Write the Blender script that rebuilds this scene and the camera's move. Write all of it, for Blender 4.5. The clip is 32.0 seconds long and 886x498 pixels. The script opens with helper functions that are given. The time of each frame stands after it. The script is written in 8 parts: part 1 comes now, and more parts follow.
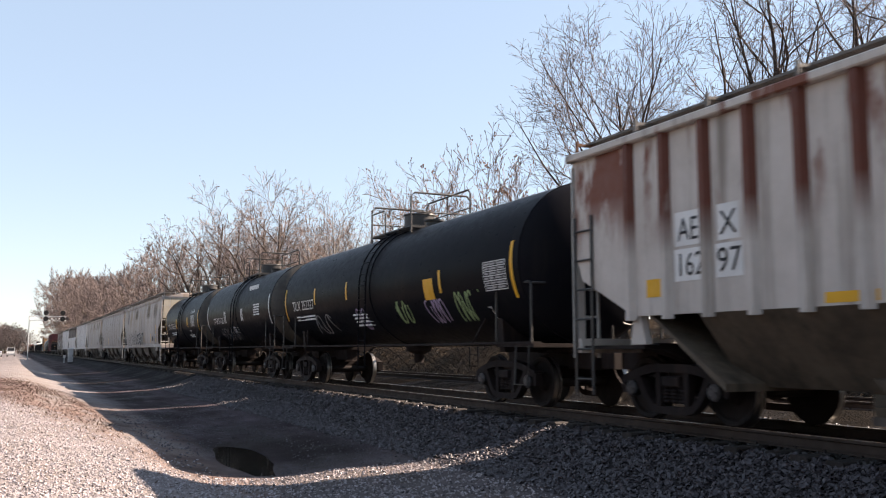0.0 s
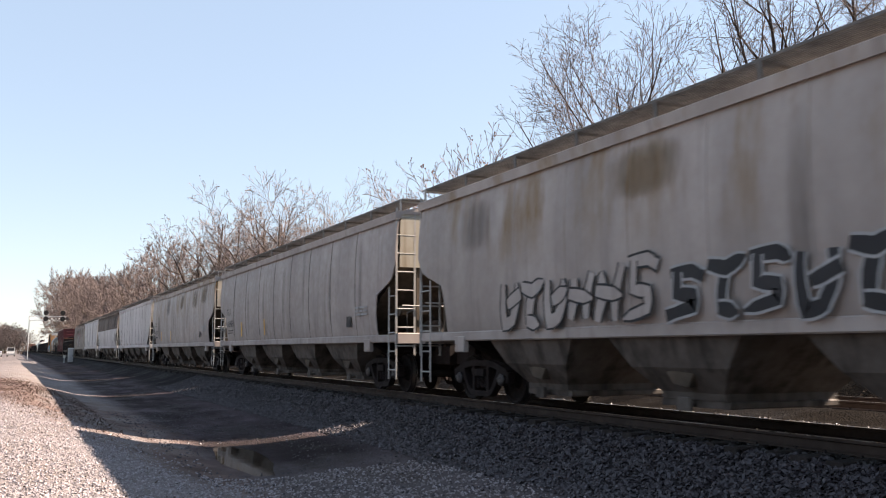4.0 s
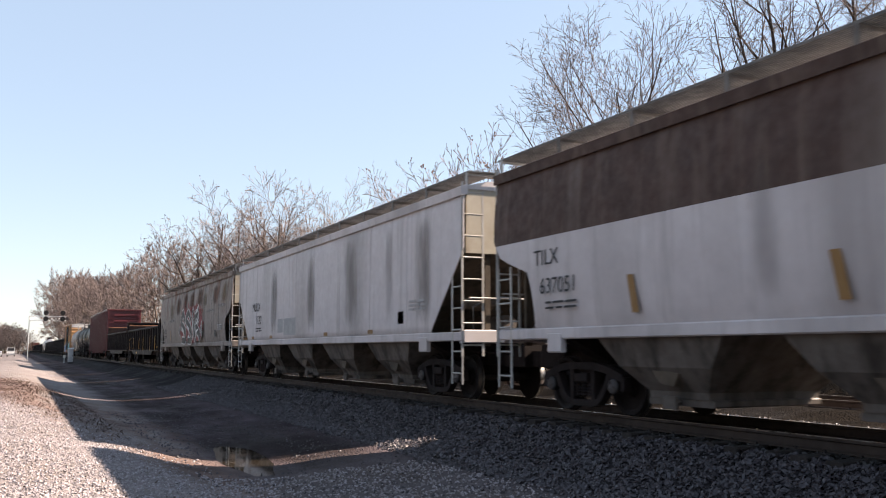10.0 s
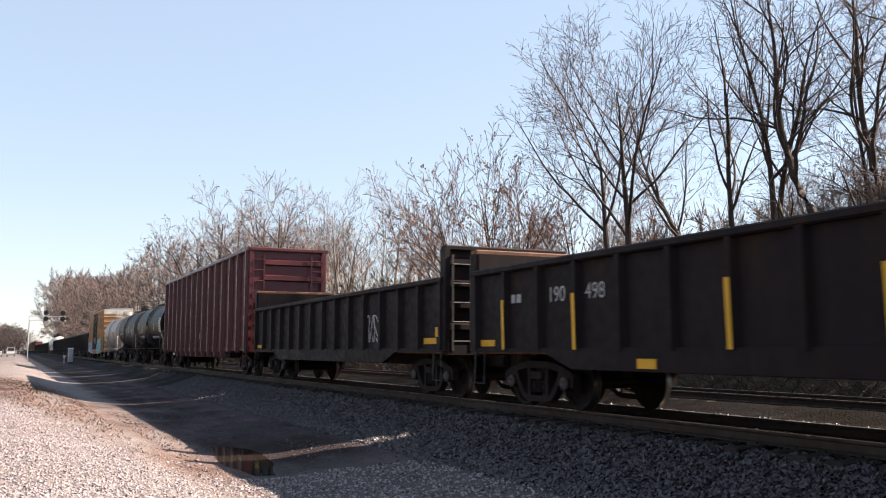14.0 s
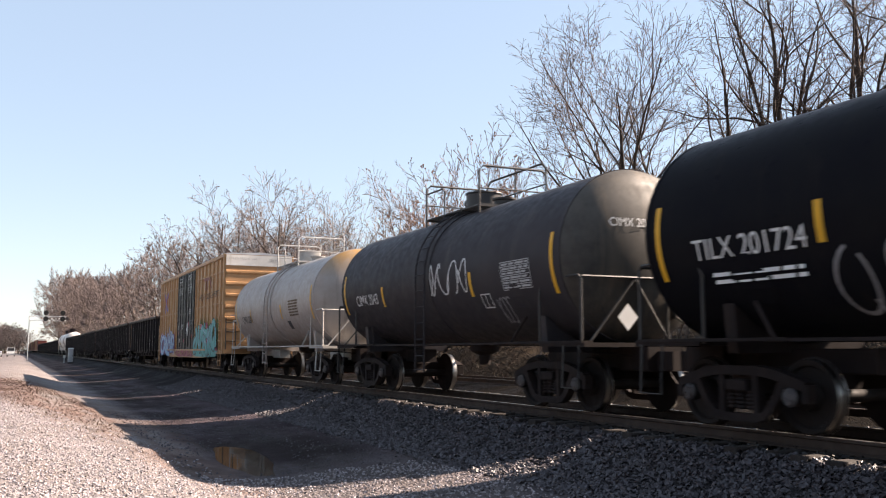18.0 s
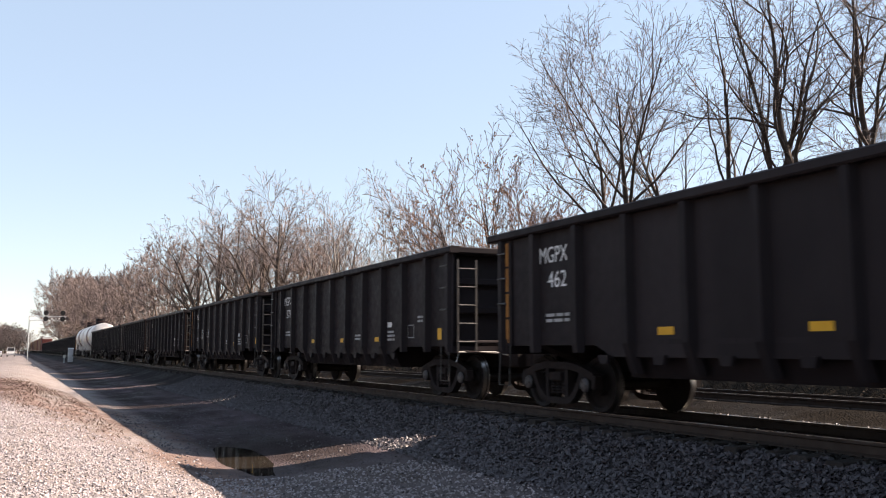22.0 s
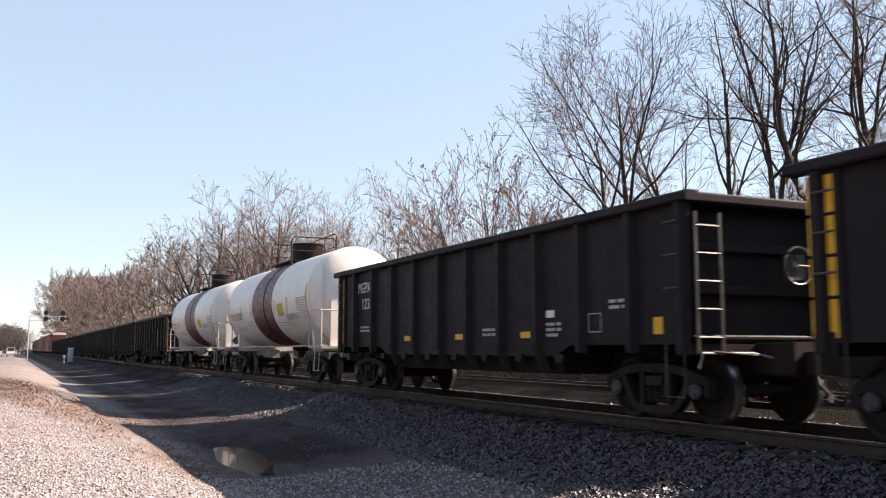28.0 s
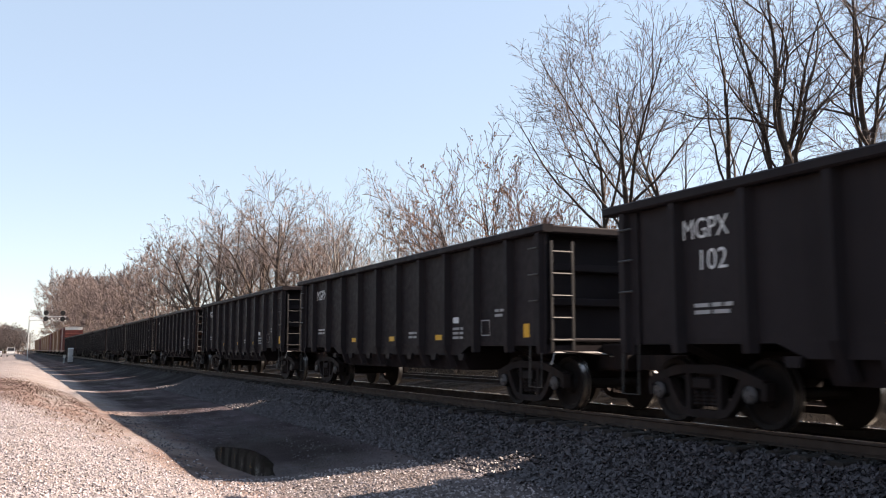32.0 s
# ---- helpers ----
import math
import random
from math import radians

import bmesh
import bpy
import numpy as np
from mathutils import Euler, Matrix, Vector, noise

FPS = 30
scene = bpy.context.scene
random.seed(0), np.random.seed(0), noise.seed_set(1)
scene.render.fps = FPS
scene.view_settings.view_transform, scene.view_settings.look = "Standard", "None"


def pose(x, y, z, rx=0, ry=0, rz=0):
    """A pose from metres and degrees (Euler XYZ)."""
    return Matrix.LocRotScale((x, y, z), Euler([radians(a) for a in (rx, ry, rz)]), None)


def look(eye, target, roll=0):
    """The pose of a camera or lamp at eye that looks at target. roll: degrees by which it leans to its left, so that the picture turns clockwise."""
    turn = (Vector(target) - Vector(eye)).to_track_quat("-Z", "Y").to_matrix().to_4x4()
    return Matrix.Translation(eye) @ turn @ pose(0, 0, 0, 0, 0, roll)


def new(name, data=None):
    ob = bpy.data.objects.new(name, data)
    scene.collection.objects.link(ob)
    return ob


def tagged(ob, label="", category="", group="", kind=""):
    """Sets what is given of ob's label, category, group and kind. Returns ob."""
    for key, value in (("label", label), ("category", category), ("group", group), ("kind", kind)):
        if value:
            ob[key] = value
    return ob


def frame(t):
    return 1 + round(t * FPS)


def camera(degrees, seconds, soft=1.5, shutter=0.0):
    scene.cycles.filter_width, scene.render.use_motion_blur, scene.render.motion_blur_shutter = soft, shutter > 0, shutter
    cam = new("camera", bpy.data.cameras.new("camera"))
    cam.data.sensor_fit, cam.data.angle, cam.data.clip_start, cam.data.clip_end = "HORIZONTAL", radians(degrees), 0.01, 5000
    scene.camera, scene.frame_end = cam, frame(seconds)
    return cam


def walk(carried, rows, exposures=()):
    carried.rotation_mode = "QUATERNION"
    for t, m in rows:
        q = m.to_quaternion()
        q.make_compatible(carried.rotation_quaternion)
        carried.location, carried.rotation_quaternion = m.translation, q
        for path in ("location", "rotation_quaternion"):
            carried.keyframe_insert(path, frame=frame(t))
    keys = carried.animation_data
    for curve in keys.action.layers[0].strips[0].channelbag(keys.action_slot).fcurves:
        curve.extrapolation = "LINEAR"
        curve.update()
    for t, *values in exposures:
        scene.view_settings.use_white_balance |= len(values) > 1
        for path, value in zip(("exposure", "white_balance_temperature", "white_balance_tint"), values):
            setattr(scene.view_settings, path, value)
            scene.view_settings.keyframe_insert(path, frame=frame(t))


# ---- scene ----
from mathutils import kdtree

TH, PITCH = radians(25.14), radians(6.364)
EYE = Vector((0.0, 0.0, 1.97))
AIM = Vector((-math.cos(TH) * math.cos(PITCH), math.sin(TH) * math.cos(PITCH), math.sin(PITCH)))
cam = camera(52.07, 32.0, soft=1.1, shutter=0.16)
walk(cam, [(0.0, look(EYE, EYE + AIM)), (32.0, look(EYE, EYE + AIM))], exposures=[(0.0, 2.016, 7850, 18), (32.0, 2.016, 7850, 18)])

# ---- world and sun ----
SUN_WAY = Vector((0.16, 1.0, 0.735)).normalized()          # towards the sun
SUN_UP = math.asin(SUN_WAY.z)
SUN_TURN = math.atan2(SUN_WAY.x, SUN_WAY.y)
world = bpy.data.worlds.new("sky")
world.use_nodes = True
scene.world = world
wn = world.node_tree
sky = wn.nodes.new("ShaderNodeTexSky")
sky.sky_type, sky.sun_disc = "NISHITA", False
sky.sun_elevation, sky.sun_rotation = SUN_UP, SUN_TURN
sky.air_density, sky.dust_density, sky.ozone_density = 1.0, 0.3, 1.5
wn.nodes["Background"].inputs["Strength"].default_value = 0.066
veil = wn.nodes.new("ShaderNodeMix")          # thin high haze evens out the clear sky
veil.data_type = "RGBA"
veil.inputs[0].default_value, veil.inputs[7].default_value = 0.6, (1.95, 2.95, 4.25, 1)
wn.links.new(sky.outputs[0], veil.inputs[6])
wn.links.new(veil.outputs[2], wn.nodes["Background"].inputs["Color"])
sun = bpy.data.lights.new("sun", "SUN")
sun.energy, sun.angle, sun.color = 4.9, radians(0.53), (1.0, 0.935, 0.87)
sun_ob = new("sun", sun)
sun_ob.matrix_world = look((0, 0, 60), Vector((0, 0, 60)) - SUN_WAY)

RZ = 0.95            # rail top above the low ground
TRACK_Y = 9.5        # centre of the near track
FAR_Y = 16.1         # centre of the far track
SPEED = 14.75        # of the train, metres a second


# ---- materials ----
def nodes_of(name):
    m = bpy.data.materials.new(name)
    m.use_nodes = True
    return m, m.node_tree, m.node_tree.nodes["Principled BSDF"]


def mixer(nt, fac, a, b):
    n = nt.nodes.new("ShaderNodeMix")
    n.data_type = "RGBA"
    for sock, val in ((n.inputs[0], fac), (n.inputs[6], a), (n.inputs[7], b)):
        if isinstance(val, bpy.types.NodeSocket):
            nt.links.new(val, sock)
        elif isinstance(val, (tuple, list)):
            sock.default_value = (*val[:3], 1)
        else:
            sock.default_value = val
    return n.outputs[2]


def noisy(nt, vec, scale, detail=4.0, rough=0.6, lo=0.0, hi=1.0):
    n = nt.nodes.new("ShaderNodeTexNoise")
    n.inputs["Scale"].default_value, n.inputs["Detail"].default_value, n.inputs["Roughness"].default_value = scale, detail, rough
    nt.links.new(vec, n.inputs["Vector"])
    if (lo, hi) == (0.0, 1.0):
        return n.outputs["Fac"]
    r = nt.nodes.new("ShaderNodeMapRange")
    r.inputs["From Min"].default_value, r.inputs["From Max"].default_value = lo, hi
    nt.links.new(n.outputs["Fac"], r.inputs["Value"])
    return r.outputs["Result"]


def coords(nt, scale=(1, 1, 1), shift=True):
    tc = nt.nodes.new("ShaderNodeTexCoord")
    mp = nt.nodes.new("ShaderNodeMapping")
    mp.inputs["Scale"].default_value = scale
    nt.links.new(tc.outputs["Object"], mp.inputs["Vector"])
    if shift:
        oi = nt.nodes.new("ShaderNodeObjectInfo")
        k = nt.nodes.new("ShaderNodeMath")
        k.operation, k.inputs[1].default_value = "MULTIPLY", 37.0
        nt.links.new(oi.outputs["Random"], k.inputs[0])
        nt.links.new(k.outputs[0], mp.inputs["Location"])
    return mp.outputs[0]


def times(nt, a, b, op="MULTIPLY", clamp=True):
    n = nt.nodes.new("ShaderNodeMath")
    n.operation = op
    n.use_clamp = clamp
    for sock, val in ((n.inputs[0], a), (n.inputs[1], b)):
        if isinstance(val, bpy.types.NodeSocket):
            nt.links.new(val, sock)
        else:
            sock.default_value = val
    return n.outputs[0]


def height(nt, lo, hi):
    """0 at the height lo to 1 at hi, in the thing's own space."""
    tc = nt.nodes.new("ShaderNodeTexCoord")
    sp = nt.nodes.new("ShaderNodeSeparateXYZ")
    r = nt.nodes.new("ShaderNodeMapRange")
    r.inputs["From Min"].default_value, r.inputs["From Max"].default_value = lo, hi
    nt.links.new(tc.outputs["Object"], sp.inputs[0])
    nt.links.new(sp.outputs["Z"], r.inputs["Value"])
    return r.outputs["Result"]


def paint(name, base,  worn=None, rough=0.55, metal=0.0, streak=None, streak_amount=(0.52, 0.72), rust=None, rust_z=None,
          rust_amount=(0.5, 0.62), bump=0.15, grain=6.0, gloss_var=0.15, spec=0.3, smear=None, smear_amount=(0.46, 0.72)):
    """Weathered paint on steel: mottled base, vertical dirt streaks and, where asked, rust coming down from a height."""
    m, nt, b = nodes_of(name)
    v = coords(nt)
    worn = worn or tuple(c * 0.78 for c in base)
    col = mixer(nt, noisy(nt, v, grain * 0.25, 5, 0.65, 0.35, 0.7), base, worn)
    if streak:
        vs = coords(nt, (2.6, 2.6, 0.16))
        col = mixer(nt, noisy(nt, vs, 1.0, 5, 0.62, *streak_amount), col, streak)
    if smear:                  # broad soft washes of dirt, metres apart
        col = mixer(nt, times(nt, noisy(nt, coords(nt, (0.55, 0.55, 0.07)), 1.0, 3, 0.5, *smear_amount), 0.8), col, smear)
    if rust:
        vr = coords(nt, (1.1, 1.1, 0.3))
        f = noisy(nt, vr, 1.0, 6, 0.6, *rust_amount)
        if rust_z:
            f = times(nt, f, height(nt, *rust_z))
        col = mixer(nt, f, col, rust)
    nt.links.new(col, b.inputs["Base Color"])
    fine = noisy(nt, v, grain * 6, 4, 0.7)
    rr = nt.nodes.new("ShaderNodeMapRange")
    rr.inputs["To Min"].default_value, rr.inputs["To Max"].default_value = rough - gloss_var, rough + gloss_var
    nt.links.new(noisy(nt, v, grain, 4, 0.6, 0.3, 0.7), rr.inputs["Value"])
    nt.links.new(rr.outputs["Result"], b.inputs["Roughness"])
    b.inputs["Metallic"].default_value = metal
    b.inputs["Specular IOR Level"].default_value = spec
    if bump:
        bp = nt.nodes.new("ShaderNodeBump")
        bp.inputs["Strength"].default_value, bp.inputs["Distance"].default_value = bump, 0.004
        nt.links.new(fine, bp.inputs["Height"])
        nt.links.new(bp.outputs[0], b.inputs["Normal"])
    return m


MAT = {}
MAT["grey_hopper"] = paint("weathered light grey paint", (0.385, 0.335, 0.312), (0.315, 0.27, 0.252), 0.6, streak=(0.20, 0.168, 0.15), streak_amount=(0.54, 0.78), smear=(0.25, 0.212, 0.196))
MAT["yellowed_hopper"] = paint("yellow-stained light grey paint", (0.42, 0.37, 0.342), (0.35, 0.302, 0.278), 0.6, streak=(0.23, 0.195, 0.175), streak_amount=(0.54, 0.80), smear=(0.235, 0.20, 0.182),
                               rust=(0.21, 0.128, 0.055), rust_z=(2.3, 3.3), rust_amount=(0.50, 0.70))
MAT["white_hopper"] = paint("dusty white paint", (0.545, 0.505, 0.505), (0.47, 0.43, 0.43), 0.55, streak=(0.31, 0.28, 0.27), streak_amount=(0.54, 0.82), smear=(0.31, 0.28, 0.272), smear_amount=(0.48, 0.70))
MAT["brown_band"] = paint("rust-brown weathered band", (0.072, 0.040, 0.031), (0.046, 0.026, 0.020), 0.7, streak=(0.125, 0.088, 0.070), streak_amount=(0.52, 0.78), smear=(0.17, 0.135, 0.115), smear_amount=(0.56, 0.70))
MAT["rusty_hopper"] = paint("grey paint with rust blooms", (0.285, 0.242, 0.215), (0.215, 0.182, 0.16), 0.65, streak=(0.115, 0.096, 0.084), smear=(0.15, 0.122, 0.108),
                            rust=(0.12, 0.050, 0.026), rust_z=(2.4, 3.3), rust_amount=(0.46, 0.62))
MAT["rust_post"] = paint("pale post paint under red rust runs", (0.50, 0.455, 0.42), (0.41, 0.37, 0.335), 0.6, streak=(0.19, 0.16, 0.135),
                         rust=(0.115, 0.035, 0.022), rust_z=(2.3, 2.9), rust_amount=(0.3, 0.42))
MAT["ribbed_hopper"] = paint("pale grey paint with red rust runs", (0.50, 0.455, 0.42), (0.41, 0.37, 0.335), 0.6, streak=(0.19, 0.16, 0.135),
                             rust=(0.16, 0.055, 0.035), rust_z=(2.4, 3.3), rust_amount=(0.5, 0.56))
# much darker than the car sides, with near-black streaks
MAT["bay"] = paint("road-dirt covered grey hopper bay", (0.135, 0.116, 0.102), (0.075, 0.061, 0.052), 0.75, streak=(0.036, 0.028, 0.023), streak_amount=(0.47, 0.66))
MAT["seam_dirt"] = paint("dirt-blackened weld seam", (0.115, 0.097, 0.086), (0.20, 0.175, 0.158), 0.7, streak=(0.065, 0.052, 0.045), streak_amount=(0.45, 0.7))
# streaked brown, darkened to hold the shade of the recessed end framing
MAT["shade_brown"] = paint("soot-brown hopper end framing", (0.115, 0.088, 0.064), (0.062, 0.047, 0.035), 0.8, streak=(0.035, 0.027, 0.02))
# cream puts the sunlight on the end sheet into its colour; both ends share it
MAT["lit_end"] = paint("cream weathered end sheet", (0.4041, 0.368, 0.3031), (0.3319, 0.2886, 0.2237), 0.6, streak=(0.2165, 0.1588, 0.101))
MAT["black_tank"] = paint("black tank paint", (0.0084, 0.0084, 0.0112), (0.0112, 0.0112, 0.0126), 0.34, gloss_var=0.08, streak=(0.0224, 0.0189, 0.0175), streak_amount=(0.58, 0.95), bump=0.03, spec=0.012)
MAT["grey_tank"] = paint("charcoal grey tank paint", (0.0375, 0.03438, 0.03812), (0.05, 0.04562, 0.04875), 0.45, streak=(0.07, 0.06125, 0.05875), bump=0.05,
                         streak_amount=(0.55, 0.85), spec=0.03)
MAT["cream_tank"] = paint("dingy off-white tank paint", (0.345, 0.302, 0.275), (0.29, 0.25, 0.228), 0.5, streak=(0.20, 0.168, 0.145), streak_amount=(0.55, 0.85), bump=0.05)
MAT["stained_head"] = paint("off-white tank head with ochre rust on top", (0.36, 0.315, 0.285), (0.29, 0.25, 0.225), 0.5, streak=(0.20, 0.165, 0.14), rust=(0.30, 0.175, 0.07), rust_z=(3.2, 3.9), rust_amount=(0.2, 0.5), bump=0.05)
MAT["white_tank"] = paint("white tank paint", (0.70, 0.645, 0.605), (0.62, 0.565, 0.525), 0.42, streak=(0.34, 0.29, 0.25), streak_amount=(0.58, 0.95), bump=0.05)
MAT["maroon"] = paint("maroon band paint", (0.088, 0.016, 0.017), (0.07, 0.013, 0.014), 0.45, streak=(0.055, 0.02, 0.02), bump=0.05)
MAT["dusty_head"] = paint("dust-stained tank head", (0.065, 0.057, 0.048), (0.036, 0.033, 0.03), 0.6, streak=(0.12, 0.095, 0.07))
MAT["black_steel"] = paint("black car body paint", (0.0168, 0.0136, 0.0150), (0.0215, 0.0175, 0.0187), 0.55, streak=(0.029, 0.0228, 0.0218), streak_amount=(0.56, 0.9), spec=0.06, smear=(0.030, 0.0245, 0.0262))
MAT["dark_gondola"] = paint("grimy black gondola paint", (0.0116, 0.00841, 0.00957), (0.01667, 0.01218, 0.01305), 0.6, streak=(0.0203, 0.01377, 0.01015),
                            rust=(0.03, 0.014, 0.009), rust_z=(1.2, 2.6), rust_amount=(0.55, 0.72), spec=0.10)
MAT["chip_red"] = paint("maroon chip car paint", (0.092, 0.017, 0.021), (0.074, 0.014, 0.018), 0.42, streak=(0.048, 0.013, 0.015), streak_amount=(0.55, 0.85), spec=0.40)
MAT["box_tan"] = paint("faded tan boxcar paint", (0.45, 0.245, 0.118), (0.39, 0.21, 0.10), 0.55, streak=(0.28, 0.15, 0.07), streak_amount=(0.55, 0.85))
MAT["box_red"] = paint("oxide red boxcar paint", (0.17, 0.045, 0.035), (0.13, 0.035, 0.028), 0.6, streak=(0.08, 0.03, 0.025))
MAT["box_brown"] = paint("faded brown boxcar paint", (0.30, 0.15, 0.085), (0.23, 0.11, 0.06), 0.6, streak=(0.16, 0.08, 0.045))
MAT["door_black"] = paint("black plug door paint", (0.020, 0.020, 0.022), (0.032, 0.031, 0.031), 0.5, streak=(0.06, 0.05, 0.045))
MAT["white_panel"] = paint("white end panel paint", (0.62, 0.60, 0.57), (0.54, 0.51, 0.47), 0.55, streak=(0.40, 0.36, 0.30))
MAT["truck"] = paint("grimy cast steel", (0.01445, 0.01063, 0.01063), (0.02295, 0.017, 0.01615), 0.75, metal=0.0, streak=(0.034, 0.0238, 0.0204), bump=0.4, spec=0.12)
MAT["wheel"] = paint("rolled steel wheel", (0.013, 0.0105, 0.010), (0.021, 0.0165, 0.015), 0.75, bump=0.2, spec=0.15)
MAT["bearing_cap"] = paint("worn steel bearing cap", (0.072, 0.0675, 0.06975), (0.03825, 0.03375, 0.03375), 0.5, bump=0.1)
MAT["tread"] = paint("polished wheel tread", (0.26, 0.25, 0.24), (0.19, 0.18, 0.17), 0.38, metal=1.0, bump=0.0)
MAT["rod"] = paint("pale grey painted grab iron", (0.42, 0.41, 0.39), (0.30, 0.28, 0.26), 0.55)
MAT["dark_rod"] = paint("black handrail paint", (0.030, 0.030, 0.032), (0.05, 0.045, 0.04), 0.5)
MAT["yellow"] = paint("yellow reflective strip", (0.70, 0.36, 0.02), (0.58, 0.29, 0.018), 0.45)
MAT["white_ink"] = paint("white stencil paint", (0.66, 0.66, 0.65), (0.54, 0.54, 0.53), 0.6)
MAT["grey_ink"] = paint("faded grey stencil paint", (0.36, 0.36, 0.36), (0.28, 0.28, 0.28), 0.6)
MAT["black_ink"] = paint("black stencil paint", (0.014, 0.014, 0.016), (0.03, 0.03, 0.033), 0.6)
MAT["rusty"] = paint("rusted steel plate", (0.17, 0.075, 0.040), (0.09, 0.045, 0.03), 0.8, streak=(0.26, 0.13, 0.06))
MAT["rail_side"] = paint("rusty rail steel", (0.042, 0.027, 0.020), (0.028, 0.019, 0.015), 0.75, bump=0.3)
MAT["rail_head"] = paint("worn bright rail head", (0.328, 0.3198, 0.3116), (0.246, 0.2296, 0.2132), 0.33, metal=1.0, bump=0.05)
MAT["tie"] = paint("weathered creosoted timber", (0.03, 0.024, 0.02175), (0.018, 0.01425, 0.01275), 0.85, streak=(0.0105, 0.00825, 0.0075), bump=0.8, grain=9)
MAT["bark"] = paint("grey-brown bark", (0.1082, 0.08082, 0.06639), (0.06134, 0.04618, 0.03824), 0.9, bump=0.9, grain=8)
MAT["pale_bark"] = paint("pale grey bark", (0.2453, 0.2165, 0.1912), (0.1732, 0.1479, 0.1299), 0.85, bump=0.6, grain=8)
MAT["dark_bark"] = paint("dark brown bark", (0.05051, 0.03464, 0.02742), (0.03031, 0.02165, 0.01804), 0.9, bump=0.9, grain=8)
MAT["twig"] = paint("bare brown twigs", (0.1394, 0.1, 0.0861), (0.0943, 0.06806, 0.0574), 0.9, bump=0.0)
MAT["pale_twig"] = paint("pale bare twigs", (0.1948, 0.1429, 0.1213), (0.1371, 0.09812, 0.08082), 0.9, bump=0.0)
MAT["wood_twig"] = paint("brown bare twigs", (0.182, 0.142, 0.131), (0.130, 0.100, 0.092), 0.9, bump=0.0)
MAT["far_twig"] = paint("mauve-brown twigs of the far wood", (0.150, 0.118, 0.112), (0.108, 0.085, 0.081), 0.9, bump=0.0, spec=0.1)
MAT["russet_twig"] = paint("reddish bare twigs", (0.1948, 0.1263, 0.101), (0.1371, 0.08659, 0.06855), 0.9, bump=0.0, spec=0.1)
MAT["brown_twig"] = paint("dull brown thicket twigs", (0.1082, 0.07577, 0.05773), (0.06494, 0.04546, 0.03464), 0.9, bump=0.0, spec=0.1)
MAT["dead_leaf"] = paint("dry russet seed heads", (0.30, 0.15, 0.09), (0.21, 0.10, 0.06), 0.8, bump=0.0)
MAT["dry_grass"] = paint("dead brown grass", (0.2, 0.1431, 0.1221), (0.135, 0.09408, 0.07848), 0.9, bump=0.0, spec=0.1)
MAT["brush"] = paint("dry tangled brush", (0.03247, 0.02435, 0.01786), (0.01895, 0.01353, 0.01082), 0.9, bump=0.0)
MAT["deep_ink"] = paint("solid black spray paint", (0.007, 0.007, 0.008), (0.012, 0.012, 0.013), 0.55)
MAT["faded_brown"] = paint("faded brown stencil paint", (0.06, 0.033, 0.016), (0.10, 0.055, 0.026), 0.6)
MAT["faded_red"] = paint("faded red emblem paint", (0.20, 0.045, 0.03), (0.15, 0.035, 0.025), 0.6)
MAT["dark_rust"] = paint("dark rusted end steel", (0.055, 0.024, 0.016), (0.028, 0.015, 0.012), 0.8, streak=(0.085, 0.042, 0.026))
MAT["ochre"] = paint("weathered ochre reflective strip", (0.26, 0.135, 0.04), (0.20, 0.10, 0.035), 0.5)
MAT["end_rod"] = paint("dark grab iron with worn paint", (0.15, 0.14, 0.13), (0.07, 0.065, 0.06), 0.55)
MAT["maroon_rod"] = paint("dark maroon handrail paint", (0.035, 0.010, 0.010), (0.02, 0.008, 0.008), 0.5)
MAT["placard_yellow"] = paint("lime yellow placard paint", (0.42, 0.40, 0.03), (0.34, 0.32, 0.03), 0.5)
MAT["amber_post"] = paint("faded orange corner post paint", (0.34, 0.15, 0.035), (0.22, 0.09, 0.025), 0.6, streak=(0.09, 0.045, 0.02))
MAT["galvanised"] = paint("galvanised steel", (0.451, 0.4592, 0.4674), (0.369, 0.3772, 0.3854), 0.5, metal=0.4)
MAT["signal_black"] = paint("matt black signal housing", (0.018, 0.018, 0.02), None, 0.6)
MAT["teal"] = paint("teal spray paint", (0.075, 0.34, 0.32), (0.05, 0.26, 0.25), 0.6)
MAT["sky_blue"] = paint("pale blue spray paint", (0.27, 0.43, 0.55), (0.20, 0.33, 0.50), 0.6)
MAT["blue"] = paint("blue spray paint", (0.075, 0.11, 0.42), None, 0.6)
MAT["pink"] = paint("pink spray paint", (0.50, 0.10, 0.18), (0.40, 0.08, 0.13), 0.6)
MAT["red_spray"] = paint("red spray paint", (0.36, 0.035, 0.04), (0.28, 0.03, 0.035), 0.6)
MAT["purple"] = paint("dark purple spray paint", (0.10, 0.03, 0.10), None, 0.6)
MAT["lilac"] = paint("lilac spray paint", (0.33, 0.27, 0.40), (0.26, 0.21, 0.33), 0.6)
MAT["pale_green"] = paint("pale green spray paint", (0.25, 0.34, 0.17), (0.18, 0.26, 0.12), 0.6)
MAT["ghost"] = paint("thin grey spray scrawl", (0.24, 0.24, 0.25), (0.16, 0.16, 0.17), 0.6)


def mist(name, base, scale=5.0, lo=0.42, hi=0.60):
    """Thin uneven overspray that lets the paint beneath show."""
    m, nt, b = nodes_of(name)
    nt.links.new(mixer(nt, noisy(nt, coords(nt), 6, 4, 0.6), base, tuple(c * 0.7 for c in base)), b.inputs["Base Color"])
    b.inputs["Roughness"].default_value = 0.65
    nt.links.new(times(nt, noisy(nt, coords(nt), scale, 5, 0.7, lo, hi), 0.85), b.inputs["Alpha"])
    return m


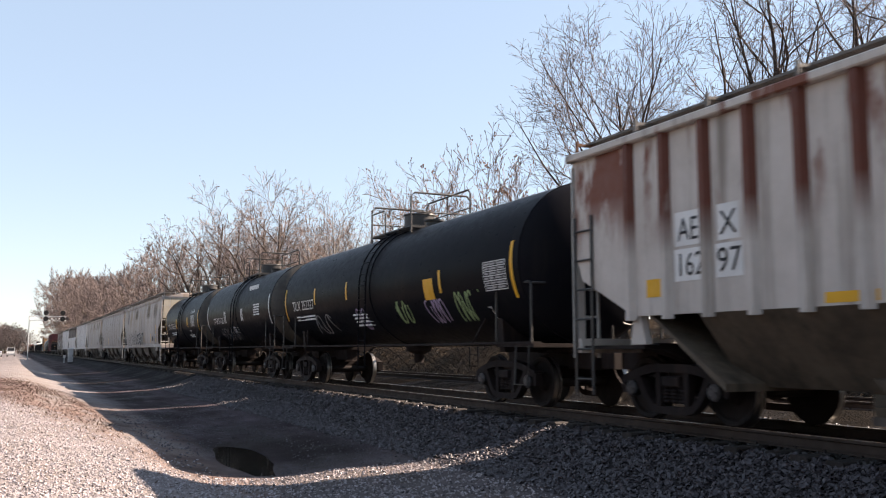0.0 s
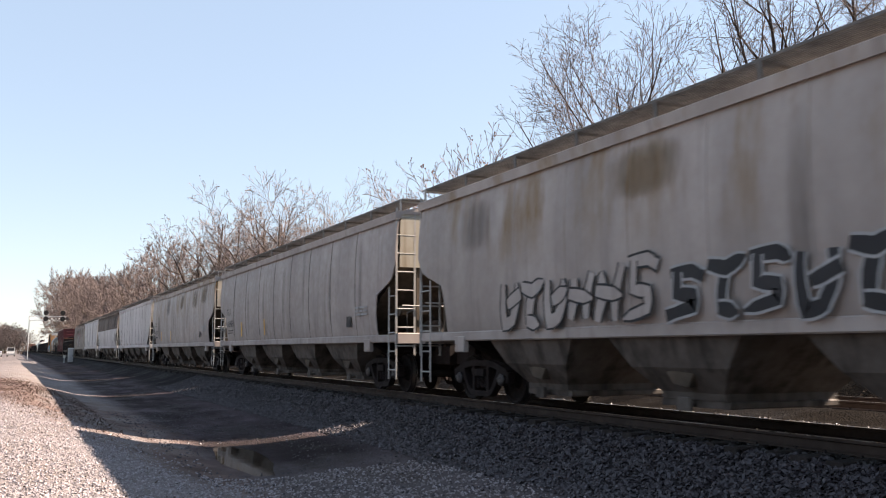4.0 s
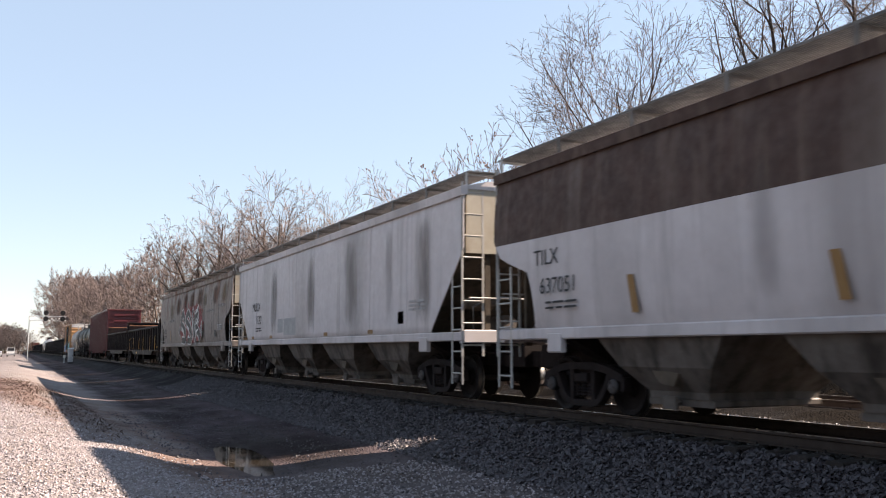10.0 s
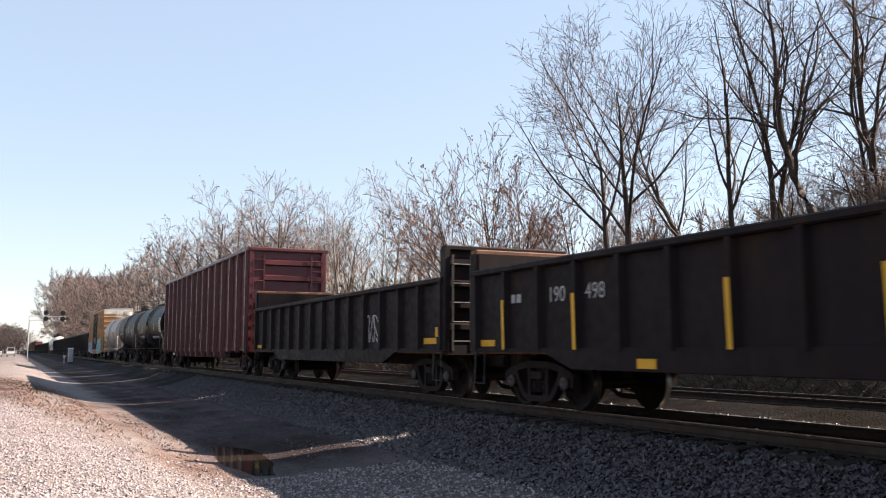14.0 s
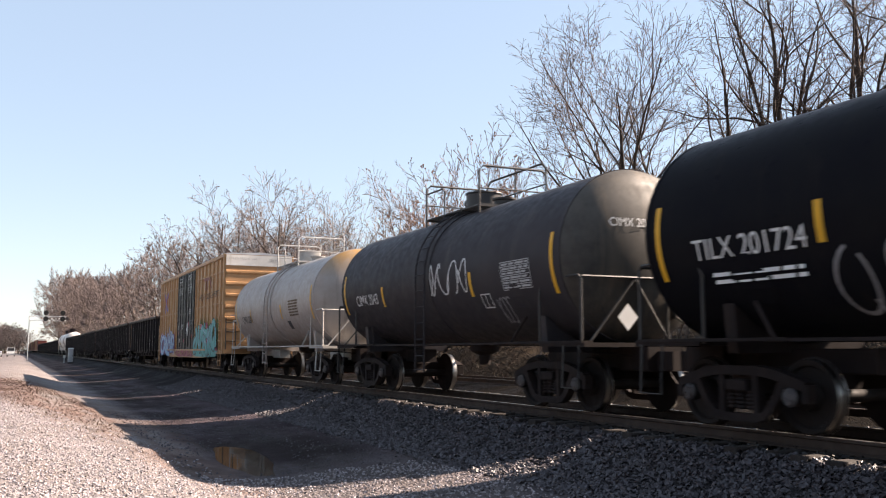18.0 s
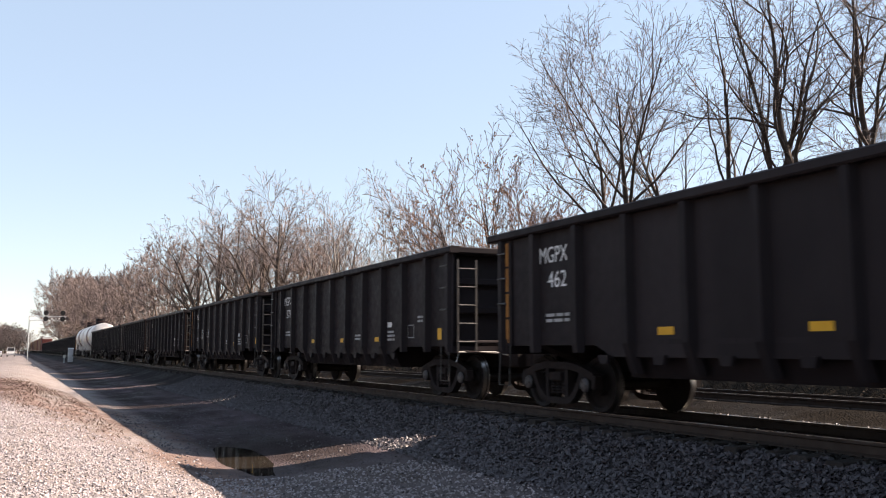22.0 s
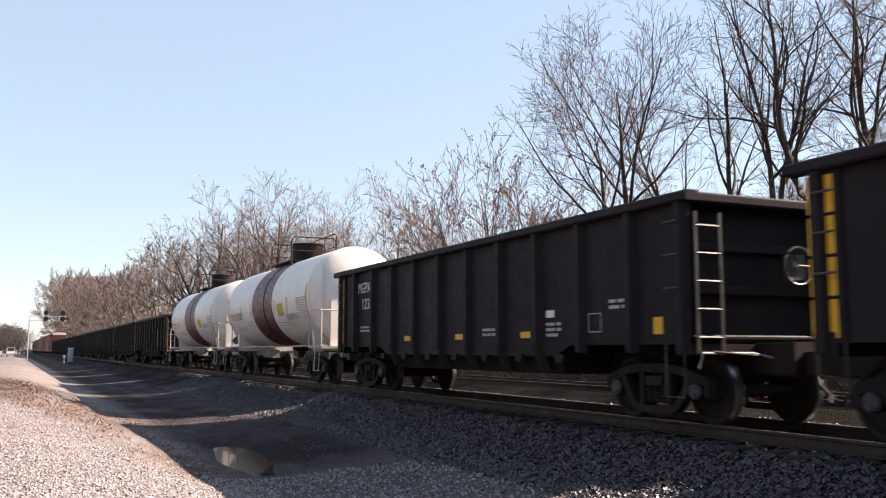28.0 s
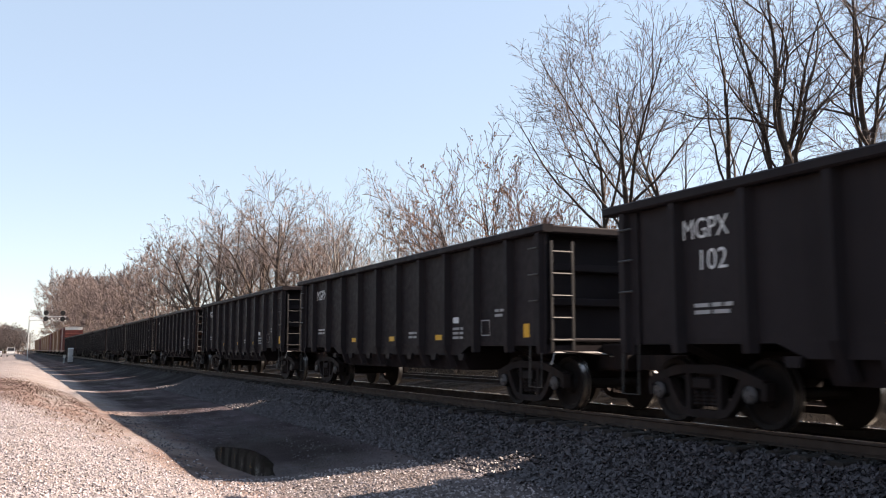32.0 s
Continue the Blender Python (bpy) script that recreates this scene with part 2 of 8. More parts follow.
MAT["lime_mist"] = mist("lime green overspray", (0.24, 0.30, 0.05))
MAT["green_mist"] = mist("dark green overspray", (0.06, 0.14, 0.05))
MAT["pink_mist"] = mist("pink overspray", (0.46, 0.10, 0.15), 3.0, 0.36, 0.56)
MAT["red_mist"] = mist("red overspray", (0.30, 0.028, 0.032), 4.0, 0.34, 0.52)


def bloom(name, base, thick=0.9):
    """A soft-edged stain that is densest at its heart and breaks up towards its rim."""
    m, nt, b = nodes_of(name)
    nt.links.new(mixer(nt, noisy(nt, coords(nt), 5, 4, 0.6), base, tuple(c * 0.72 for c in base)), b.inputs["Base Color"])
    b.inputs["Roughness"].default_value, b.inputs["Specular IOR Level"].default_value = 0.75, 0.15
    tc = nt.nodes.new("ShaderNodeTexCoord")
    sp = nt.nodes.new("ShaderNodeSeparateXYZ")
    nt.links.new(tc.outputs["Generated"], sp.inputs[0])
    far = None
    for axis in ("X", "Z"):
        d = times(nt, times(nt, sp.outputs[axis], 0.5, "SUBTRACT", False), 2.0, "MULTIPLY", False)
        d = times(nt, d, d, "MULTIPLY", False)
        if axis == "Z":
            d = times(nt, d, d, "MULTIPLY", False)
        far = d if far is None else times(nt, far, d, "ADD", False)
    far = times(nt, far, times(nt, noisy(nt, coords(nt, (2.2, 2.2, 0.5)), 1.0, 5, 0.65), 1.6, "MULTIPLY", False), "ADD", False)
    r = nt.nodes.new("ShaderNodeMapRange")
    r.interpolation_type = "SMOOTHSTEP"
    r.inputs["From Min"].default_value, r.inputs["From Max"].default_value = 1.55, 0.45
    r.inputs["To Max"].default_value = thick
    nt.links.new(far, r.inputs["Value"])
    nt.links.new(r.outputs["Result"], b.inputs["Alpha"])
    return m


MAT["rust_bloom"] = bloom("red-brown rust bloom", (0.115, 0.048, 0.026), 0.85)
MAT["ochre_bloom"] = bloom("ochre rust bloom", (0.25, 0.165, 0.085), 0.62)
MAT["soot_bloom"] = bloom("dark grime wash", (0.12, 0.10, 0.09), 0.30)
MAT["tan_bloom"] = bloom("tan dust wash", (0.23, 0.20, 0.18), 0.55)
MAT["chalk_bloom"] = bloom("pale scuffed paint", (0.46, 0.42, 0.39), 0.6)


# ---- mesh building ----
class Build:
    """Collects faces of one part."""

    def __init__(self):
        self.v, self.f = [], []

    def add(self, vs, fs):
        n = len(self.v)
        self.v.extend(vs)
        self.f.extend([tuple(n + i for i in f) for f in fs])
        return self

    def box(self, x0, x1, y0, y1, z0, z1, c=0.0):
        if c <= 0:
            return self.add([(x, y, z) for x in (x0, x1) for y in (y0, y1) for z in (z0, z1)],
                            [(0, 1, 3, 2), (4, 6, 7, 5), (0, 4, 5, 1), (2, 3, 7, 6), (0, 2, 6, 4), (1, 5, 7, 3)])
        # bevelled along the four edges that run the longest way, and capped with smaller ends
        d = (x1 - x0, y1 - y0, z1 - z0)
        a = d.index(max(d))
        lo, hi = ((x0, x1), (y0, y1), (z0, z1))[a]
        (u0, u1), (w0, w1) = [r for i, r in enumerate(((x0, x1), (y0, y1), (z0, z1))) if i != a]
        poly = [(u0 + c, w0), (u1 - c, w0), (u1, w0 + c), (u1, w1 - c), (u1 - c, w1), (u0 + c, w1), (u0, w1 - c), (u0, w0 + c)]
        return self.prism(poly, "xyz"[a], lo, hi)

    def prism(self, poly, axis, a, b):
        """A polygon of (u, w) pulled from a to b along an axis; u and w are the other two axes in order."""
        k, n = "xyz".index(axis), len(poly)
        vs = []
        for t in (a, b):
            for u, w in poly:
                p = [u, w]
                p.insert(k, t)
                vs.append(tuple(p))
        fs = [tuple(range(n)), tuple(range(2 * n - 1, n - 1, -1))]
        fs += [(i, i + n, (i + 1) % n + n, (i + 1) % n) for i in range(n)]
        return self.add(vs, fs)

    def loft(self, rings, closed=True, caps=True):
        n, vs, fs = len(rings[0]), [], []
        for r in rings:
            vs.extend([tuple(p) for p in r])
        for j in range(len(rings) - 1):
            for i in range(n if closed else n - 1):
                a, b = j * n + i, j * n + (i + 1) % n
                fs.append((a, b, b + n, a + n))
        if caps and closed:
            fs += [tuple(range(n - 1, -1, -1)), tuple((len(rings) - 1) * n + i for i in range(n))]
        return self.add(vs, fs)

    def twig(self, a, b, r, r2):
        """A thin three-sided spike from a to b."""
        d = (b - a).normalized()
        u = d.cross(Vector((0, 0, 1)) if abs(d.z) < 0.9 else Vector((0, 1, 0))).normalized()
        w = d.cross(u)
        vs = [p + (u * c + w * s) * q for p, q in ((a, r), (b, r2)) for c, s in ((1, 0), (-0.5, 0.866), (-0.5, -0.866))]
        return self.add(vs, [(0, 1, 4, 3), (1, 2, 5, 4), (2, 0, 3, 5)])

    def pipe(self, pts, r, n=6, r2=None):
        pts = [Vector(p) for p in pts]
        rings = []
        for i, p in enumerate(pts):
            d = (pts[min(i + 1, len(pts) - 1)] - pts[max(i - 1, 0)]).normalized()
            u = d.cross(Vector((0, 0, 1)) if abs(d.z) < 0.9 else Vector((0, 1, 0))).normalized()
            w = d.cross(u)
            rr = r if r2 is None else r + (r2 - r) * i / (len(pts) - 1)
            rings.append([p + (u * math.cos(a) + w * math.sin(a)) * rr for a in (math.tau * k / n for k in range(n))])
        return self.loft(rings)

    def lathe(self, prof, n=24, origin=(0, 0, 0), axis="x"):
        """prof: (along, radius) pairs turned about an axis through origin."""
        rings = []
        for a, r in prof:
            ring = []
            for k in range(n):
                c, s = math.cos(math.tau * k / n) * r, math.sin(math.tau * k / n) * r
                q = {"x": (a, c, s), "y": (c, a, s), "z": (c, s, a)}[axis]
                ring.append((q[0] + origin[0], q[1] + origin[1], q[2] + origin[2]))
            rings.append(ring)
        return self.loft(rings)

    def mesh(self, name, mat, smooth=False):
        me = bpy.data.meshes.new(name)
        me.from_pydata([tuple(p) for p in self.v], [], self.f)
        bm = bmesh.new()
        bm.from_mesh(me)
        bmesh.ops.recalc_face_normals(bm, faces=bm.faces)
        bm.to_mesh(me)
        bm.free()
        if smooth:
            me.polygons.foreach_set("use_smooth", [True] * len(me.polygons))
            me.set_sharp_from_angle(angle=radians(38))
        me.materials.append(mat)
        return me


def part(name, made, material, parent=None, label="", smooth=False):
    """Links a Build, or a mesh, as one mesh object under a thing or a part."""
    me = made.mesh(name, MAT[material], smooth) if isinstance(made, Build) else made
    ob = new(name, me)
    ob.parent = parent
    return tagged(ob, label)


FONT_CACHE = {}


def lettering(text, x, z, size, depth_y, parent, ink="white_ink", curve=None, name="lettering", width=None):
    """Flat stencilled letters on a near side, centred on x, standing on z. curve: (axis height, radius) of a tank shell."""
    key = (text, size)
    if key not in FONT_CACHE:
        cu = bpy.data.curves.new("letters", "FONT")
        cu.body, cu.size, cu.align_x = text, size * 1.38, "CENTER"
        tmp = bpy.data.objects.new("letters", cu)
        scene.collection.objects.link(tmp)
        dg = bpy.context.evaluated_depsgraph_get()
        me = bpy.data.meshes.new_from_object(tmp.evaluated_get(dg))
        FONT_CACHE[key] = ([tuple(v.co) for v in me.vertices], [tuple(p.vertices) for p in me.polygons])
        bpy.data.objects.remove(tmp)
        bpy.data.curves.remove(cu)
        bpy.data.meshes.remove(me)
    vs, fs = FONT_CACHE[key]
    stretch = 1.0 if not width else width / max(1e-6, max(p[0] for p in vs) - min(p[0] for p in vs))
    b = Build()
    out = []
    for p in vs:
        zz = z + p[1]
        yy = depth_y if not curve else -math.sqrt(max(0.01, curve[1] ** 2 - (zz - curve[0]) ** 2)) - 0.012
        out.append((x + p[0] * stretch, yy, zz))
    b.add(out, fs)
    me = bpy.data.meshes.new(name)
    me.from_pydata(out, [], fs)
    me.materials.append(MAT[ink])
    ob = new(name, me)
    ob.parent = parent
    return ob


def bars(x, z, w, rows, parent, depth_y, ink="white_ink", row=0.09, thick=0.05, curve=None, name="stencil", seed=1):
    """Rows of small unreadable stencilling."""
    rng = random.Random(seed)
    b = Build()
    for i in range(rows):
        zz, xx = z - i * row, x
        while xx < x + w - 0.05:
            step = min(rng.uniform(0.12, 0.4), x + w - xx)
            y0 = depth_y
            if curve:
                y0 = -math.sqrt(max(0.01, curve[1] ** 2 - (zz - curve[0]) ** 2)) - 0.008
            b.box(xx, xx + step, y0 - 0.004, y0 + 0.006, zz - thick / 2, zz + thick / 2)
            xx += step + 0.06
    return tagged(part(name, b, ink, parent), kind="stuff")


def plate(x0, x1, z0, z1, parent, depth_y, ink, curve=None, name="marking", lean=0.0):
    """A painted patch on a side."""
    b = Build()
    n = 6
    pts = []
    for i in range(n + 1):
        zz = z0 + (z1 - z0) * i / n
        yy = depth_y if not curve else -math.sqrt(max(0.01, curve[1] ** 2 - (zz - curve[0]) ** 2)) - 0.008
        pts += [(x0 + lean * i / n, yy, zz), (x1 + lean * i / n, yy, zz)]
    b.add(pts, [(2 * i, 2 * i + 1, 2 * i + 3, 2 * i + 2) for i in range(n)])
    return part(name, b, ink, parent)


def data_panel(car, x0, x1, z0, z1, curve, ink="white_ink"):
    """A ruled table of small stencilling on a tank's side."""
    n = 6
    for i in range(n + 1):
        z = z0 + (z1 - z0) * i / n
        plate(x0, x1, z - 0.008, z + 0.008, car, 0, ink, curve, "panel_rule")
    for x in (x0, x0 + 0.35 * (x1 - x0), x0 + 0.68 * (x1 - x0), x1):
        plate(x - 0.008, x + 0.008, z0, z1, car, 0, ink, curve, "panel_rule")
    bars(x0 + 0.05, z1 - (z1 - z0) * 0.5 / n, x1 - x0 - 0.1, n, car, 0, "grey_ink", (z1 - z0) / n, 0.035, curve, "panel_text", 7)


HOPPER_SIDE = ((1.38, 1.5, 1.9, 2.35, 2.9, 3.4, 3.85, 4.2), (1.49, 1.52, 1.56, 1.585, 1.59, 1.575, 1.54, 1.49))


def side_stain(car, x0, x1, z0, z1, mat, flat=0.0, name="stain", lift=0.009, lean=0.0):
    """A stain that follows the bulge of a covered hopper's side."""
    b, n = Build(), 10
    pts = []
    for i in range(n + 1):
        z = z0 + (z1 - z0) * i / n
        y = -(flat or float(np.interp(z, *HOPPER_SIDE))) - lift
        pts += [(x0 + lean * i / n, y, z), (x1 + lean * i / n, y, z)]
    b.add(pts, [(2 * i, 2 * i + 1, 2 * i + 3, 2 * i + 2) for i in range(n)])
    return part(name, b, mat, car)


def head_lettering(text, y, z, size, h, r, zc, car, ink, width=None):
    """Letters on the domed leading head of a tank."""
    ob = lettering(text, 0, 0, size, 0, car, ink, width=width)
    for v in ob.data.vertices:
        yy, zz = y + v.co.x, z + v.co.z
        rho = min(0.985, math.hypot(yy, zz - zc) / r)
        v.co = (h + 0.52 * math.sqrt(1 - rho * rho) + 0.02, yy, zz)
    return ob


def frame_box(car, x0, x1, z0, z1, curve, ink="white_ink", w=0.02, barred=True):
    """A stencilled square frame, with or without a bar in it."""
    for a, b, c, d in ((x0, x1, z0, z0 + w), (x0, x1, z1 - w, z1), (x0, x0 + w, z0, z1), (x1 - w, x1, z0, z1), (x0 + 0.45 * (x1 - x0), x0 + 0.45 * (x1 - x0) + w, z0, z1))[:5 if barred else 4]:
        plate(a, b, c, d, car, 0, ink, curve, "stencil_frame")


# ---- ground ----
def lerp_at(v, table):
    for (a, za), (b, zb) in zip(table, table[1:]):
        if v <= b:
            t = max(0.0, (v - a) / (b - a))
            t = t * t * (3 - 2 * t)
            return za + (zb - za) * t
    return table[-1][1]


# the rise below y = -9 is out of view, added to block sky light
PROFILE = [(-600, 7.0), (-22.0, 7.0), (-9.0, 0.5), (-3.0, 0.60), (0.0, 0.64), (0.5, 0.60), (1.1, 0.48), (1.8, 0.28), (2.5, 0.11), (3.2, 0.05), (3.8, 0.025), (4.4, 0.05),
           (5.0, 0.085), (5.7, 0.13), (6.3, 0.19), (6.8, 0.25), (7.1, 0.31), (7.6, 0.48), (8.15, 0.715), (8.35, 0.74), (10.8, 0.74), (12.4, 0.60), (14.0, 0.66), (14.6, 0.78), (17.5, 0.78),
           (19.2, 0.15), (20.2, 0.15), (23.2, 2.0), (30.0, 3.0), (46.0, 4.8), (400, 6.0), (3000, 6.0)]
FINE_Y = np.arange(-40.0, 60.0, 0.05)
FINE_Z = np.interp(FINE_Y, [p[0] for p in PROFILE], [p[1] for p in PROFILE])
FINE_Z = np.convolve(np.pad(FINE_Z, 5, mode="edge"), np.ones(11) / 11, mode="valid")       # rounds the breaks of slope


def profile_z(y):
    if -39 < y < 59:
        return float(np.interp(y, FINE_Y, FINE_Z))
    return lerp_at(y, PROFILE)


def ground_z(x, y):
    z = profile_z(y)
    if y < -6:                 # the unseen bank, added to cut sky light, runs out down the line
        z = 0.1 + (z - 0.1) * min(1.0, max(0.0, (x + 170) / 60))
    if y < 3.2:                # the verge sinks a little far down the line
        z -= 0.3 * min(1.0, max(0.0, (-60 - x) / 60)) * max(0.0, min(1.0, (3.2 - y) / 2))
    if y < 1.8:                # and lies a little lower beside the viewer
        z -= 0.10 * min(1.0, (1.8 - y) / 1.0) * min(1.0, max(0.0, (x + 32) / 14))
    w = 1.0 if y < 6.4 else 0.3
    along, across = -0.974 * (x + 17.25) + 0.225 * (y - 4.0), 0.225 * (x + 17.25) + 0.974 * (y - 4.0)
    d = math.hypot(along / 3.2, across / 1.0)
    near = max(0.0, 1.0 - abs(x + 15) / 45) * min(1.0, 0.05 + d / 2.2)
    z += w * near * (0.05 * noise.noise(Vector((x * 0.16, y * 0.3, 0.3))) + 0.028 * noise.noise(Vector((x * 0.8, y * 0.9, 4.1))))
    # hollow of the puddle
    if d < 1.5:
        z -= 0.075 * max(0.0, 1 - (d / 1.5) ** 2)
    if 6.6 < y < 20 and x > -45:
        z += 0.02 * noise.noise(Vector((x * 3.1, y * 3.3, 2.2)))
    return z


def steps(table):
    out = []
    for a, b, d in table:
        n = max(1, int(round((b - a) / d)))
        out += [a + (b - a) * i / n for i in range(n)]
    return out + [table[-1][1]]


GX = steps([(-3000, -400, 200), (-400, -120, 10), (-120, -45, 2.5), (-45, -26, 0.7), (-26, 4, 0.22), (4, 30, 2), (30, 600, 60)])
GY = steps([(-600, -60, 60), (-60, -24, 6), (-24, -6, 1.5), (-6, 0, 0.6), (0, 8.4, 0.2), (8.4, 20, 0.35), (20, 40, 1.2), (40, 200, 20), (200, 3000, 400)])


def build_ground():
    vs = [(x, y, ground_z(x, y)) for x in GX for y in GY]
    ny = len(GY)
    fs = [(i * ny + j, (i + 1) * ny + j, (i + 1) * ny + j + 1, i * ny + j + 1) for i in range(len(GX) - 1) for j in range(ny - 1)]
    m, nt, b = nodes_of("gravel, mud and ballast ground")
    v = coords(nt, shift=False)
    tc = nt.nodes.new("ShaderNodeTexCoord")
    sp = nt.nodes.new("ShaderNodeSeparateXYZ")
    nt.links.new(tc.outputs["Object"], sp.inputs[0])
    wob = nt.nodes.new("ShaderNodeMath")
    wob.operation = "MULTIPLY_ADD"
    wob.inputs[1].default_value, wob.inputs[2].default_value = 1.2, -0.6
    nt.links.new(noisy(nt, coords(nt, (0.35, 0.8, 1), False), 1.0, 5, 0.6), wob.inputs[0])
    yy = nt.nodes.new("ShaderNodeMath")
    nt.links.new(sp.outputs["Y"], yy.inputs[0])
    nt.links.new(wob.outputs[0], yy.inputs[1])

    def band(lo, hi):
        r = nt.nodes.new("ShaderNodeMapRange")
        r.inputs["From Min"].default_value, r.inputs["From Max"].default_value = lo, hi
        nt.links.new(yy.outputs[0], r.inputs["Value"])
        return r.outputs["Result"]

    peb = nt.nodes.new("ShaderNodeTexVoronoi")
    peb.inputs["Scale"].default_value = 22
    nt.links.new(v, peb.inputs["Vector"])
    gravel = mixer(nt, noisy(nt, v, 1.4, 5, 0.65, 0.35, 0.7), (0.3216, 0.2891, 0.2961), (0.2326, 0.2048, 0.2041))
    gravel = mixer(nt, times(nt, peb.outputs["Distance"], 0.9), gravel, (0.1315, 0.1159, 0.1068))
    gravel = mixer(nt, times(nt, noisy(nt, coords(nt, (0.3478, 0.6956, 0.6956), False), 0.9, 8, 0.75, 0.46, 0.6), 0.55), gravel, (0.165, 0.132, 0.112))
    dirt = mixer(nt, noisy(nt, v, 0.9, 6, 0.65, 0.4, 0.65), (0.1742, 0.1249, 0.1102), (0.09775, 0.06831, 0.0593))
    mud = mixer(nt, noisy(nt, coords(nt, (0.2945, 0.6927, 0.642), False), 1.3, 6, 0.65, 0.4, 0.62), (0.099, 0.0784, 0.08557), (0.051, 0.03969, 0.04415))
    stain = nt.nodes.new("ShaderNodeMapRange")
    stain.inputs["From Min"].default_value, stain.inputs["From Max"].default_value = 1.95, 0.5
    nt.links.new(times(nt, times(nt, sp.outputs["Y"], 4.5, "SUBTRACT", False), 1.0, "ABSOLUTE", False), stain.inputs["Value"])
    mud = mixer(nt, times(nt, stain.outputs["Result"], noisy(nt, coords(nt, (0.22, 0.55, 1), False), 1.0, 6, 0.65, 0.36, 0.56)), mud, (0.032, 0.025, 0.024))
    damp = nt.nodes.new("ShaderNodeMapRange")
    damp.inputs["From Min"].default_value, damp.inputs["From Max"].default_value = 1.25, 0.55
    across = times(nt, times(nt, sp.outputs["Y"], 5.2, "SUBTRACT", False), 1.3, "DIVIDE", False)
    along = times(nt, times(nt, sp.outputs["X"], 17.4, "ADD", False), 3.6, "DIVIDE", False)
    reach = times(nt, times(nt, across, across, "MULTIPLY", False), times(nt, along, along, "MULTIPLY", False), "ADD", False)
    nt.links.new(times(nt, reach, noisy(nt, v, 0.7, 5, 0.65), "ADD", False), damp.inputs["Value"])
    mud = mixer(nt, times(nt, damp.outputs["Result"], 0.8), mud, (0.030, 0.0235, 0.0225))
    spread = nt.nodes.new("ShaderNodeMapRange")
    spread.inputs["From Min"].default_value, spread.inputs["From Max"].default_value = -14.9, -12.9
    nt.links.new(times(nt, sp.outputs["X"], times(nt, noisy(nt, v, 0.8, 4, 0.6), 2.0, "MULTIPLY", False), "ADD", False), spread.inputs["Value"])
    mud = mixer(nt, times(nt, spread.outputs["Result"], 0.45), mud, gravel)
    stone = mixer(nt, noisy(nt, v, 3.0, 6, 0.7, 0.35, 0.68), (0.045, 0.03938, 0.04425), (0.024, 0.021, 0.02363))
    stone = mixer(nt, times(nt, peb.outputs["Distance"], 1.0), stone, (0.028, 0.026, 0.025))
    # near-black brown from the near rails to beyond the far track
    dark_bed = mixer(nt, noisy(nt, v, 2.2, 6, 0.7, 0.4, 0.62), (0.009, 0.0069, 0.0054), (0.0042, 0.0033, 0.0027))
    woods = mixer(nt, noisy(nt, v, 1.2, 6, 0.7, 0.4, 0.65), (0.051, 0.0372, 0.0258), (0.03, 0.0222, 0.0162))
    # brown tufted strip that crosses the gravel further on
    strip = nt.nodes.new("ShaderNodeMapRange")
    strip.inputs["From Min"].default_value, strip.inputs["From Max"].default_value = -23, -29
    slant = times(nt, sp.outputs["X"], times(nt, sp.outputs["Y"], 5.3, "MULTIPLY", False), "SUBTRACT", False)
    nt.links.new(slant, strip.inputs["Value"])
    past = nt.nodes.new("ShaderNodeMapRange")
    past.inputs["From Min"].default_value, past.inputs["From Max"].default_value = -54, -44
    nt.links.new(slant, past.inputs["Value"])
    side = mixer(nt, times(nt, times(nt, strip.outputs["Result"], past.outputs["Result"]), noisy(nt, coords(nt, (0.25, 1.0, 1), False), 1.1, 6, 0.65, 0.36, 0.52)), gravel, dirt)
    col = mixer(nt, band(2.9, 3.7), side, mud)
    col = mixer(nt, band(5.9, 6.7), col, stone)
    col = mixer(nt, band(8.2, 8.5), col, dark_bed)
    col = mixer(nt, band(20.0, 21.5), col, woods)
    # dark earth keeps the added, unseen bank from bouncing light
    col = mixer(nt, band(-7.0, -9.0), col, (0.062, 0.05, 0.036))
    nt.links.new(col, b.inputs["Base Color"])
    b.inputs["Specular IOR Level"].default_value = 0.02
    wet = nt.nodes.new("ShaderNodeMapRange")
    wet.inputs["To Min"].default_value, wet.inputs["To Max"].default_value = 0.55, 0.95
    nt.links.new(noisy(nt, v, 0.5, 4, 0.6, 0.4, 0.6), wet.inputs["Value"])
    nt.links.new(wet.outputs["Result"], b.inputs["Roughness"])
    bp = nt.nodes.new("ShaderNodeBump")
    bp.inputs["Strength"].default_value, bp.inputs["Distance"].default_value = 0.9, 0.05
    hn = nt.nodes.new("ShaderNodeMath")
    nt.links.new(peb.outputs["Distance"], hn.inputs[0])
    nt.links.new(noisy(nt, v, 9.0, 6, 0.7), hn.inputs[1])
    nt.links.new(hn.outputs[0], bp.inputs["Height"])
    nt.links.new(bp.outputs[0], b.inputs["Normal"])
    me = bpy.data.meshes.new("ground")
    me.from_pydata(vs, [], fs)
    me.polygons.foreach_set("use_smooth", [True] * len(me.polygons))
    me.materials.append(m)
    return tagged(new("ground", me), "gravel verge, muddy track and stone ballast shoulder", "ground", kind="structure")


build_ground()


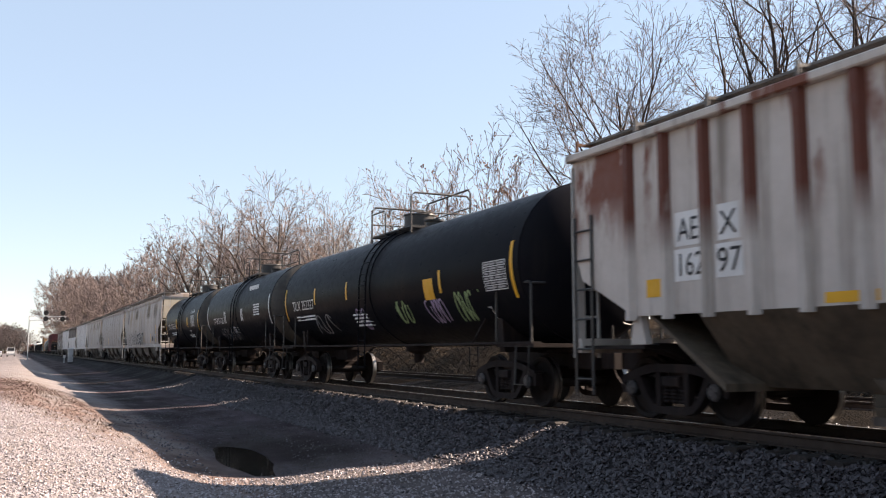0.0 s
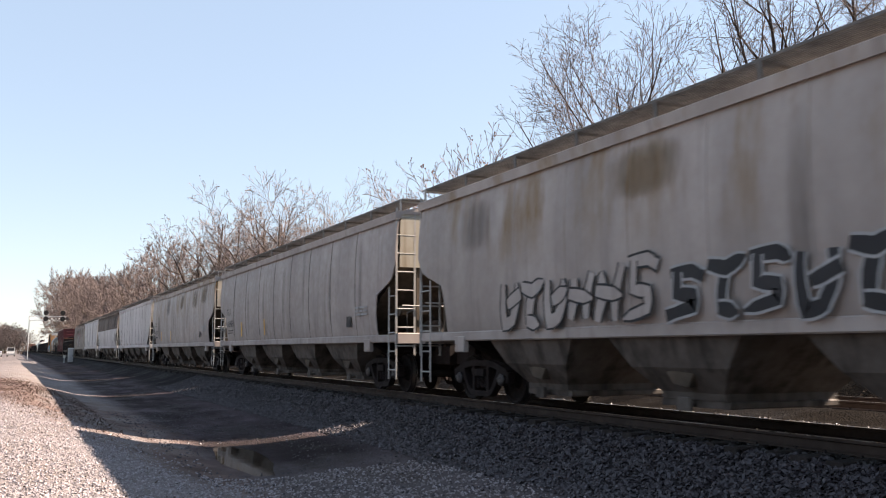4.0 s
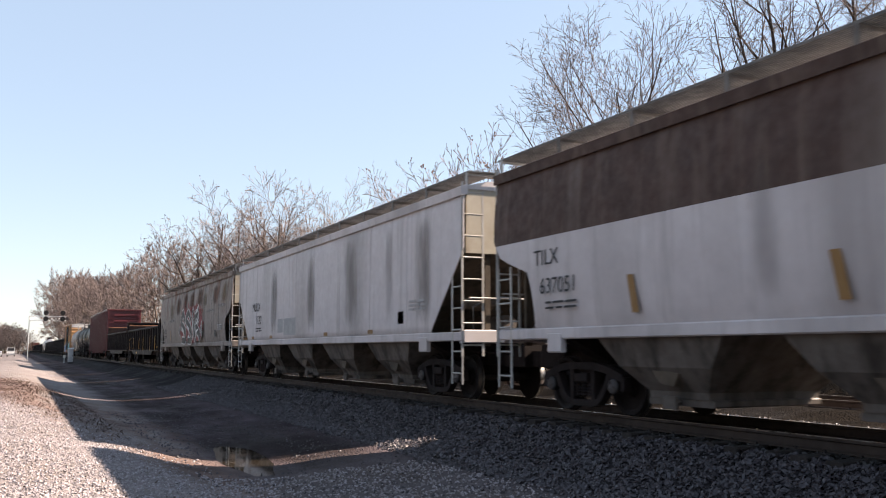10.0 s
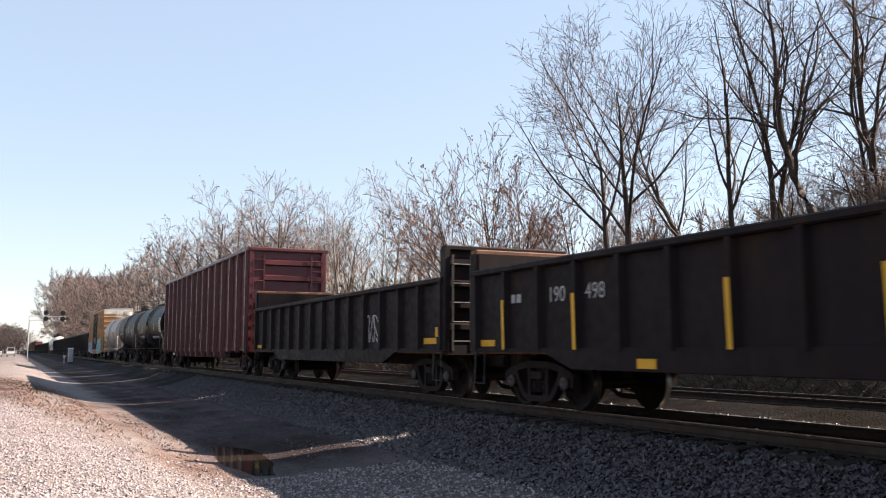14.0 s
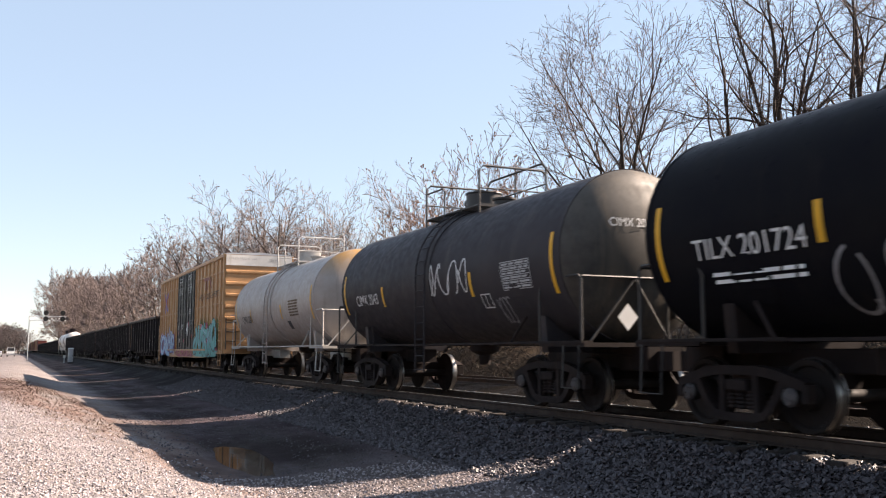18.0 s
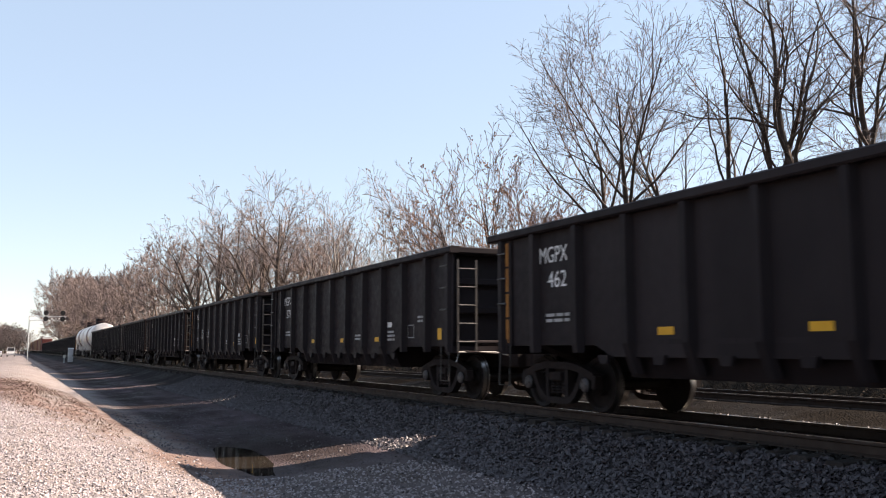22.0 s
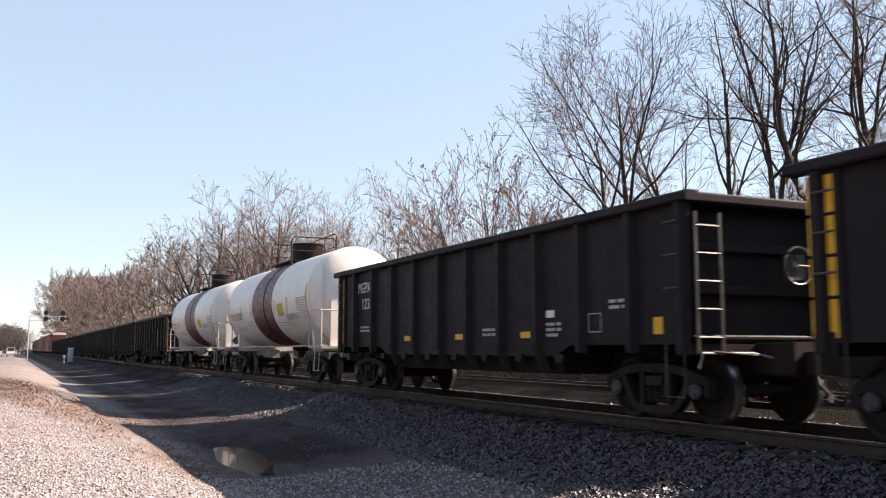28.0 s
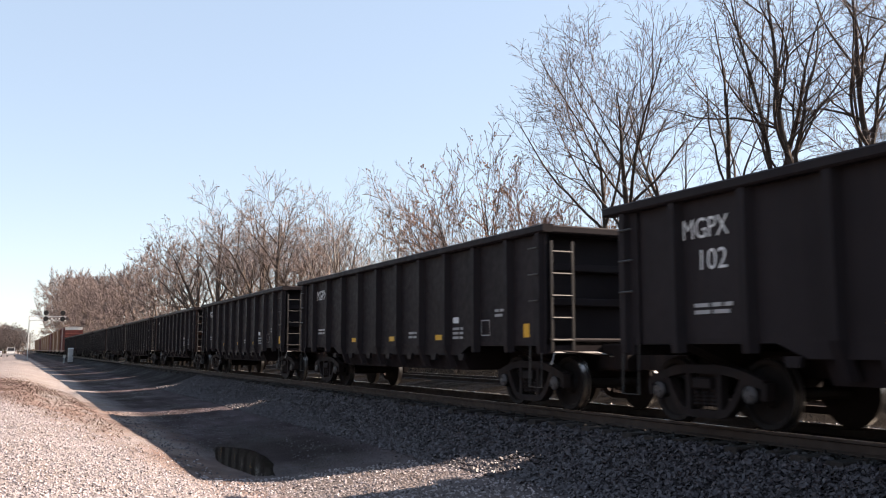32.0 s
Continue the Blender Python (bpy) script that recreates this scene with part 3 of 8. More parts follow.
def scatter_stones(name, label, count, xr, yr, size, mat, seed, sink=0.3, bias=1.0, edge=None):
    """Many small angular stones as one mesh."""
    rng = np.random.default_rng(seed)
    base = np.array([(-1, -1, -0.6), (1, -0.9, -0.6), (1.1, 0.9, -0.6), (-0.9, 1, -0.6), (-0.6, -0.7, 0.5), (0.7, -0.5, 0.6), (0.5, 0.7, 0.45), (-0.6, 0.5, 0.7)])
    quads = np.array([(0, 1, 5, 4), (1, 2, 6, 5), (2, 3, 7, 6), (3, 0, 4, 7), (4, 5, 6, 7)])
    u = rng.random(count) ** bias
    px = xr[1] + (xr[0] - xr[1]) * u
    py = rng.uniform(yr[0], yr[1], count)
    if edge is not None:       # thins out past a slanting line
        keep = px - 5.3 * py > edge - rng.exponential(2.2, count)
        px, py = px[keep], py[keep]
        count = len(px)
    keep = np.hypot((-0.974 * (px + 17.25) + 0.225 * (py - 4.0)) / 2.6, (0.225 * (px + 17.25) + 0.974 * (py - 4.0)) / 0.85) > 1      # none stand in the puddle
    px, py = px[keep], py[keep]
    count = len(px)
    verts = np.zeros((count, 8, 3))
    for i in range(count):
        s = size * rng.uniform(0.5, 1.3) * np.array((1, rng.uniform(0.6, 1), rng.uniform(0.5, 0.95)))
        e = Euler((rng.uniform(-0.9, 0.9), rng.uniform(-0.9, 0.9), rng.uniform(0, 6.28))).to_matrix()
        pts = (base + rng.normal(0, 0.16, (8, 3))) * s * 0.5
        verts[i] = pts @ np.array(e).T + (px[i], py[i], ground_z(px[i], py[i]) + size * 0.25 * (1 - sink))
    faces = (quads[None] + (np.arange(count) * 8)[:, None, None]).reshape(-1, 4)
    me = bpy.data.meshes.new(name)
    me.from_pydata(verts.reshape(-1, 3).tolist(), [], faces.tolist())
    me.materials.append(mat)
    return tagged(new(name, me), label, "stones", kind="stuff")


def stone_material(name, a, b_, c):
    m, nt, b = nodes_of(name)
    geo = nt.nodes.new("ShaderNodeNewGeometry")
    r = nt.nodes.new("ShaderNodeValToRGB")
    r.color_ramp.elements[0].color, r.color_ramp.elements[1].color = (*a, 1), (*c, 1)
    r.color_ramp.elements.new(0.55).color = (*b_, 1)
    nt.links.new(geo.outputs["Random Per Island"], r.inputs[0])
    col = mixer(nt, noisy(nt, coords(nt, shift=False), 40, 4, 0.6, 0.3, 0.7), r.outputs[0], tuple(k * 0.7 for k in b_))
    nt.links.new(col, b.inputs["Base Color"])
    b.inputs["Roughness"].default_value = 0.48
    b.inputs["Specular IOR Level"].default_value = 0.4
    return m


BALLAST = stone_material("crushed stone", (0.0256, 0.0212, 0.0248), (0.0512, 0.0436, 0.0492), (0.0944, 0.0824, 0.0912))
# much darker than the shoulder stones
DARK_STONE = stone_material("oil-darkened crushed stone", (0.006, 0.0055, 0.005), (0.012, 0.0105, 0.0098), (0.036, 0.032, 0.030))
PEBBLE = stone_material("pale gravel", (0.185, 0.158, 0.146), (0.3026, 0.2672, 0.2739), (0.4342, 0.3988, 0.4168))
scatter_stones("ballast", "grey crushed-stone ballast on the track shoulder", 38000, (-46, 1.0), (6.2, 8.35), 0.062, BALLAST, 3, bias=1.45)
scatter_stones("ballast", "near-black crushed-stone ballast between the rails", 8000, (-34, 0.0), (8.35, 10.6), 0.07, DARK_STONE, 4, bias=1.1)
GLINT = stone_material("pale crushed stone", (0.03, 0.026, 0.025), (0.06, 0.053, 0.05), (0.36, 0.325, 0.31))
scatter_stones("ballast", "loose pale stones between the two tracks", 10000, (-70, 2.0), (10.8, 13.3), 0.065, GLINT, 8, sink=-0.2, bias=1.3)
scatter_stones("gravel", "pale loose gravel on the verge", 38000, (-34, -4.5), (-1.5, 3.3), 0.034, PEBBLE, 5, bias=1.6, edge=-24.0)
scatter_stones("gravel", "pale gravel strewn over the near end of the track", 6000, (-14.2, -4.5), (2.6, 6.4), 0.034, PEBBLE, 9)
scatter_stones("gravel", "scattered stones on the muddy track", 2600, (-30, -4.5), (2.6, 6.2), 0.04, BALLAST, 6, bias=1.3)

def dry_grass():
    """Flattened dead grass across the verge."""
    rng = random.Random(77)
    b = Build()
    for i in range(9000):
        y = rng.uniform(-3.0, 2.2)
        x = 5.3 * y - 26 - rng.uniform(0, 1) ** 0.8 * 20 + rng.gauss(0, 2.6)
        z = ground_z(x, y)
        a, l = rng.gauss(0.2, 0.5), rng.uniform(0.08, 0.28)
        p = Vector((x, y, z))
        d = Vector((math.cos(a), math.sin(a), rng.uniform(0.05, 0.5))).normalized()
        w = Vector((-d.y, d.x, 0)) * rng.uniform(0.006, 0.016)
        b.add([p - w, p + w, p + d * l + Vector((0, 0, -0.02))], [(0, 1, 2)])
    ob = part("dry_grass", b, "dry_grass")
    return tagged(ob, "flattened dead brown grass on the verge", "grass", kind="stuff")


dry_grass()

# ---- puddles ----
def puddle(x, y, rx, ry, seed, z):
    rng = random.Random(seed)
    ph = [rng.uniform(0, 6.28) for _ in range(4)]
    pts = []
    for k in range(60):
        a = math.tau * k / 60
        r = 1 + 0.10 * math.sin(2 * a + ph[0]) + 0.07 * math.sin(3 * a + ph[1]) + 0.04 * math.sin(7 * a + ph[2])
        pts.append((x + rx * r * math.cos(a), y + ry * r * math.sin(a), z))
    me = bpy.data.meshes.new("puddle")
    me.from_pydata(pts, [], [tuple(range(60))])
    me.materials.append(WATER)
    return tagged(new("puddle", me), "still brown puddle in the muddy track", "puddle", kind="structure")


WATER, wnt, wb = nodes_of("muddy water")
wb.inputs["Base Color"].default_value = (0.022, 0.018, 0.014, 1)
wb.inputs["Roughness"].default_value = 0.05
wb.inputs["IOR"].default_value = 1.33
wbump = wnt.nodes.new("ShaderNodeBump")
wbump.inputs["Strength"].default_value, wbump.inputs["Distance"].default_value = 0.12, 0.01
wnt.links.new(noisy(wnt, coords(wnt), 2.0, 2, 0.5), wbump.inputs["Height"])
wnt.links.new(wbump.outputs[0], wb.inputs["Normal"])
puddle(-17.25, 4.0, 2.9, 1.3, 1, ground_z(-17.25, 4.0) + 0.021)


# ---- tracks ----
def rail_line(yc, name):
    rails = []
    for s in (-1, 1):
        y = yc + s * 0.755
        prof = [(-0.075, 0.775), (0.075, 0.775), (0.075, 0.790), (0.012, 0.812), (0.012, 0.898), (0.036, 0.912), (0.036, 0.945), (-0.036, 0.945), (-0.036, 0.912), (-0.012, 0.898), (-0.012, 0.812), (-0.075, 0.790)]
        b = Build().prism([(y + u, w) for u, w in prof], "x", -900, 120)
        r = part("rail", b, "rail_side")
        tagged(r, "rusty steel running rail on timber ties", "rail", name, "structure")
        b = Build().box(-900, 120, y - 0.030, y + 0.030, 0.946, 0.950)
        part("rail_head", b, "rail_head", r, "polished running surface")
    return rails


rail_line(TRACK_Y, "rails of the near track")
rail_line(FAR_Y, "rails of the far track")


def tie_meshes():
    out = []
    for k in range(5):
        rng = random.Random(k)
        b = Build()
        w, l = rng.uniform(0.105, 0.125), rng.uniform(1.27, 1.33)
        b.prism([(-w, 0.60), (w, 0.60), (w, 0.755), (w - 0.02, 0.775), (-w + 0.02, 0.775), (-w, 0.75)], "y", -l, l)
        for s in (-1, 1):
            b.box(-0.09, 0.09, s * 0.755 - 0.17, s * 0.755 + 0.17, 0.774, 0.786)
            for q in (-1, 1):
                b.box(-0.06, -0.03, s * 0.755 + q * 0.10 - 0.015, s * 0.755 + q * 0.10 + 0.015, 0.78, 0.81)
        out.append(b.mesh("tie", MAT["tie"]))
    return out


TIES = tie_meshes()
bed_near = tagged(new("track_bed"), "timber ties of the near track", "railway ties", kind="structure")
bed_far = tagged(new("track_bed"), "timber ties of the far track", "railway ties", kind="structure")
tie_rng = random.Random(9)
for bed, yc, count in ((bed_near, TRACK_Y, 150), (bed_far, FAR_Y, 110)):
    for i in range(count):
        t = part("tie", tie_rng.choice(TIES), "", bed)
        t.location = (3.0 - 0.54 * i + tie_rng.uniform(-0.03, 0.03), yc + tie_rng.uniform(-0.06, 0.06), tie_rng.uniform(-0.012, 0.006))
        t.rotation_euler = (0, 0, tie_rng.uniform(-0.02, 0.02))


# ---- bare trees ----
def crown_tree(seed, fork, blobs, count, step=0.45, kill=0.85, reach=3.2, stems=1, lean=0.0, bark="bark", fine="twig", twigs=3, twig_len=0.7, twig_r=0.007, leaf_r=0.0065,
               heads=0.0, base_r=None, lift=0.04, side_twigs=False, ease=9, plain=False):
    """Branches grow from the trunk towards points spread through the crown."""
    rng = random.Random(seed)
    goals = []
    total = sum(b[6] for b in blobs)
    for bx, by, bz, rx, ry, rz, w in blobs:
        for _ in range(int(count * w / total)):
            u = Vector((rng.gauss(0, 1), rng.gauss(0, 1), rng.gauss(0, 1))).normalized() * rng.random() ** 0.42
            goals.append(Vector((bx + u.x * rx, by + u.y * ry, bz + u.z * rz)))
    pos, par = [], []
    for k in range(stems):
        off = k - (stems - 1) / 2
        p, d, last = Vector((0.30 * off, 0.2 * rng.uniform(-1, 1), -0.3)), Vector((lean + 0.24 * off, rng.gauss(0, 0.05), 1)).normalized(), -1
        for i in range(int(fork * (1 - 0.12 * abs(off)) / step) + 1):
            pos.append(p.copy())
            par.append(last)
            last = len(pos) - 1
            d = (d + Vector((rng.gauss(0, 0.022), rng.gauss(0, 0.022), 0.012))).normalized()
            p = p + d * step
    for turn in range(110):
        if len(goals) < 6:
            break
        kd = kdtree.KDTree(len(pos))
        for i, p in enumerate(pos):
            kd.insert(p, i)
        kd.balance()
        pull, rest = {}, []
        for g in goals:
            c, i, dist = kd.find(g)
            if dist < kill:
                continue
            rest.append(g)
            if dist < reach + (60 if turn < 4 else 0):
                pull.setdefault(i, []).append((g - c).normalized())
        goals = rest
        if not pull:
            break
        for i, ds in pull.items():
            d = sum(ds, Vector()) / len(ds) + Vector((rng.gauss(0, 0.16), rng.gauss(0, 0.16), rng.gauss(0, 0.14) + lift))
            if d.length < 1e-3:
                continue
            q = pos[i] + d.normalized() * step
            if kd.find(q)[2] > step * 0.45:
                pos.append(q)
                par.append(i)
    n = len(pos)
    kids = [[] for _ in range(n)]
    for i, p in enumerate(par):
        if p >= 0:
            kids[p].append(i)
    for _ in range(ease):      # ease the kinks out of the branches
        old = [p.copy() for p in pos]
        for i in range(n):
            if par[i] >= 0 and kids[i]:
                pos[i] = old[i] * 0.5 + old[par[i]] * 0.25 + old[kids[i][0]] * 0.25
    rad = [0.0] * n
    for i in range(n - 1, -1, -1):
        rad[i] = (sum(rad[k] ** 2.0 for k in kids[i]) ** 0.5) if kids[i] else leaf_r
    if base_r:
        big = max(rad)
        rad = [leaf_r + (r - leaf_r) * (base_r - leaf_r) / (big - leaf_r) for r in rad]
    wood, thin, seeds = Build(), Build(), Build()
    top_z = max(p.z for p in pos)
    starts = [i for i in range(n) if par[i] < 0]
    while starts:
        i = starts.pop()
        line = [par[i], i] if par[i] >= 0 else [i]
        while kids[i]:
            order = sorted(kids[i], key=lambda k: -rad[k])
            starts.extend(order[1:])
            i = order[0]
            line.append(i)
        # thick stretches keep their own taper
        cut = [line[k:k + 7] for k in range(0, len(line) - 1, 6)]
        if plain:              # far trees need fewer rings
            cut = [c if rad[c[0]] > 0.05 else c[::2] + ([c[-1]] if len(c) % 2 == 0 else []) for c in cut]
        for c in cut:
            if len(c) < 2:
                continue
            a, b = min(rad[c[0]], rad[c[1]] * 1.15), rad[c[-1]]
            sides = 8 if a > 0.12 else 6 if a > 0.06 else 4 if a > 0.025 else 3
            (wood if a > 0.016 else thin).pipe([pos[k] for k in c], a, sides, r2=b)
    for i in range(n):
        if rad[i] > 0.034 or par[i] < 0:
            continue
        d = (pos[i] - pos[par[i]]).normalized()
        for _ in range(twigs + (2 if not kids[i] else 0)):
            u = Vector((rng.gauss(0, 1), rng.gauss(0, 1), rng.gauss(0, 1) + 0.25)).normalized()
            out = Vector((pos[i].x, pos[i].y, pos[i].z - 0.5 * top_z)).normalized()
            e = (d * 1.1 + out * 0.55 + u * 1.05).normalized()
            l = twig_len * rng.uniform(0.45, 1.25)
            m = pos[i] + e * l * 0.55
            t = m + (e + Vector((rng.gauss(0, 0.16), rng.gauss(0, 0.16), 0.12 + rng.gauss(0, 0.14)))).normalized() * l * 0.45
            if plain:
                thin.twig(pos[i], t, twig_r * 1.2, twig_r * 0.5)
            else:
                thin.twig(pos[i], m, twig_r * 1.25, twig_r)
                thin.twig(m, t, twig_r, twig_r * 0.5)
            if side_twigs:
                w = (e + Vector((rng.gauss(0, 0.6), rng.gauss(0, 0.6), rng.gauss(0, 0.5)))).normalized()
                thin.twig(m, m + w * l * 0.55, twig_r, twig_r * 0.5)
            if rng.random() < heads:
                for _ in range(3):
                    c, s = t + Vector((rng.gauss(0, 0.07), rng.gauss(0, 0.07), rng.gauss(0, 0.06))), rng.uniform(0.03, 0.065)
                    seeds.add([c + Vector((s, 0, 0)), c + Vector((-s, 0.3 * s, 0)), c + Vector((0, s, 0.3 * s)), c + Vector((0, 0, -2 * s))], [(0, 1, 2), (0, 1, 3), (1, 2, 3), (2, 0, 3)])
    out = [wood.mesh("trunk", MAT[bark], smooth=True), thin.mesh("crown", MAT[fine])]
    if seeds.v:
        out.append(seeds.mesh("seed_head", MAT["dead_leaf"]))
    return out, max(v[2] for v in thin.v)


def limb_tree(seed, stems, reach=0.5, fine="twig", bark="dark_bark", dense=1.0, angle=(28, 52), rise=0.05, twig_r=0.008, start=0.3, heads=0.0, wiggle=0.06, levels=4, droop=0.0):
    """Stems, limbs, branches and twigs, each order springing from the one before and curving up to the light.
    stems: (x, y, lean in x, lean in y, length, radius, lowest limb as a share of the length)."""
    rng = random.Random(seed)
    wood, thin, seeds = Build(), Build(), Build()
    seg = (0.8, 0.55, 0.4, 0.35, 0.3)
    many = (1.9 * dense, 2.5 * dense, 3.8 * dense, 5.6 * dense)
    ratio = (reach, 0.50, 0.50, 0.55)
    ups = (0.012, rise, rise * 1.1, rise, 0.03)

    def grow(p, d, length, r, level, first):
        n = max(3 if level < 3 else 2, int(length / seg[level]))
        pts, ways = [p], [d]
        wob = wiggle * (0.55, 1.0, 1.3, 1.8, 2.2)[level]
        for _ in range(n):
            d = (d + Vector((rng.gauss(0, wob), rng.gauss(0, wob), rng.gauss(0, wob) + ups[level] - (droop if level > 2 else 0)))).normalized()
            p = p + d * (length / n)
            pts.append(p)
            ways.append(d)
        end = max(twig_r * 0.6, r * (0.28 if level else 0.10))
        if level < 3 and r > 0.018:
            for k in range(0, n, 5):
                a, b = r + (end - r) * k / n, r + (end - r) * min(n, k + 5) / n
                (wood if a > 0.03 else thin).pipe(pts[k:k + 6], a, 8 if a > 0.12 else 6 if a > 0.06 else 4 if a > 0.03 else 3, r2=b)
        else:
            for k in range(n):
                thin.twig(pts[k], pts[k + 1], r + (end - r) * k / n, r + (end - r) * (k + 1) / n)
        if level >= levels:
            if heads and rng.random() < heads:
                for _ in range(3):
                    c, w = pts[-1] + Vector((rng.gauss(0, 0.08), rng.gauss(0, 0.08), rng.gauss(0, 0.07))), rng.uniform(0.025, 0.05)
                    seeds.add([c + Vector((w, 0, 0)), c + Vector((-w, 0.3 * w, 0)), c + Vector((0, w, 0.3 * w)), c + Vector((0, 0, -2 * w))], [(0, 1, 2), (0, 1, 3), (1, 2, 3), (2, 0, 3)])
            return
        count = max(2, int(length * (1 - first) * many[level] + rng.random()))
        az = rng.uniform(0, 6.28)
        for j in range(count):
            t = first + (1 - first) * (j + rng.uniform(0.1, 0.9)) / count
            i = min(n - 1, int(t * n))
            q, w = pts[i].lerp(pts[i + 1], t * n - i), ways[i + 1]
            az += 2.4 + rng.gauss(0, 0.4)
            u = w.cross(Vector((0, 0, 1)) if abs(w.z) < 0.9 else Vector((0, 1, 0))).normalized()
            v = w.cross(u)
            a = radians(rng.uniform(*angle))
            e = (w * math.cos(a) + (u * math.cos(az) + v * math.sin(az)) * math.sin(a)).normalized()
            if level and e.z < -0.15:
                e.z *= 0.3
                e.normalize()
            l = length * ratio[level] * ((1.08 - 0.62 * t) if level else (1.05 - 0.38 * t)) * rng.uniform(0.7, 1.25)
            rr = max(twig_r, (r + (end - r) * t) * rng.uniform(0.42, 0.66) if level < 3 else twig_r)
            grow(q, e, l, min(rr, 0.019 * l + 0.008 + (0.0 if level else 0.012)), level + 1, 0.22)

    for x, y, lx, ly, length, r, first in stems:
        grow(Vector((x, y, -0.4)), Vector((lx, ly, 1)).normalized(), length, r, 0, first)
    out = [wood.mesh("trunk", MAT[bark], smooth=True), thin.mesh("crown", MAT[fine])]
    if seeds.v:
        out.append(seeds.mesh("seed_head", MAT["dead_leaf"]))
    return out, max(v[2] for v in thin.v)


TREES = {
    "oak": limb_tree(31, [(-0.2, 0, -0.20, 0.08, 10.5, 0.21, 0.42), (0.2, 0.1, 0.0, -0.08, 11.5, 0.22, 0.42)], 0.66, dense=0.84, angle=(26, 50), rise=0.045, twig_r=0.0085),
    "clump": limb_tree(12, [(-0.5, 0, -0.62, 0.05, 15.0, 0.20, 0.36), (-0.2, 0.3, -0.36, -0.08, 15.5, 0.20, 0.36), (0.2, -0.2, -0.10, 0.1, 16.0, 0.22, 0.36), (0.9, 0.3, -0.10, -0.06, 17.0, 0.22, 0.42), (1.6, 0.5, 0.55, 0.1, 7.5, 0.13, 0.3)],
                       0.36, dense=0.82, angle=(24, 52), rise=0.045, twig_r=0.0085, wiggle=0.10),
    "leaner": limb_tree(13, [(0, 0, -0.10, 0.04, 18.0, 0.27, 0.38), (0.1, 0.1, -0.62, -0.1, 8.0, 0.15, 0.5)], 0.36, dense=0.8, angle=(30, 62), rise=0.03, twig_r=0.0085, wiggle=0.12),
    "pole": limb_tree(22, [(0, 0, -0.06, 0.0, 17.0, 0.17, 0.42)], 0.34, dense=0.8, angle=(28, 56), rise=0.03, twig_r=0.0085, wiggle=0.10),
    "spread": limb_tree(23, [(-0.3, 0, -0.62, 0.1, 9.5, 0.27, 0.24), (0.2, 0, -0.10, -0.15, 11.0, 0.30, 0.24), (0.5, 0, 0.45, 0.1, 9.5, 0.24, 0.24)], 0.58, fine="wood_twig", bark="bark", dense=0.82, angle=(28, 56), rise=0.04, twig_r=0.016, wiggle=0.11),
    "grove": limb_tree(24, [(0, 0, -0.05, 0.04, 9.5, 0.22, 0.22), (0.2, 0, 0.25, -0.1, 8.0, 0.16, 0.25)], 0.62, fine="wood_twig", bark="bark", dense=0.72, angle=(26, 50), rise=0.055, twig_r=0.014),
    "thicket": limb_tree(27, [(0, 0, -0.15, 0.04, 8.0, 0.13, 0.15), (0.2, 0, 0.25, -0.1, 7.5, 0.12, 0.15), (-0.2, 0.2, -0.4, 0.2, 7.0, 0.10, 0.15)], 0.6, dense=0.85, angle=(30, 62), rise=0.03, twig_r=0.011, wiggle=0.13),
    "pale": limb_tree(25, [(0, 0, 0.02, 0.0, 12.0, 0.19, 0.2), (0.4, 0.2, 0.3, 0.1, 9.0, 0.14, 0.28)], 0.46, fine="pale_twig", bark="pale_bark", dense=0.8, angle=(28, 50), rise=0.06, twig_r=0.012, wiggle=0.08),
    "slim": limb_tree(26, [(0, 0, 0.03, 0.0, 11.0, 0.15, 0.18)], 0.42, fine="pale_twig", bark="pale_bark", dense=0.9, angle=(26, 46), rise=0.06, twig_r=0.012, wiggle=0.08),
    "sumac": limb_tree(15, [(-0.4, 0, -0.60, 0.1, 5.6, 0.10, 0.22), (0, 0.2, -0.2, -0.25, 6.2, 0.11, 0.22), (0.2, 0, 0.18, 0.2, 6.2, 0.11, 0.22), (0.5, 0, 0.60, -0.05, 5.6, 0.10, 0.22)], 0.66, fine="russet_twig", dense=1.05, angle=(22, 44), rise=0.06,
                       twig_r=0.0105, heads=0.06),
    "shrub": crown_tree(19, 0.8, [(0, 0, 2.6, 2.6, 2.4, 2.2, 1)], 150, step=0.36, kill=0.6, reach=2.0, stems=4, fine="brown_twig", twig_len=0.6, twig_r=0.016, twigs=2, base_r=0.05, plain=True),
    "dome": crown_tree(17, 2.2, [(0, 0, 7.6, 5.6, 5.6, 6.6, 3)], 330, step=0.7, kill=1.0, reach=4.0, fine="far_twig", twig_len=0.8, twig_r=0.024, leaf_r=0.012, twigs=7, base_r=0.2, plain=True),
    "broad": crown_tree(18, 1.6, [(-2, 0, 7.2, 4.2, 4.8, 6.2, 1), (2.2, 0, 7.4, 4.2, 4.8, 6.4, 1)], 330, step=0.7, kill=1.0, reach=4.0, stems=2, fine="far_twig", twig_len=0.8, twig_r=0.024, leaf_r=0.012, twigs=7, base_r=0.18, plain=True),
}
TREE_LABEL = {"thicket": "tangled bare tree with several thin stems", "clump": "many-stemmed bare tree with dark leaning trunks", "leaner": "tall bare tree with a thick crooked trunk", "spread": "large bare tree with crooked spreading limbs",
              "pale": "bare tree with pale bark in a wood edge", "pole": "tall slender bare tree with a straight dark trunk", "oak": "bare spreading tree with a dark forked trunk", "grove": "bare pale-twigged tree in a wood edge",
              "sumac": "low bare tree with russet seed heads", "slim": "slim bare tree in a wood edge",
              "shrub": "dense bare thicket shrub", "dome": "bare round-crowned tree of the distant wood", "broad": "bare forked tree of the distant wood"}


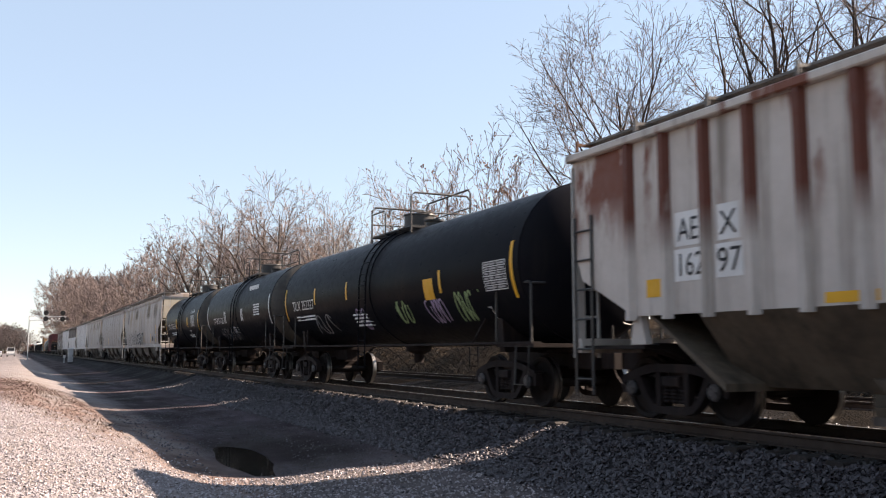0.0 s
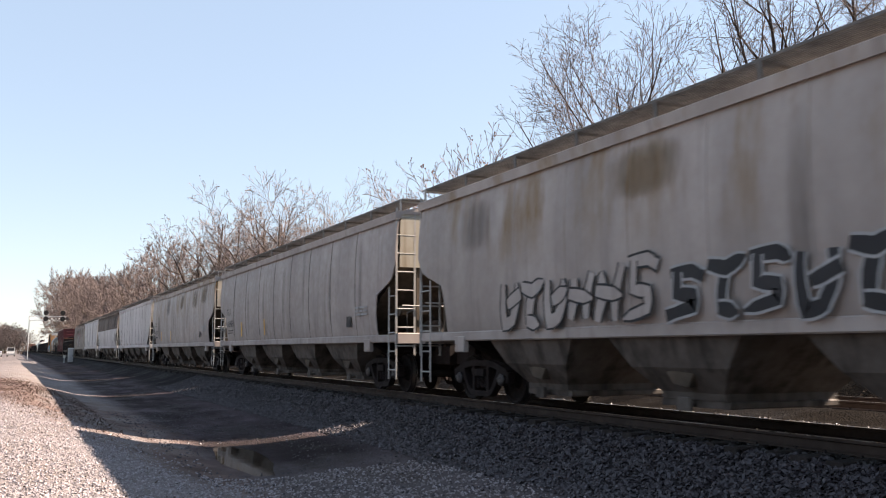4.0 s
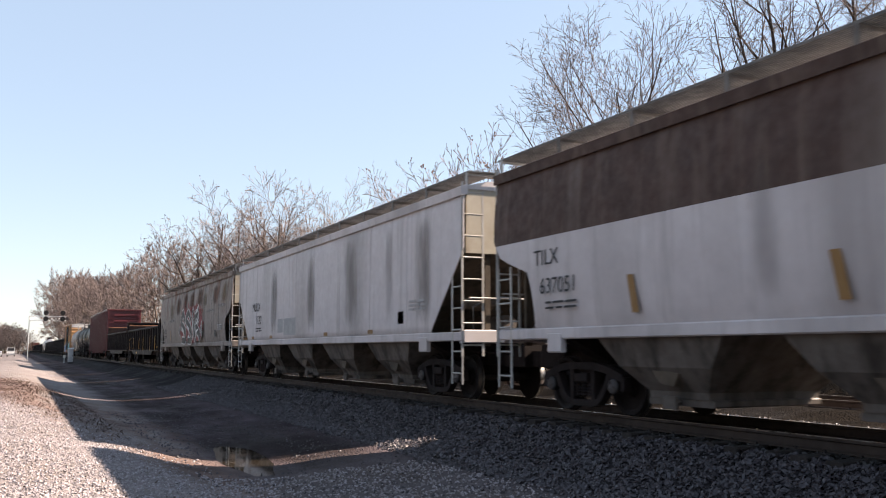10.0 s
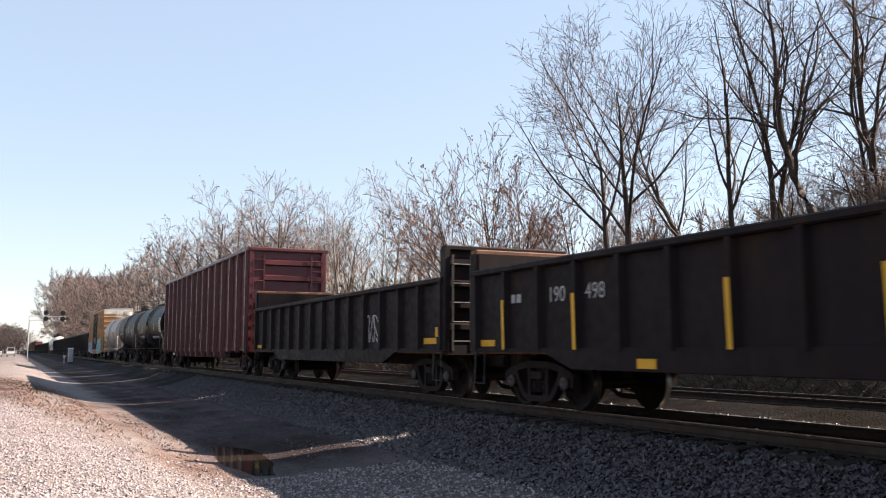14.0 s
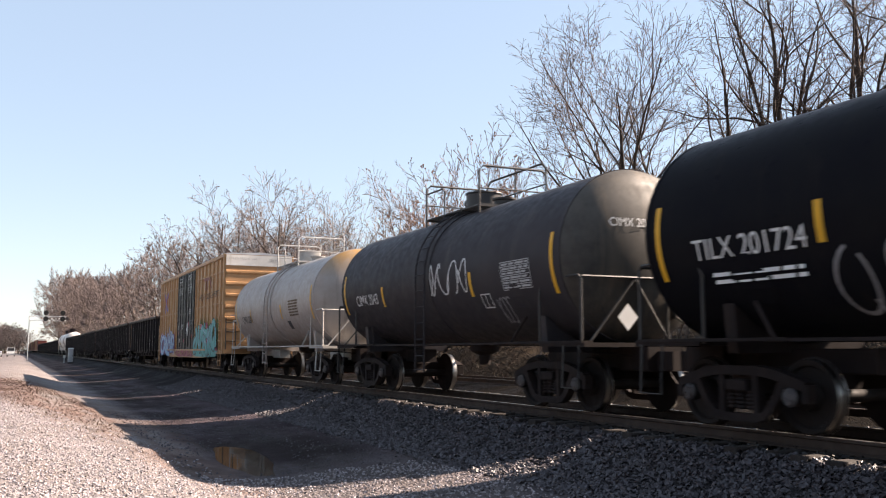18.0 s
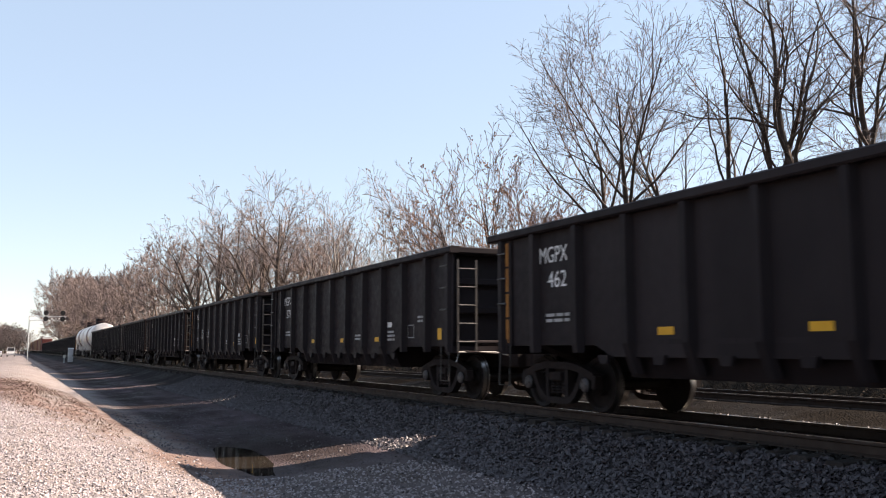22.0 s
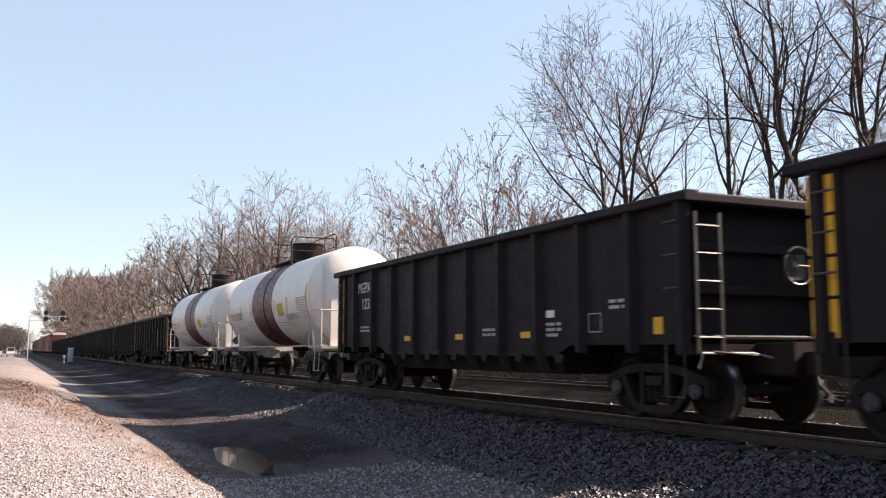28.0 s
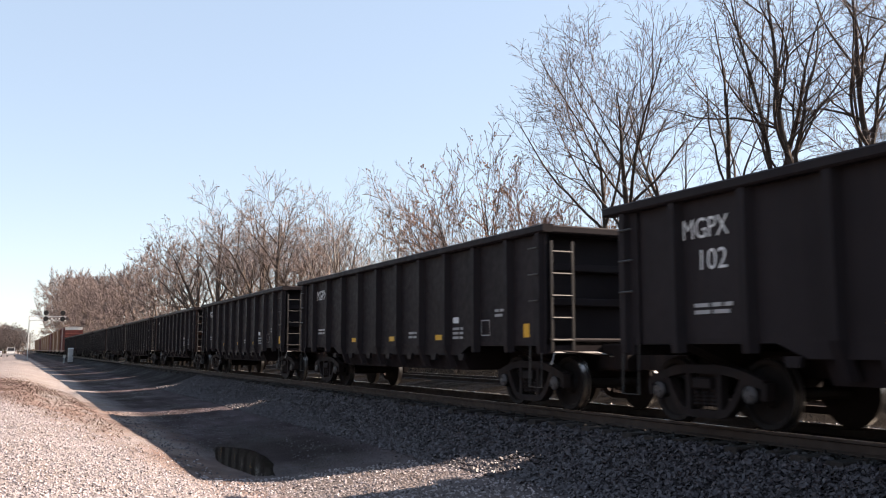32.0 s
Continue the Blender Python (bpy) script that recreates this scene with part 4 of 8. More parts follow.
def tree(kind, x, y, tall, turn=0.0, wide=1.0):
    ob = tagged(new("tree"), TREE_LABEL[kind], "tree", "bare trees beside the line")
    meshes, top = TREES[kind]
    for me in meshes:
        p = part(me.name.split(".")[0], me, "", ob)
        if me.name.startswith("seed"):
            tagged(p, kind="stuff")
    ob.location = (x, y, ground_z(x, y) - 0.1)
    ob.rotation_euler = (0, 0, radians(turn))
    k = tall / top
    ob.scale = (k * wide, k * wide, k)
    return ob


wood_rng = random.Random(21)
FACE = 64.86         # turns a tree's own x along the picture plane of a viewer beside the line
tree("oak", -35.2, 26.4, 17.8, FACE, 1.10)
tree("clump", -30.1, 30.0, 18.5, FACE)
tree("leaner", -25.6, 30.0, 20.0, FACE)
tree("leaner", -23.6, 31.6, 20.0, FACE - 15, 0.9)
tree("pole", -27.4, 34.0, 18.0, FACE)
tree("pole", -21.4, 29.0, 19.0, 140)
tree("grove", -29.5, 38.0, 12.0, 45)
tree("grove", -23.0, 37.0, 13.0, 130)
tree("grove", -17.0, 34.0, 15.0, 230)
for x, y, tall, turn in ((-27.0, 37.5, 12.5, 80), (-21.5, 39.0, 13.0, 310), (-32.5, 40.0, 11.5, 20), (-25.0, 34.5, 9.5, 190), (-19.0, 31.5, 11.0, 60), (-28.5, 33.0, 8.5, 250), (-24.0, 33.0, 8.0, 120), (-30.5, 35.5, 9.5, 330), (-21.0, 34.5, 10.0, 30), (-26.0, 40.5, 12.0, 150), (-22.5, 31.0, 7.0, 280)):
    tree("thicket", x, y, tall, turn, 1.0)
for i in range(13):            # low growth beyond the tall trees
    x = -55.0 + i * 2.1
    tree("shrub", x + wood_rng.uniform(-0.7, 0.7), 41.0 + wood_rng.uniform(-1.5, 3.0), wood_rng.uniform(6.6, 8.4), wood_rng.uniform(0, 360), 0.95)
for x, y, tall, turn in ((-35.0, 36.0, 8.0, 15), (-32.5, 35.0, 7.6, 200), (-30.0, 34.0, 8.2, 110), (-38.0, 37.5, 7.2, 300), (-28.4, 32.2, 7.4, 70)):
    tree("thicket", x, y, tall, turn, 1.15)
tree("sumac", -46.6, 26.0, 12.4, FACE, 1.05)
tree("sumac", -52.5, 27.0, 12.6, FACE + 140, 1.0)
tree("sumac", -43.0, 29.5, 10.2, 220, 0.9)
for i in range(9):             # low background trees beyond
    tree(wood_rng.choice(("grove", "slim", "pale")), -14 - i * 9.0, 48 + wood_rng.uniform(-3, 8), wood_rng.uniform(9.0, 12.0), wood_rng.uniform(0, 360), 1.0)
for i in range(60):            # thicket under the trees
    tree("shrub", 6 - i * 2.3 + wood_rng.uniform(-1, 1), 25.5 + wood_rng.uniform(-1.5, 8.0), wood_rng.uniform(3.6, 6.2), wood_rng.uniform(0, 360), 1.25)
EDGE = [(55, 13.6), (70, 15.2), (80, 16.5), (92, 18.0), (113, 21.3), (140, 23.0), (168, 21.0), (200, 19.5), (225, 20.5), (275, 24), (360, 30), (430, 37), (520, 45), (600, 49)]
tree("pale", -62.5, 25.2, 14.6, FACE)
tree("slim", -68.5, 26.5, 13.8, 30)
tree("pale", -74.0, 25.0, 15.0, FACE + 180)
tree("slim", -79.0, 26.0, 14.4, 100)
tree("grove", -86.0, 26.5, 14.6, 200)
tree("spread", -97.0, 26.0, 19.6, FACE)
tree("spread", -112.0, 26.5, 22.6, FACE + 160, 0.95)
tree("spread", -129.0, 25.5, 24.0, FACE + 20, 0.95)
tree("spread", -147.0, 26.0, 22.0, FACE + 200, 0.9)
for i in range(9):             # smaller trees between and behind the large ones
    s = 60 + i * 11.0
    tree(wood_rng.choice(("grove", "slim", "grove")), -s, 29.5 + wood_rng.uniform(-1.5, 4.0), lerp_at(s, EDGE) * wood_rng.uniform(0.72, 0.92), wood_rng.uniform(0, 360), 1.1)
for i in range(30):            # low growth along the wood's foot
    s = 56 + i * 3.4
    tree("shrub", -s, 24.4 + wood_rng.uniform(-0.8, 2.0), wood_rng.uniform(5.0, 8.5), wood_rng.uniform(0, 360), 0.9)
for i in range(40):            # far wood
    s = 160 + i * 6.2 + 0.072 * i * i
    tree(wood_rng.choice(("dome", "broad")), -s, 22.0 + wood_rng.uniform(-1.0, 3.0), lerp_at(s, EDGE) * wood_rng.uniform(0.9, 1.03), wood_rng.uniform(0, 360), 0.85)
for i in range(26):            # trees on the near side of the line, far away
    tree(wood_rng.choice(("dome", "broad")), -560 + i * 4.3, -13 + 0.68 * i + wood_rng.uniform(-2, 2), 17.5 * wood_rng.uniform(0.85, 1.0) * (1 - 0.022 * max(0, i - 10)), wood_rng.uniform(0, 360), 1.2)


def brush_bank():
    """Tangled dry brush and fallen branches behind the far track."""
    rng = random.Random(31)
    b = Build()
    for i in range(11000):
        x, y = -rng.uniform(0, 1) ** 1.3 * 140 + 2, 19.6 + abs(rng.gauss(0, 2.6))
        z = ground_z(x, y)
        a, up = rng.uniform(0, math.tau), rng.uniform(0.15, 1.2)
        d = Vector((math.cos(a), math.sin(a), up)).normalized()
        l = rng.uniform(0.3, 1.5)
        p = Vector((x, y, z - 0.05))
        m = p + d * l * 0.55 + Vector((rng.gauss(0, 0.1), rng.gauss(0, 0.1), 0.05))
        b.pipe([p, m, p + d * l + Vector((rng.gauss(0, 0.2), rng.gauss(0, 0.2), -0.1 * l))], rng.uniform(0.008, 0.022), 3, r2=0.004)
    ob = part("brush", b, "brush")
    return tagged(ob, "tangled dry brush along the wood edge", "brush", kind="stuff")


brush_bank()
# ---- running gear ----
def bar_xz(b, p, q, h, y0, y1):
    d = (Vector((q[0], q[1])) - Vector((p[0], p[1]))).normalized()
    n = Vector((-d.y, d.x)) * h
    e = d * h * 0.6
    poly = [(p[0] - e.x + n.x, p[1] - e.y + n.y), (q[0] + e.x + n.x, q[1] + e.y + n.y), (q[0] + e.x - n.x, q[1] + e.y - n.y), (p[0] - e.x - n.x, p[1] - e.y - n.y)]
    return b.prism(poly, "y", y0, y1)


def ribbon_xz(b, pts, h, y0, y1):
    """One curved bar along a line in the upright plane."""
    sides = ([], [])
    for k, p in enumerate(pts):
        a, c = Vector(pts[max(0, k - 1)]), Vector(pts[min(len(pts) - 1, k + 1)])
        d = (c - a).normalized() * h
        sides[0].append((p[0] - d.y, p[1] + d.x))
        sides[1].append((p[0] + d.y, p[1] - d.x))
    return b.prism(sides[0] + sides[1][::-1], "y", y0, y1)


def side_frame_mesh():
    """A cast side frame: bowed top chord, curved tension member, columns and pedestals, open between."""
    b = Build()
    y0, y1 = -1.09, -0.93
    top = [(-1.10, 0.585), (-0.86, 0.66), (-0.62, 0.725), (-0.34, 0.765), (0.34, 0.765), (0.62, 0.725), (0.86, 0.66), (1.10, 0.585)]
    ribbon_xz(b, top, 0.06, y0, y1)
    low = [(-0.76, 0.64), (-0.66, 0.46), (-0.53, 0.29), (-0.42, 0.20), (-0.28, 0.17), (0.28, 0.17), (0.42, 0.20), (0.53, 0.29), (0.66, 0.46), (0.76, 0.64)]
    ribbon_xz(b, low, 0.052, y0 + 0.006, y1 - 0.006)
    for s in (-1, 1):
        bar_xz(b, (s * 0.30, 0.18), (s * 0.30, 0.76), 0.045, y0 + 0.014, y1 - 0.014)
        bar_xz(b, (s * 1.11, 0.58), (s * 1.10, 0.42), 0.045, y0 + 0.006, y1 - 0.006)
        b.box(s * 0.89 - 0.15, s * 0.89 + 0.15, y0 + 0.01, y1 - 0.01, 0.57, 0.65)
    b.box(-0.18, 0.18, y0 - 0.02, y1, 0.50, 0.65, 0.02)
    return b.mesh("side_frame", MAT["truck"])


def wheelset_mesh():
    b = Build()
    for s in (-1, 1):
        prof = [(s * 0.65, 0.10), (s * 0.66, 0.40), (s * 0.675, 0.485), (s * 0.70, 0.488), (s * 0.715, 0.462), (s * 0.80, 0.455),
                (s * 0.815, 0.44), (s * 0.80, 0.385), (s * 0.755, 0.36), (s * 0.735, 0.18), (s * 0.80, 0.15), (s * 0.80, 0.09)]
        b.lathe(prof, 24, axis="y")
        b.lathe([(s * 0.98, 0.0), (s * 0.98, 0.115), (s * 1.10, 0.12), (s * 1.13, 0.095), (s * 1.14, 0.0)], 10, axis="y")
        for k in range(3):
            a = math.tau * k / 3
            b.box(0.06 * math.cos(a) - 0.016, 0.06 * math.cos(a) + 0.016, s * 1.14 - 0.012, s * 1.14 + 0.012, 0.06 * math.sin(a) - 0.016, 0.06 * math.sin(a) + 0.016)
    b.lathe([(-1.0, 0.08), (1.0, 0.08)], 12, axis="y")
    me = b.mesh("wheelset", MAT["wheel"], smooth=True)
    me.materials.append(MAT["tread"])
    me.materials.append(MAT["bearing_cap"])
    for p in me.polygons:
        c = p.center
        if 0.445 < math.hypot(c.x, c.z) < 0.5 and abs(p.normal.y) < 0.7:
            p.material_index = 1
        elif abs(c.y) > 1.115:
            p.material_index = 2
    return me


GEAR = {}
WHEELSETS = []


def truck(car, x):
    if not GEAR:
        GEAR["frame"] = side_frame_mesh()
        GEAR["wheels"] = wheelset_mesh()
        b = Build()
        b.box(-0.20, 0.20, -0.98, 0.98, 0.45, 0.72, 0.03).box(-0.35, 0.35, -0.35, 0.35, 0.66, 0.80)
        b.pipe([(-0.42, -0.9, 0.38), (-0.42, 0.9, 0.38)], 0.05).pipe([(0.42, -0.9, 0.38), (0.42, 0.9, 0.38)], 0.05)
        GEAR["bolster"] = b.mesh("truck", MAT["truck"])
        b = Build()
        b.lathe([(0.27 + 0.025 * i, 0.075 if i % 2 else 0.055) for i in range(11)], 8, (0, -1.0, 0), "z")
        GEAR["springs"] = b.mesh("spring", MAT["truck"])
    t = part("truck", GEAR["bolster"], "", car)
    t.location = (x, 0, 0)
    for turn in (0, 180):
        f = part("side_frame", GEAR["frame"], "", t)
        f.rotation_euler = (0, 0, radians(turn))
        for k in (-0.17, 0.0, 0.17):
            s = part("spring", GEAR["springs"], "", t)
            s.location, s.rotation_euler = (k, 0, 0), (0, 0, radians(turn))
    for dx in (-0.89, 0.89):
        w = part("wheelset", GEAR["wheels"], "", t, "wheelset with worn bright treads")
        w.location = (dx, 0, 0.457)
        WHEELSETS.append((w, dx))
    return t


def coupler(car, x, end, inner):
    """A knuckle coupler whose face lies at x; end is 1 or -1."""
    if "coupler" not in GEAR:
        b = Build()
        b.box(-1.6, -0.28, -0.09, 0.09, 0.76, 0.94, 0.02)
        b.prism([(-0.30, -0.16), (-0.05, -0.2), (0.06, -0.14), (0.05, 0.02), (-0.02, 0.05), (0.02, 0.18), (-0.10, 0.2), (-0.30, 0.12)], "z", 0.70, 1.0)
        b.pipe([(-0.6, 0.25, 0.8), (-0.5, 0.3, 0.55), (-0.25, 0.28, 0.36), (0.0, 0.18, 0.34), (0.1, 0.1, 0.42)], 0.028, 6)
        b.pipe([(-0.75, -1.3, 1.0), (-0.75, -0.6, 0.95), (-0.7, 0.0, 0.90)], 0.016, 5)
        GEAR["coupler"] = b.mesh("coupler", MAT["truck"])
    c = part("coupler", GEAR["coupler"], "", car)
    c.location = (x, 0, 0)
    c.rotation_euler = (0, 0, 0 if end > 0 else math.pi)
    return c


def ladder(car, x, y, z0, z1, w, axis, mat="rod", rungs=None, r=0.017, name="ladder", flat=0.045):
    """Two stiles and rungs. axis 'x': lies along the side; 'y': lies across the end."""
    b = Build()
    n = rungs or max(2, int((z1 - z0) / 0.42))
    for s in (-0.5, 0.5):
        if axis == "x":
            b.box(x + s * w - flat / 2, x + s * w + flat / 2, y - 0.012, y + 0.012, z0, z1)
        else:
            b.box(x - 0.012, x + 0.012, y + s * w - flat / 2, y + s * w + flat / 2, z0, z1)
    for i in range(n):
        z = z0 + (z1 - z0) * (i + 0.5) / n
        p, q = ((x - w / 2, y, z), (x + w / 2, y, z)) if axis == "x" else ((x, y - w / 2, z), (x, y + w / 2, z))
        b.pipe([p, q], r, 5)
    return part(name, b, mat, car)


def brake_wheel(car, x, y, z, mat="dark_rod"):
    b = Build()
    ring = [(x, y + 0.27 * math.cos(math.tau * k / 16), z + 0.27 * math.sin(math.tau * k / 16)) for k in range(17)]
    b.pipe(ring, 0.018, 5)
    for k in range(3):
        a = math.tau * k / 3
        b.pipe([(x, y, z), (x, y + 0.27 * math.cos(a), z + 0.27 * math.sin(a))], 0.013, 4)
    b.box(x - 0.16, x - 0.02, y - 0.14, y + 0.14, z - 0.2, z + 0.16)
    return part("brake_wheel", b, mat, car)


def start_car(name, label, category, L, tc):
    car = tagged(new(name), label, category, "cars of the freight train")
    truck(car, tc)
    truck(car, -tc)
    for e in (-1, 1):
        # block added around the coupler to cut sunlight through the car gap
        part("striker", Build().box(min(e * (L / 2 - 1.1), e * (L / 2 - 0.30)), max(e * (L / 2 - 1.1), e * (L / 2 - 0.30)), -0.34, 0.34, 0.68, 1.13, 0.03), "truck", car)
    coupler(car, L / 2, 1, 0)
    coupler(car, -L / 2, -1, 0)
    return car


# ---- covered hoppers ----
def hopper_bays(car, xs, top, half, zt, zb, mat, y_top=1.42):
    for x in xs:
        b = Build()
        ring = lambda hx, hy, z: [(x - hx, -hy, z), (x + hx, -hy, z), (x + hx, hy, z), (x - hx, hy, z)]
        b.loft([ring(top, y_top, zt), ring(top * 0.72, y_top * 0.90, zt - (zt - zb) * 0.5), ring(half, 1.02, zb + 0.10), ring(half, 1.0, zb)])
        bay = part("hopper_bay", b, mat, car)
        g = Build()
        g.box(x - half - 0.06, x + half + 0.06, -0.98, 0.98, zb - 0.10, zb, 0.02)
        g.pipe([(x, -0.9, zb - 0.05), (x, -1.14, zb - 0.05)], 0.04, 6).box(x - 0.13, x + 0.13, -1.18, -1.12, zb - 0.14, zb + 0.04)
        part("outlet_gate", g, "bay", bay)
        # solid dark plate that paints the shade of an opening
        part("hatch_opening", Build().prism([(x - 0.30, zb + 0.42), (x + 0.30, zb + 0.36), (x + 0.18, zb + 0.18), (x - 0.12, zb + 0.22)], "y", -1.24, -1.0), "shade_brown", bay)


def running_boards(car, half, z_roof, mat="rod", y_in=0.80, y_out=1.43, rise=0.36):
    for s in (-1, 1):
        b = Build()
        zt = z_roof + rise
        for k in range(13):
            y = s * (y_in + (y_out - y_in) * k / 12)
            b.box(-half, half, y - 0.007, y + 0.007, zt - 0.036, zt)
        x = -half
        while x < half:
            b.box(x - 0.006, x + 0.006, s * y_in if s > 0 else -y_out, s * y_out if s > 0 else -y_in, zt - 0.028, zt - 0.004)
            x += 0.22
        rb = part("running_board", b, "end_rod", car, "steel grating running board")
        n = 11
        for i in range(n):
            x = -half + 0.15 + (2 * half - 0.3) * i / (n - 1)
            g = Build()
            g.box(x - 0.035, x + 0.035, s * 1.43 - 0.012, s * 1.43 + 0.012, z_roof - 0.02, zt)
            ya, yb = sorted((s * 1.43, s * 0.78))
            g.box(x - 0.02, x + 0.02, ya, yb, zt - 0.075, zt - 0.032)
            part("bracket", g, "end_rod" if 0 < i < n - 1 else mat, rb)
    for e in (-1, 1):
        b = Build()
        for k in range(7):
            x = e * (half - 0.05 - 0.08 * k)
            b.box(x - 0.008, x + 0.008, -0.8, 0.8, z_roof + rise - 0.03, z_roof + rise)
        part("end_walkway", b, "bay", car)


def covered_hopper(label, L, body, mat, end_mat="lit_end", tc=None, upper=None, marks=(), ink="black_ink", seed=0, flat=False, seams=12,
                   roof_z=4.2, sill_mat=None, lower_mat="bay", seam_dirt=False):
    """A long plastics-pellet covered hopper with cut-away ends, four bays and roof walks."""
    car = start_car("covered_hopper_car", label, "covered hopper car", L, tc or L / 2 - 2.75)
    h = body / 2
    if flat:
        prof = [(1.38, 1.50), (1.44, 1.53), (2.6, 1.53), (3.9, 1.53), (roof_z, 1.50)]
        cut = lambda z: 0.0 if z > 3.02 else (3.02 - z) / 1.8 * 1.75
    else:
        prof = [(1.38, 1.49), (1.5, 1.52), (1.9, 1.56), (2.35, 1.585), (2.9, 1.59), (3.4, 1.575), (3.85, 1.54), (roof_z, 1.49)]
        cut = lambda z: 0.0 if z > 3.0 else 0.82 * min(1.62, 0.30 * (3.0 - z) / 0.35 if z > 2.65 else (0.30 + 0.75 * (2.65 - z) / 0.2 if z > 2.45 else 1.05 + 0.57 * (1 - ((z - 1.22) / 1.23 - 0.35) ** 2)))
    zs = []
    for (za, ya), (zb, yb) in zip(prof, prof[1:]):
        n = max(1, int((zb - za) / 0.1))
        zs += [(za + (zb - za) * i / n, ya + (yb - ya) * i / n) for i in range(n)]
    zs.append(prof[-1])
    for s in (-1, 1):
        rows = [[z, y] for z, y in zs]
        split = 2.95 if upper else 99
        for nm, mt, sel in (("side_sheet", mat, [r for r in rows if r[0] <= split]), ("upper_side_sheet", upper, [r for r in rows if r[0] >= max([q[0] for q in rows if q[0] <= split])])):
            if len(sel) < 2 or not mt:
                continue
            b = Build()
            rings = []
            for z, y in sel:
                c = cut(z)
                rings.append([(x, s * y, z) for x in [-h + c + (2 * h - 2 * c) * i / 24 for i in range(25)]] +
                             [(x, s * (y - 0.03), z) for x in [h - c - (2 * h - 2 * c) * i / 24 for i in range(25)]])
            b.loft(rings)
            part(nm, b, mt, car, smooth=True)
        # weld seams
        for i in range(seams):
            x = -h + 1.7 + (2 * h - 3.4) * (i + 0.5) / seams
            b = Build()
            b.loft([[(x - 0.018, s * y, z), (x, s * (y + 0.012), z), (x + 0.018, s * y, z), (x, s * (y - 0.01), z)] for z, y in zs[::2] + [zs[-1]]])
            part("weld_seam", b, "seam_dirt" if seam_dirt else mat, car, smooth=True) if not upper else None
        b = Build().box(-h, h, min(s * 1.40, s * 1.525), max(s * 1.40, s * 1.525), 1.20, 1.385, 0.02)
        part("side_sill", b, sill_mat or mat, car)
        b = Build().prism([(s * 1.42, roof_z - 0.10), (s * 1.57, roof_z - 0.14), (s * 1.59, roof_z + 0.03), (s * 1.44, roof_z + 0.10)], "x", -h - 0.02, h + 0.02)
        part("roof_rail", b, upper or sill_mat or mat, car)
    roof = [(-1.5, roof_z), (-1.48, roof_z + 0.06), (-1.0, roof_z + 0.17), (-0.45, roof_z + 0.24), (0.45, roof_z + 0.24), (1.0, roof_z + 0.17), (1.48, roof_z + 0.06), (1.5, roof_z)]
    part("roof", Build().prism(roof, "x", -h, h), mat, car)
    part("hatch_trough", Build().box(-h + 0.8, h - 0.8, -0.34, 0.34, roof_z + 0.24, roof_z + 0.36, 0.03), mat, car)
    for e in (-1, 1):
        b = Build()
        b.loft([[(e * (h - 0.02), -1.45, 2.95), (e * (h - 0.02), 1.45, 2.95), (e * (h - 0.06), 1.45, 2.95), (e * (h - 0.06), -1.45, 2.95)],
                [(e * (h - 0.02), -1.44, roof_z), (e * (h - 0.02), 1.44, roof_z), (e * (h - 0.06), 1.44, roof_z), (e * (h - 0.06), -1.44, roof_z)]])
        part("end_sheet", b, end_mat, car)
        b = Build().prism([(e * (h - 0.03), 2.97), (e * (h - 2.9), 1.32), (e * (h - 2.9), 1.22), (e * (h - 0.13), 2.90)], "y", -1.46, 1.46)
        part("slope_sheet", b, "shade_brown", car)
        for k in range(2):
            part("end_post", Build().box(e * (h - 0.12) - 0.05, e * (h - 0.12) + 0.05, (-1.0, 0.88)[k], (-0.88, 1.0)[k], 1.1, 2.98), "shade_brown", car)
        part("end_sill", Build().box(e * (h - 0.1) - 0.11, e * (h - 0.1) + 0.11, -1.5, 1.5, 1.16, 1.42, 0.02), mat, car)
        part("end_platform", Build().box(min(e * (h - 1.9), e * h), max(e * (h - 1.9), e * h), -1.38, 1.38, 1.22, 1.27), "truck", car)
        part("centre_sill", Build().box(min(e * (h - 4.2), e * (h + 0.1)), max(e * (h - 4.2), e * (h + 0.1)), -0.22, 0.22, 0.70, 1.01, 0.02), "truck", car)
        part("bolster_web", Build().prism([(-1.4, 1.22), (1.4, 1.22), (0.6, 0.8), (-0.6, 0.8)], "x", e * (L / 2 - 2.75) - 0.18, e * (L / 2 - 2.75) + 0.18), "truck", car)
        for s in (-1, 1):
            ladder(car, e * (h - 0.03), s * 1.30, 0.9, roof_z + 0.15, 0.46, "y")
            ladder(car, e * (h - 0.28), s * 1.52, 0.35, 2.5, 0.46, "x", rungs=5)
            g = Build().box(e * (h - 1.95) - 0.2, e * (h - 1.95) + 0.2, min(s * 1.44, s * 1.54), max(s * 1.44, s * 1.57), 0.98, 1.30, 0.02)
            part("jacking_pad", g, mat, car)
        g = Build().pipe([(e * (h + 0.02), -1.4, 2.05), (e * (h + 0.02), 1.4, 2.05)], 0.018, 5)
        part("grab_rail", g, "rod", car)
    brake_wheel(car, h + 0.12, 0.35, 2.0)
    g = Build().lathe([(-0.34, 0.0), (-0.34, 0.17), (-0.28, 0.2), (0.28, 0.2), (0.34, 0.17), (0.34, 0.0)], 14, (h - 0.75, -0.25, 1.55), "x")
    part("brake_cylinder", g, "bay", car, smooth=True)
    g = Build().lathe([(-0.4, 0.0), (-0.4, 0.12), (0.4, 0.12), (0.4, 0.0)], 12, (h - 0.55, -0.85, 1.95), "y")
    part("air_reservoir", g, "shade_brown", car, smooth=True)
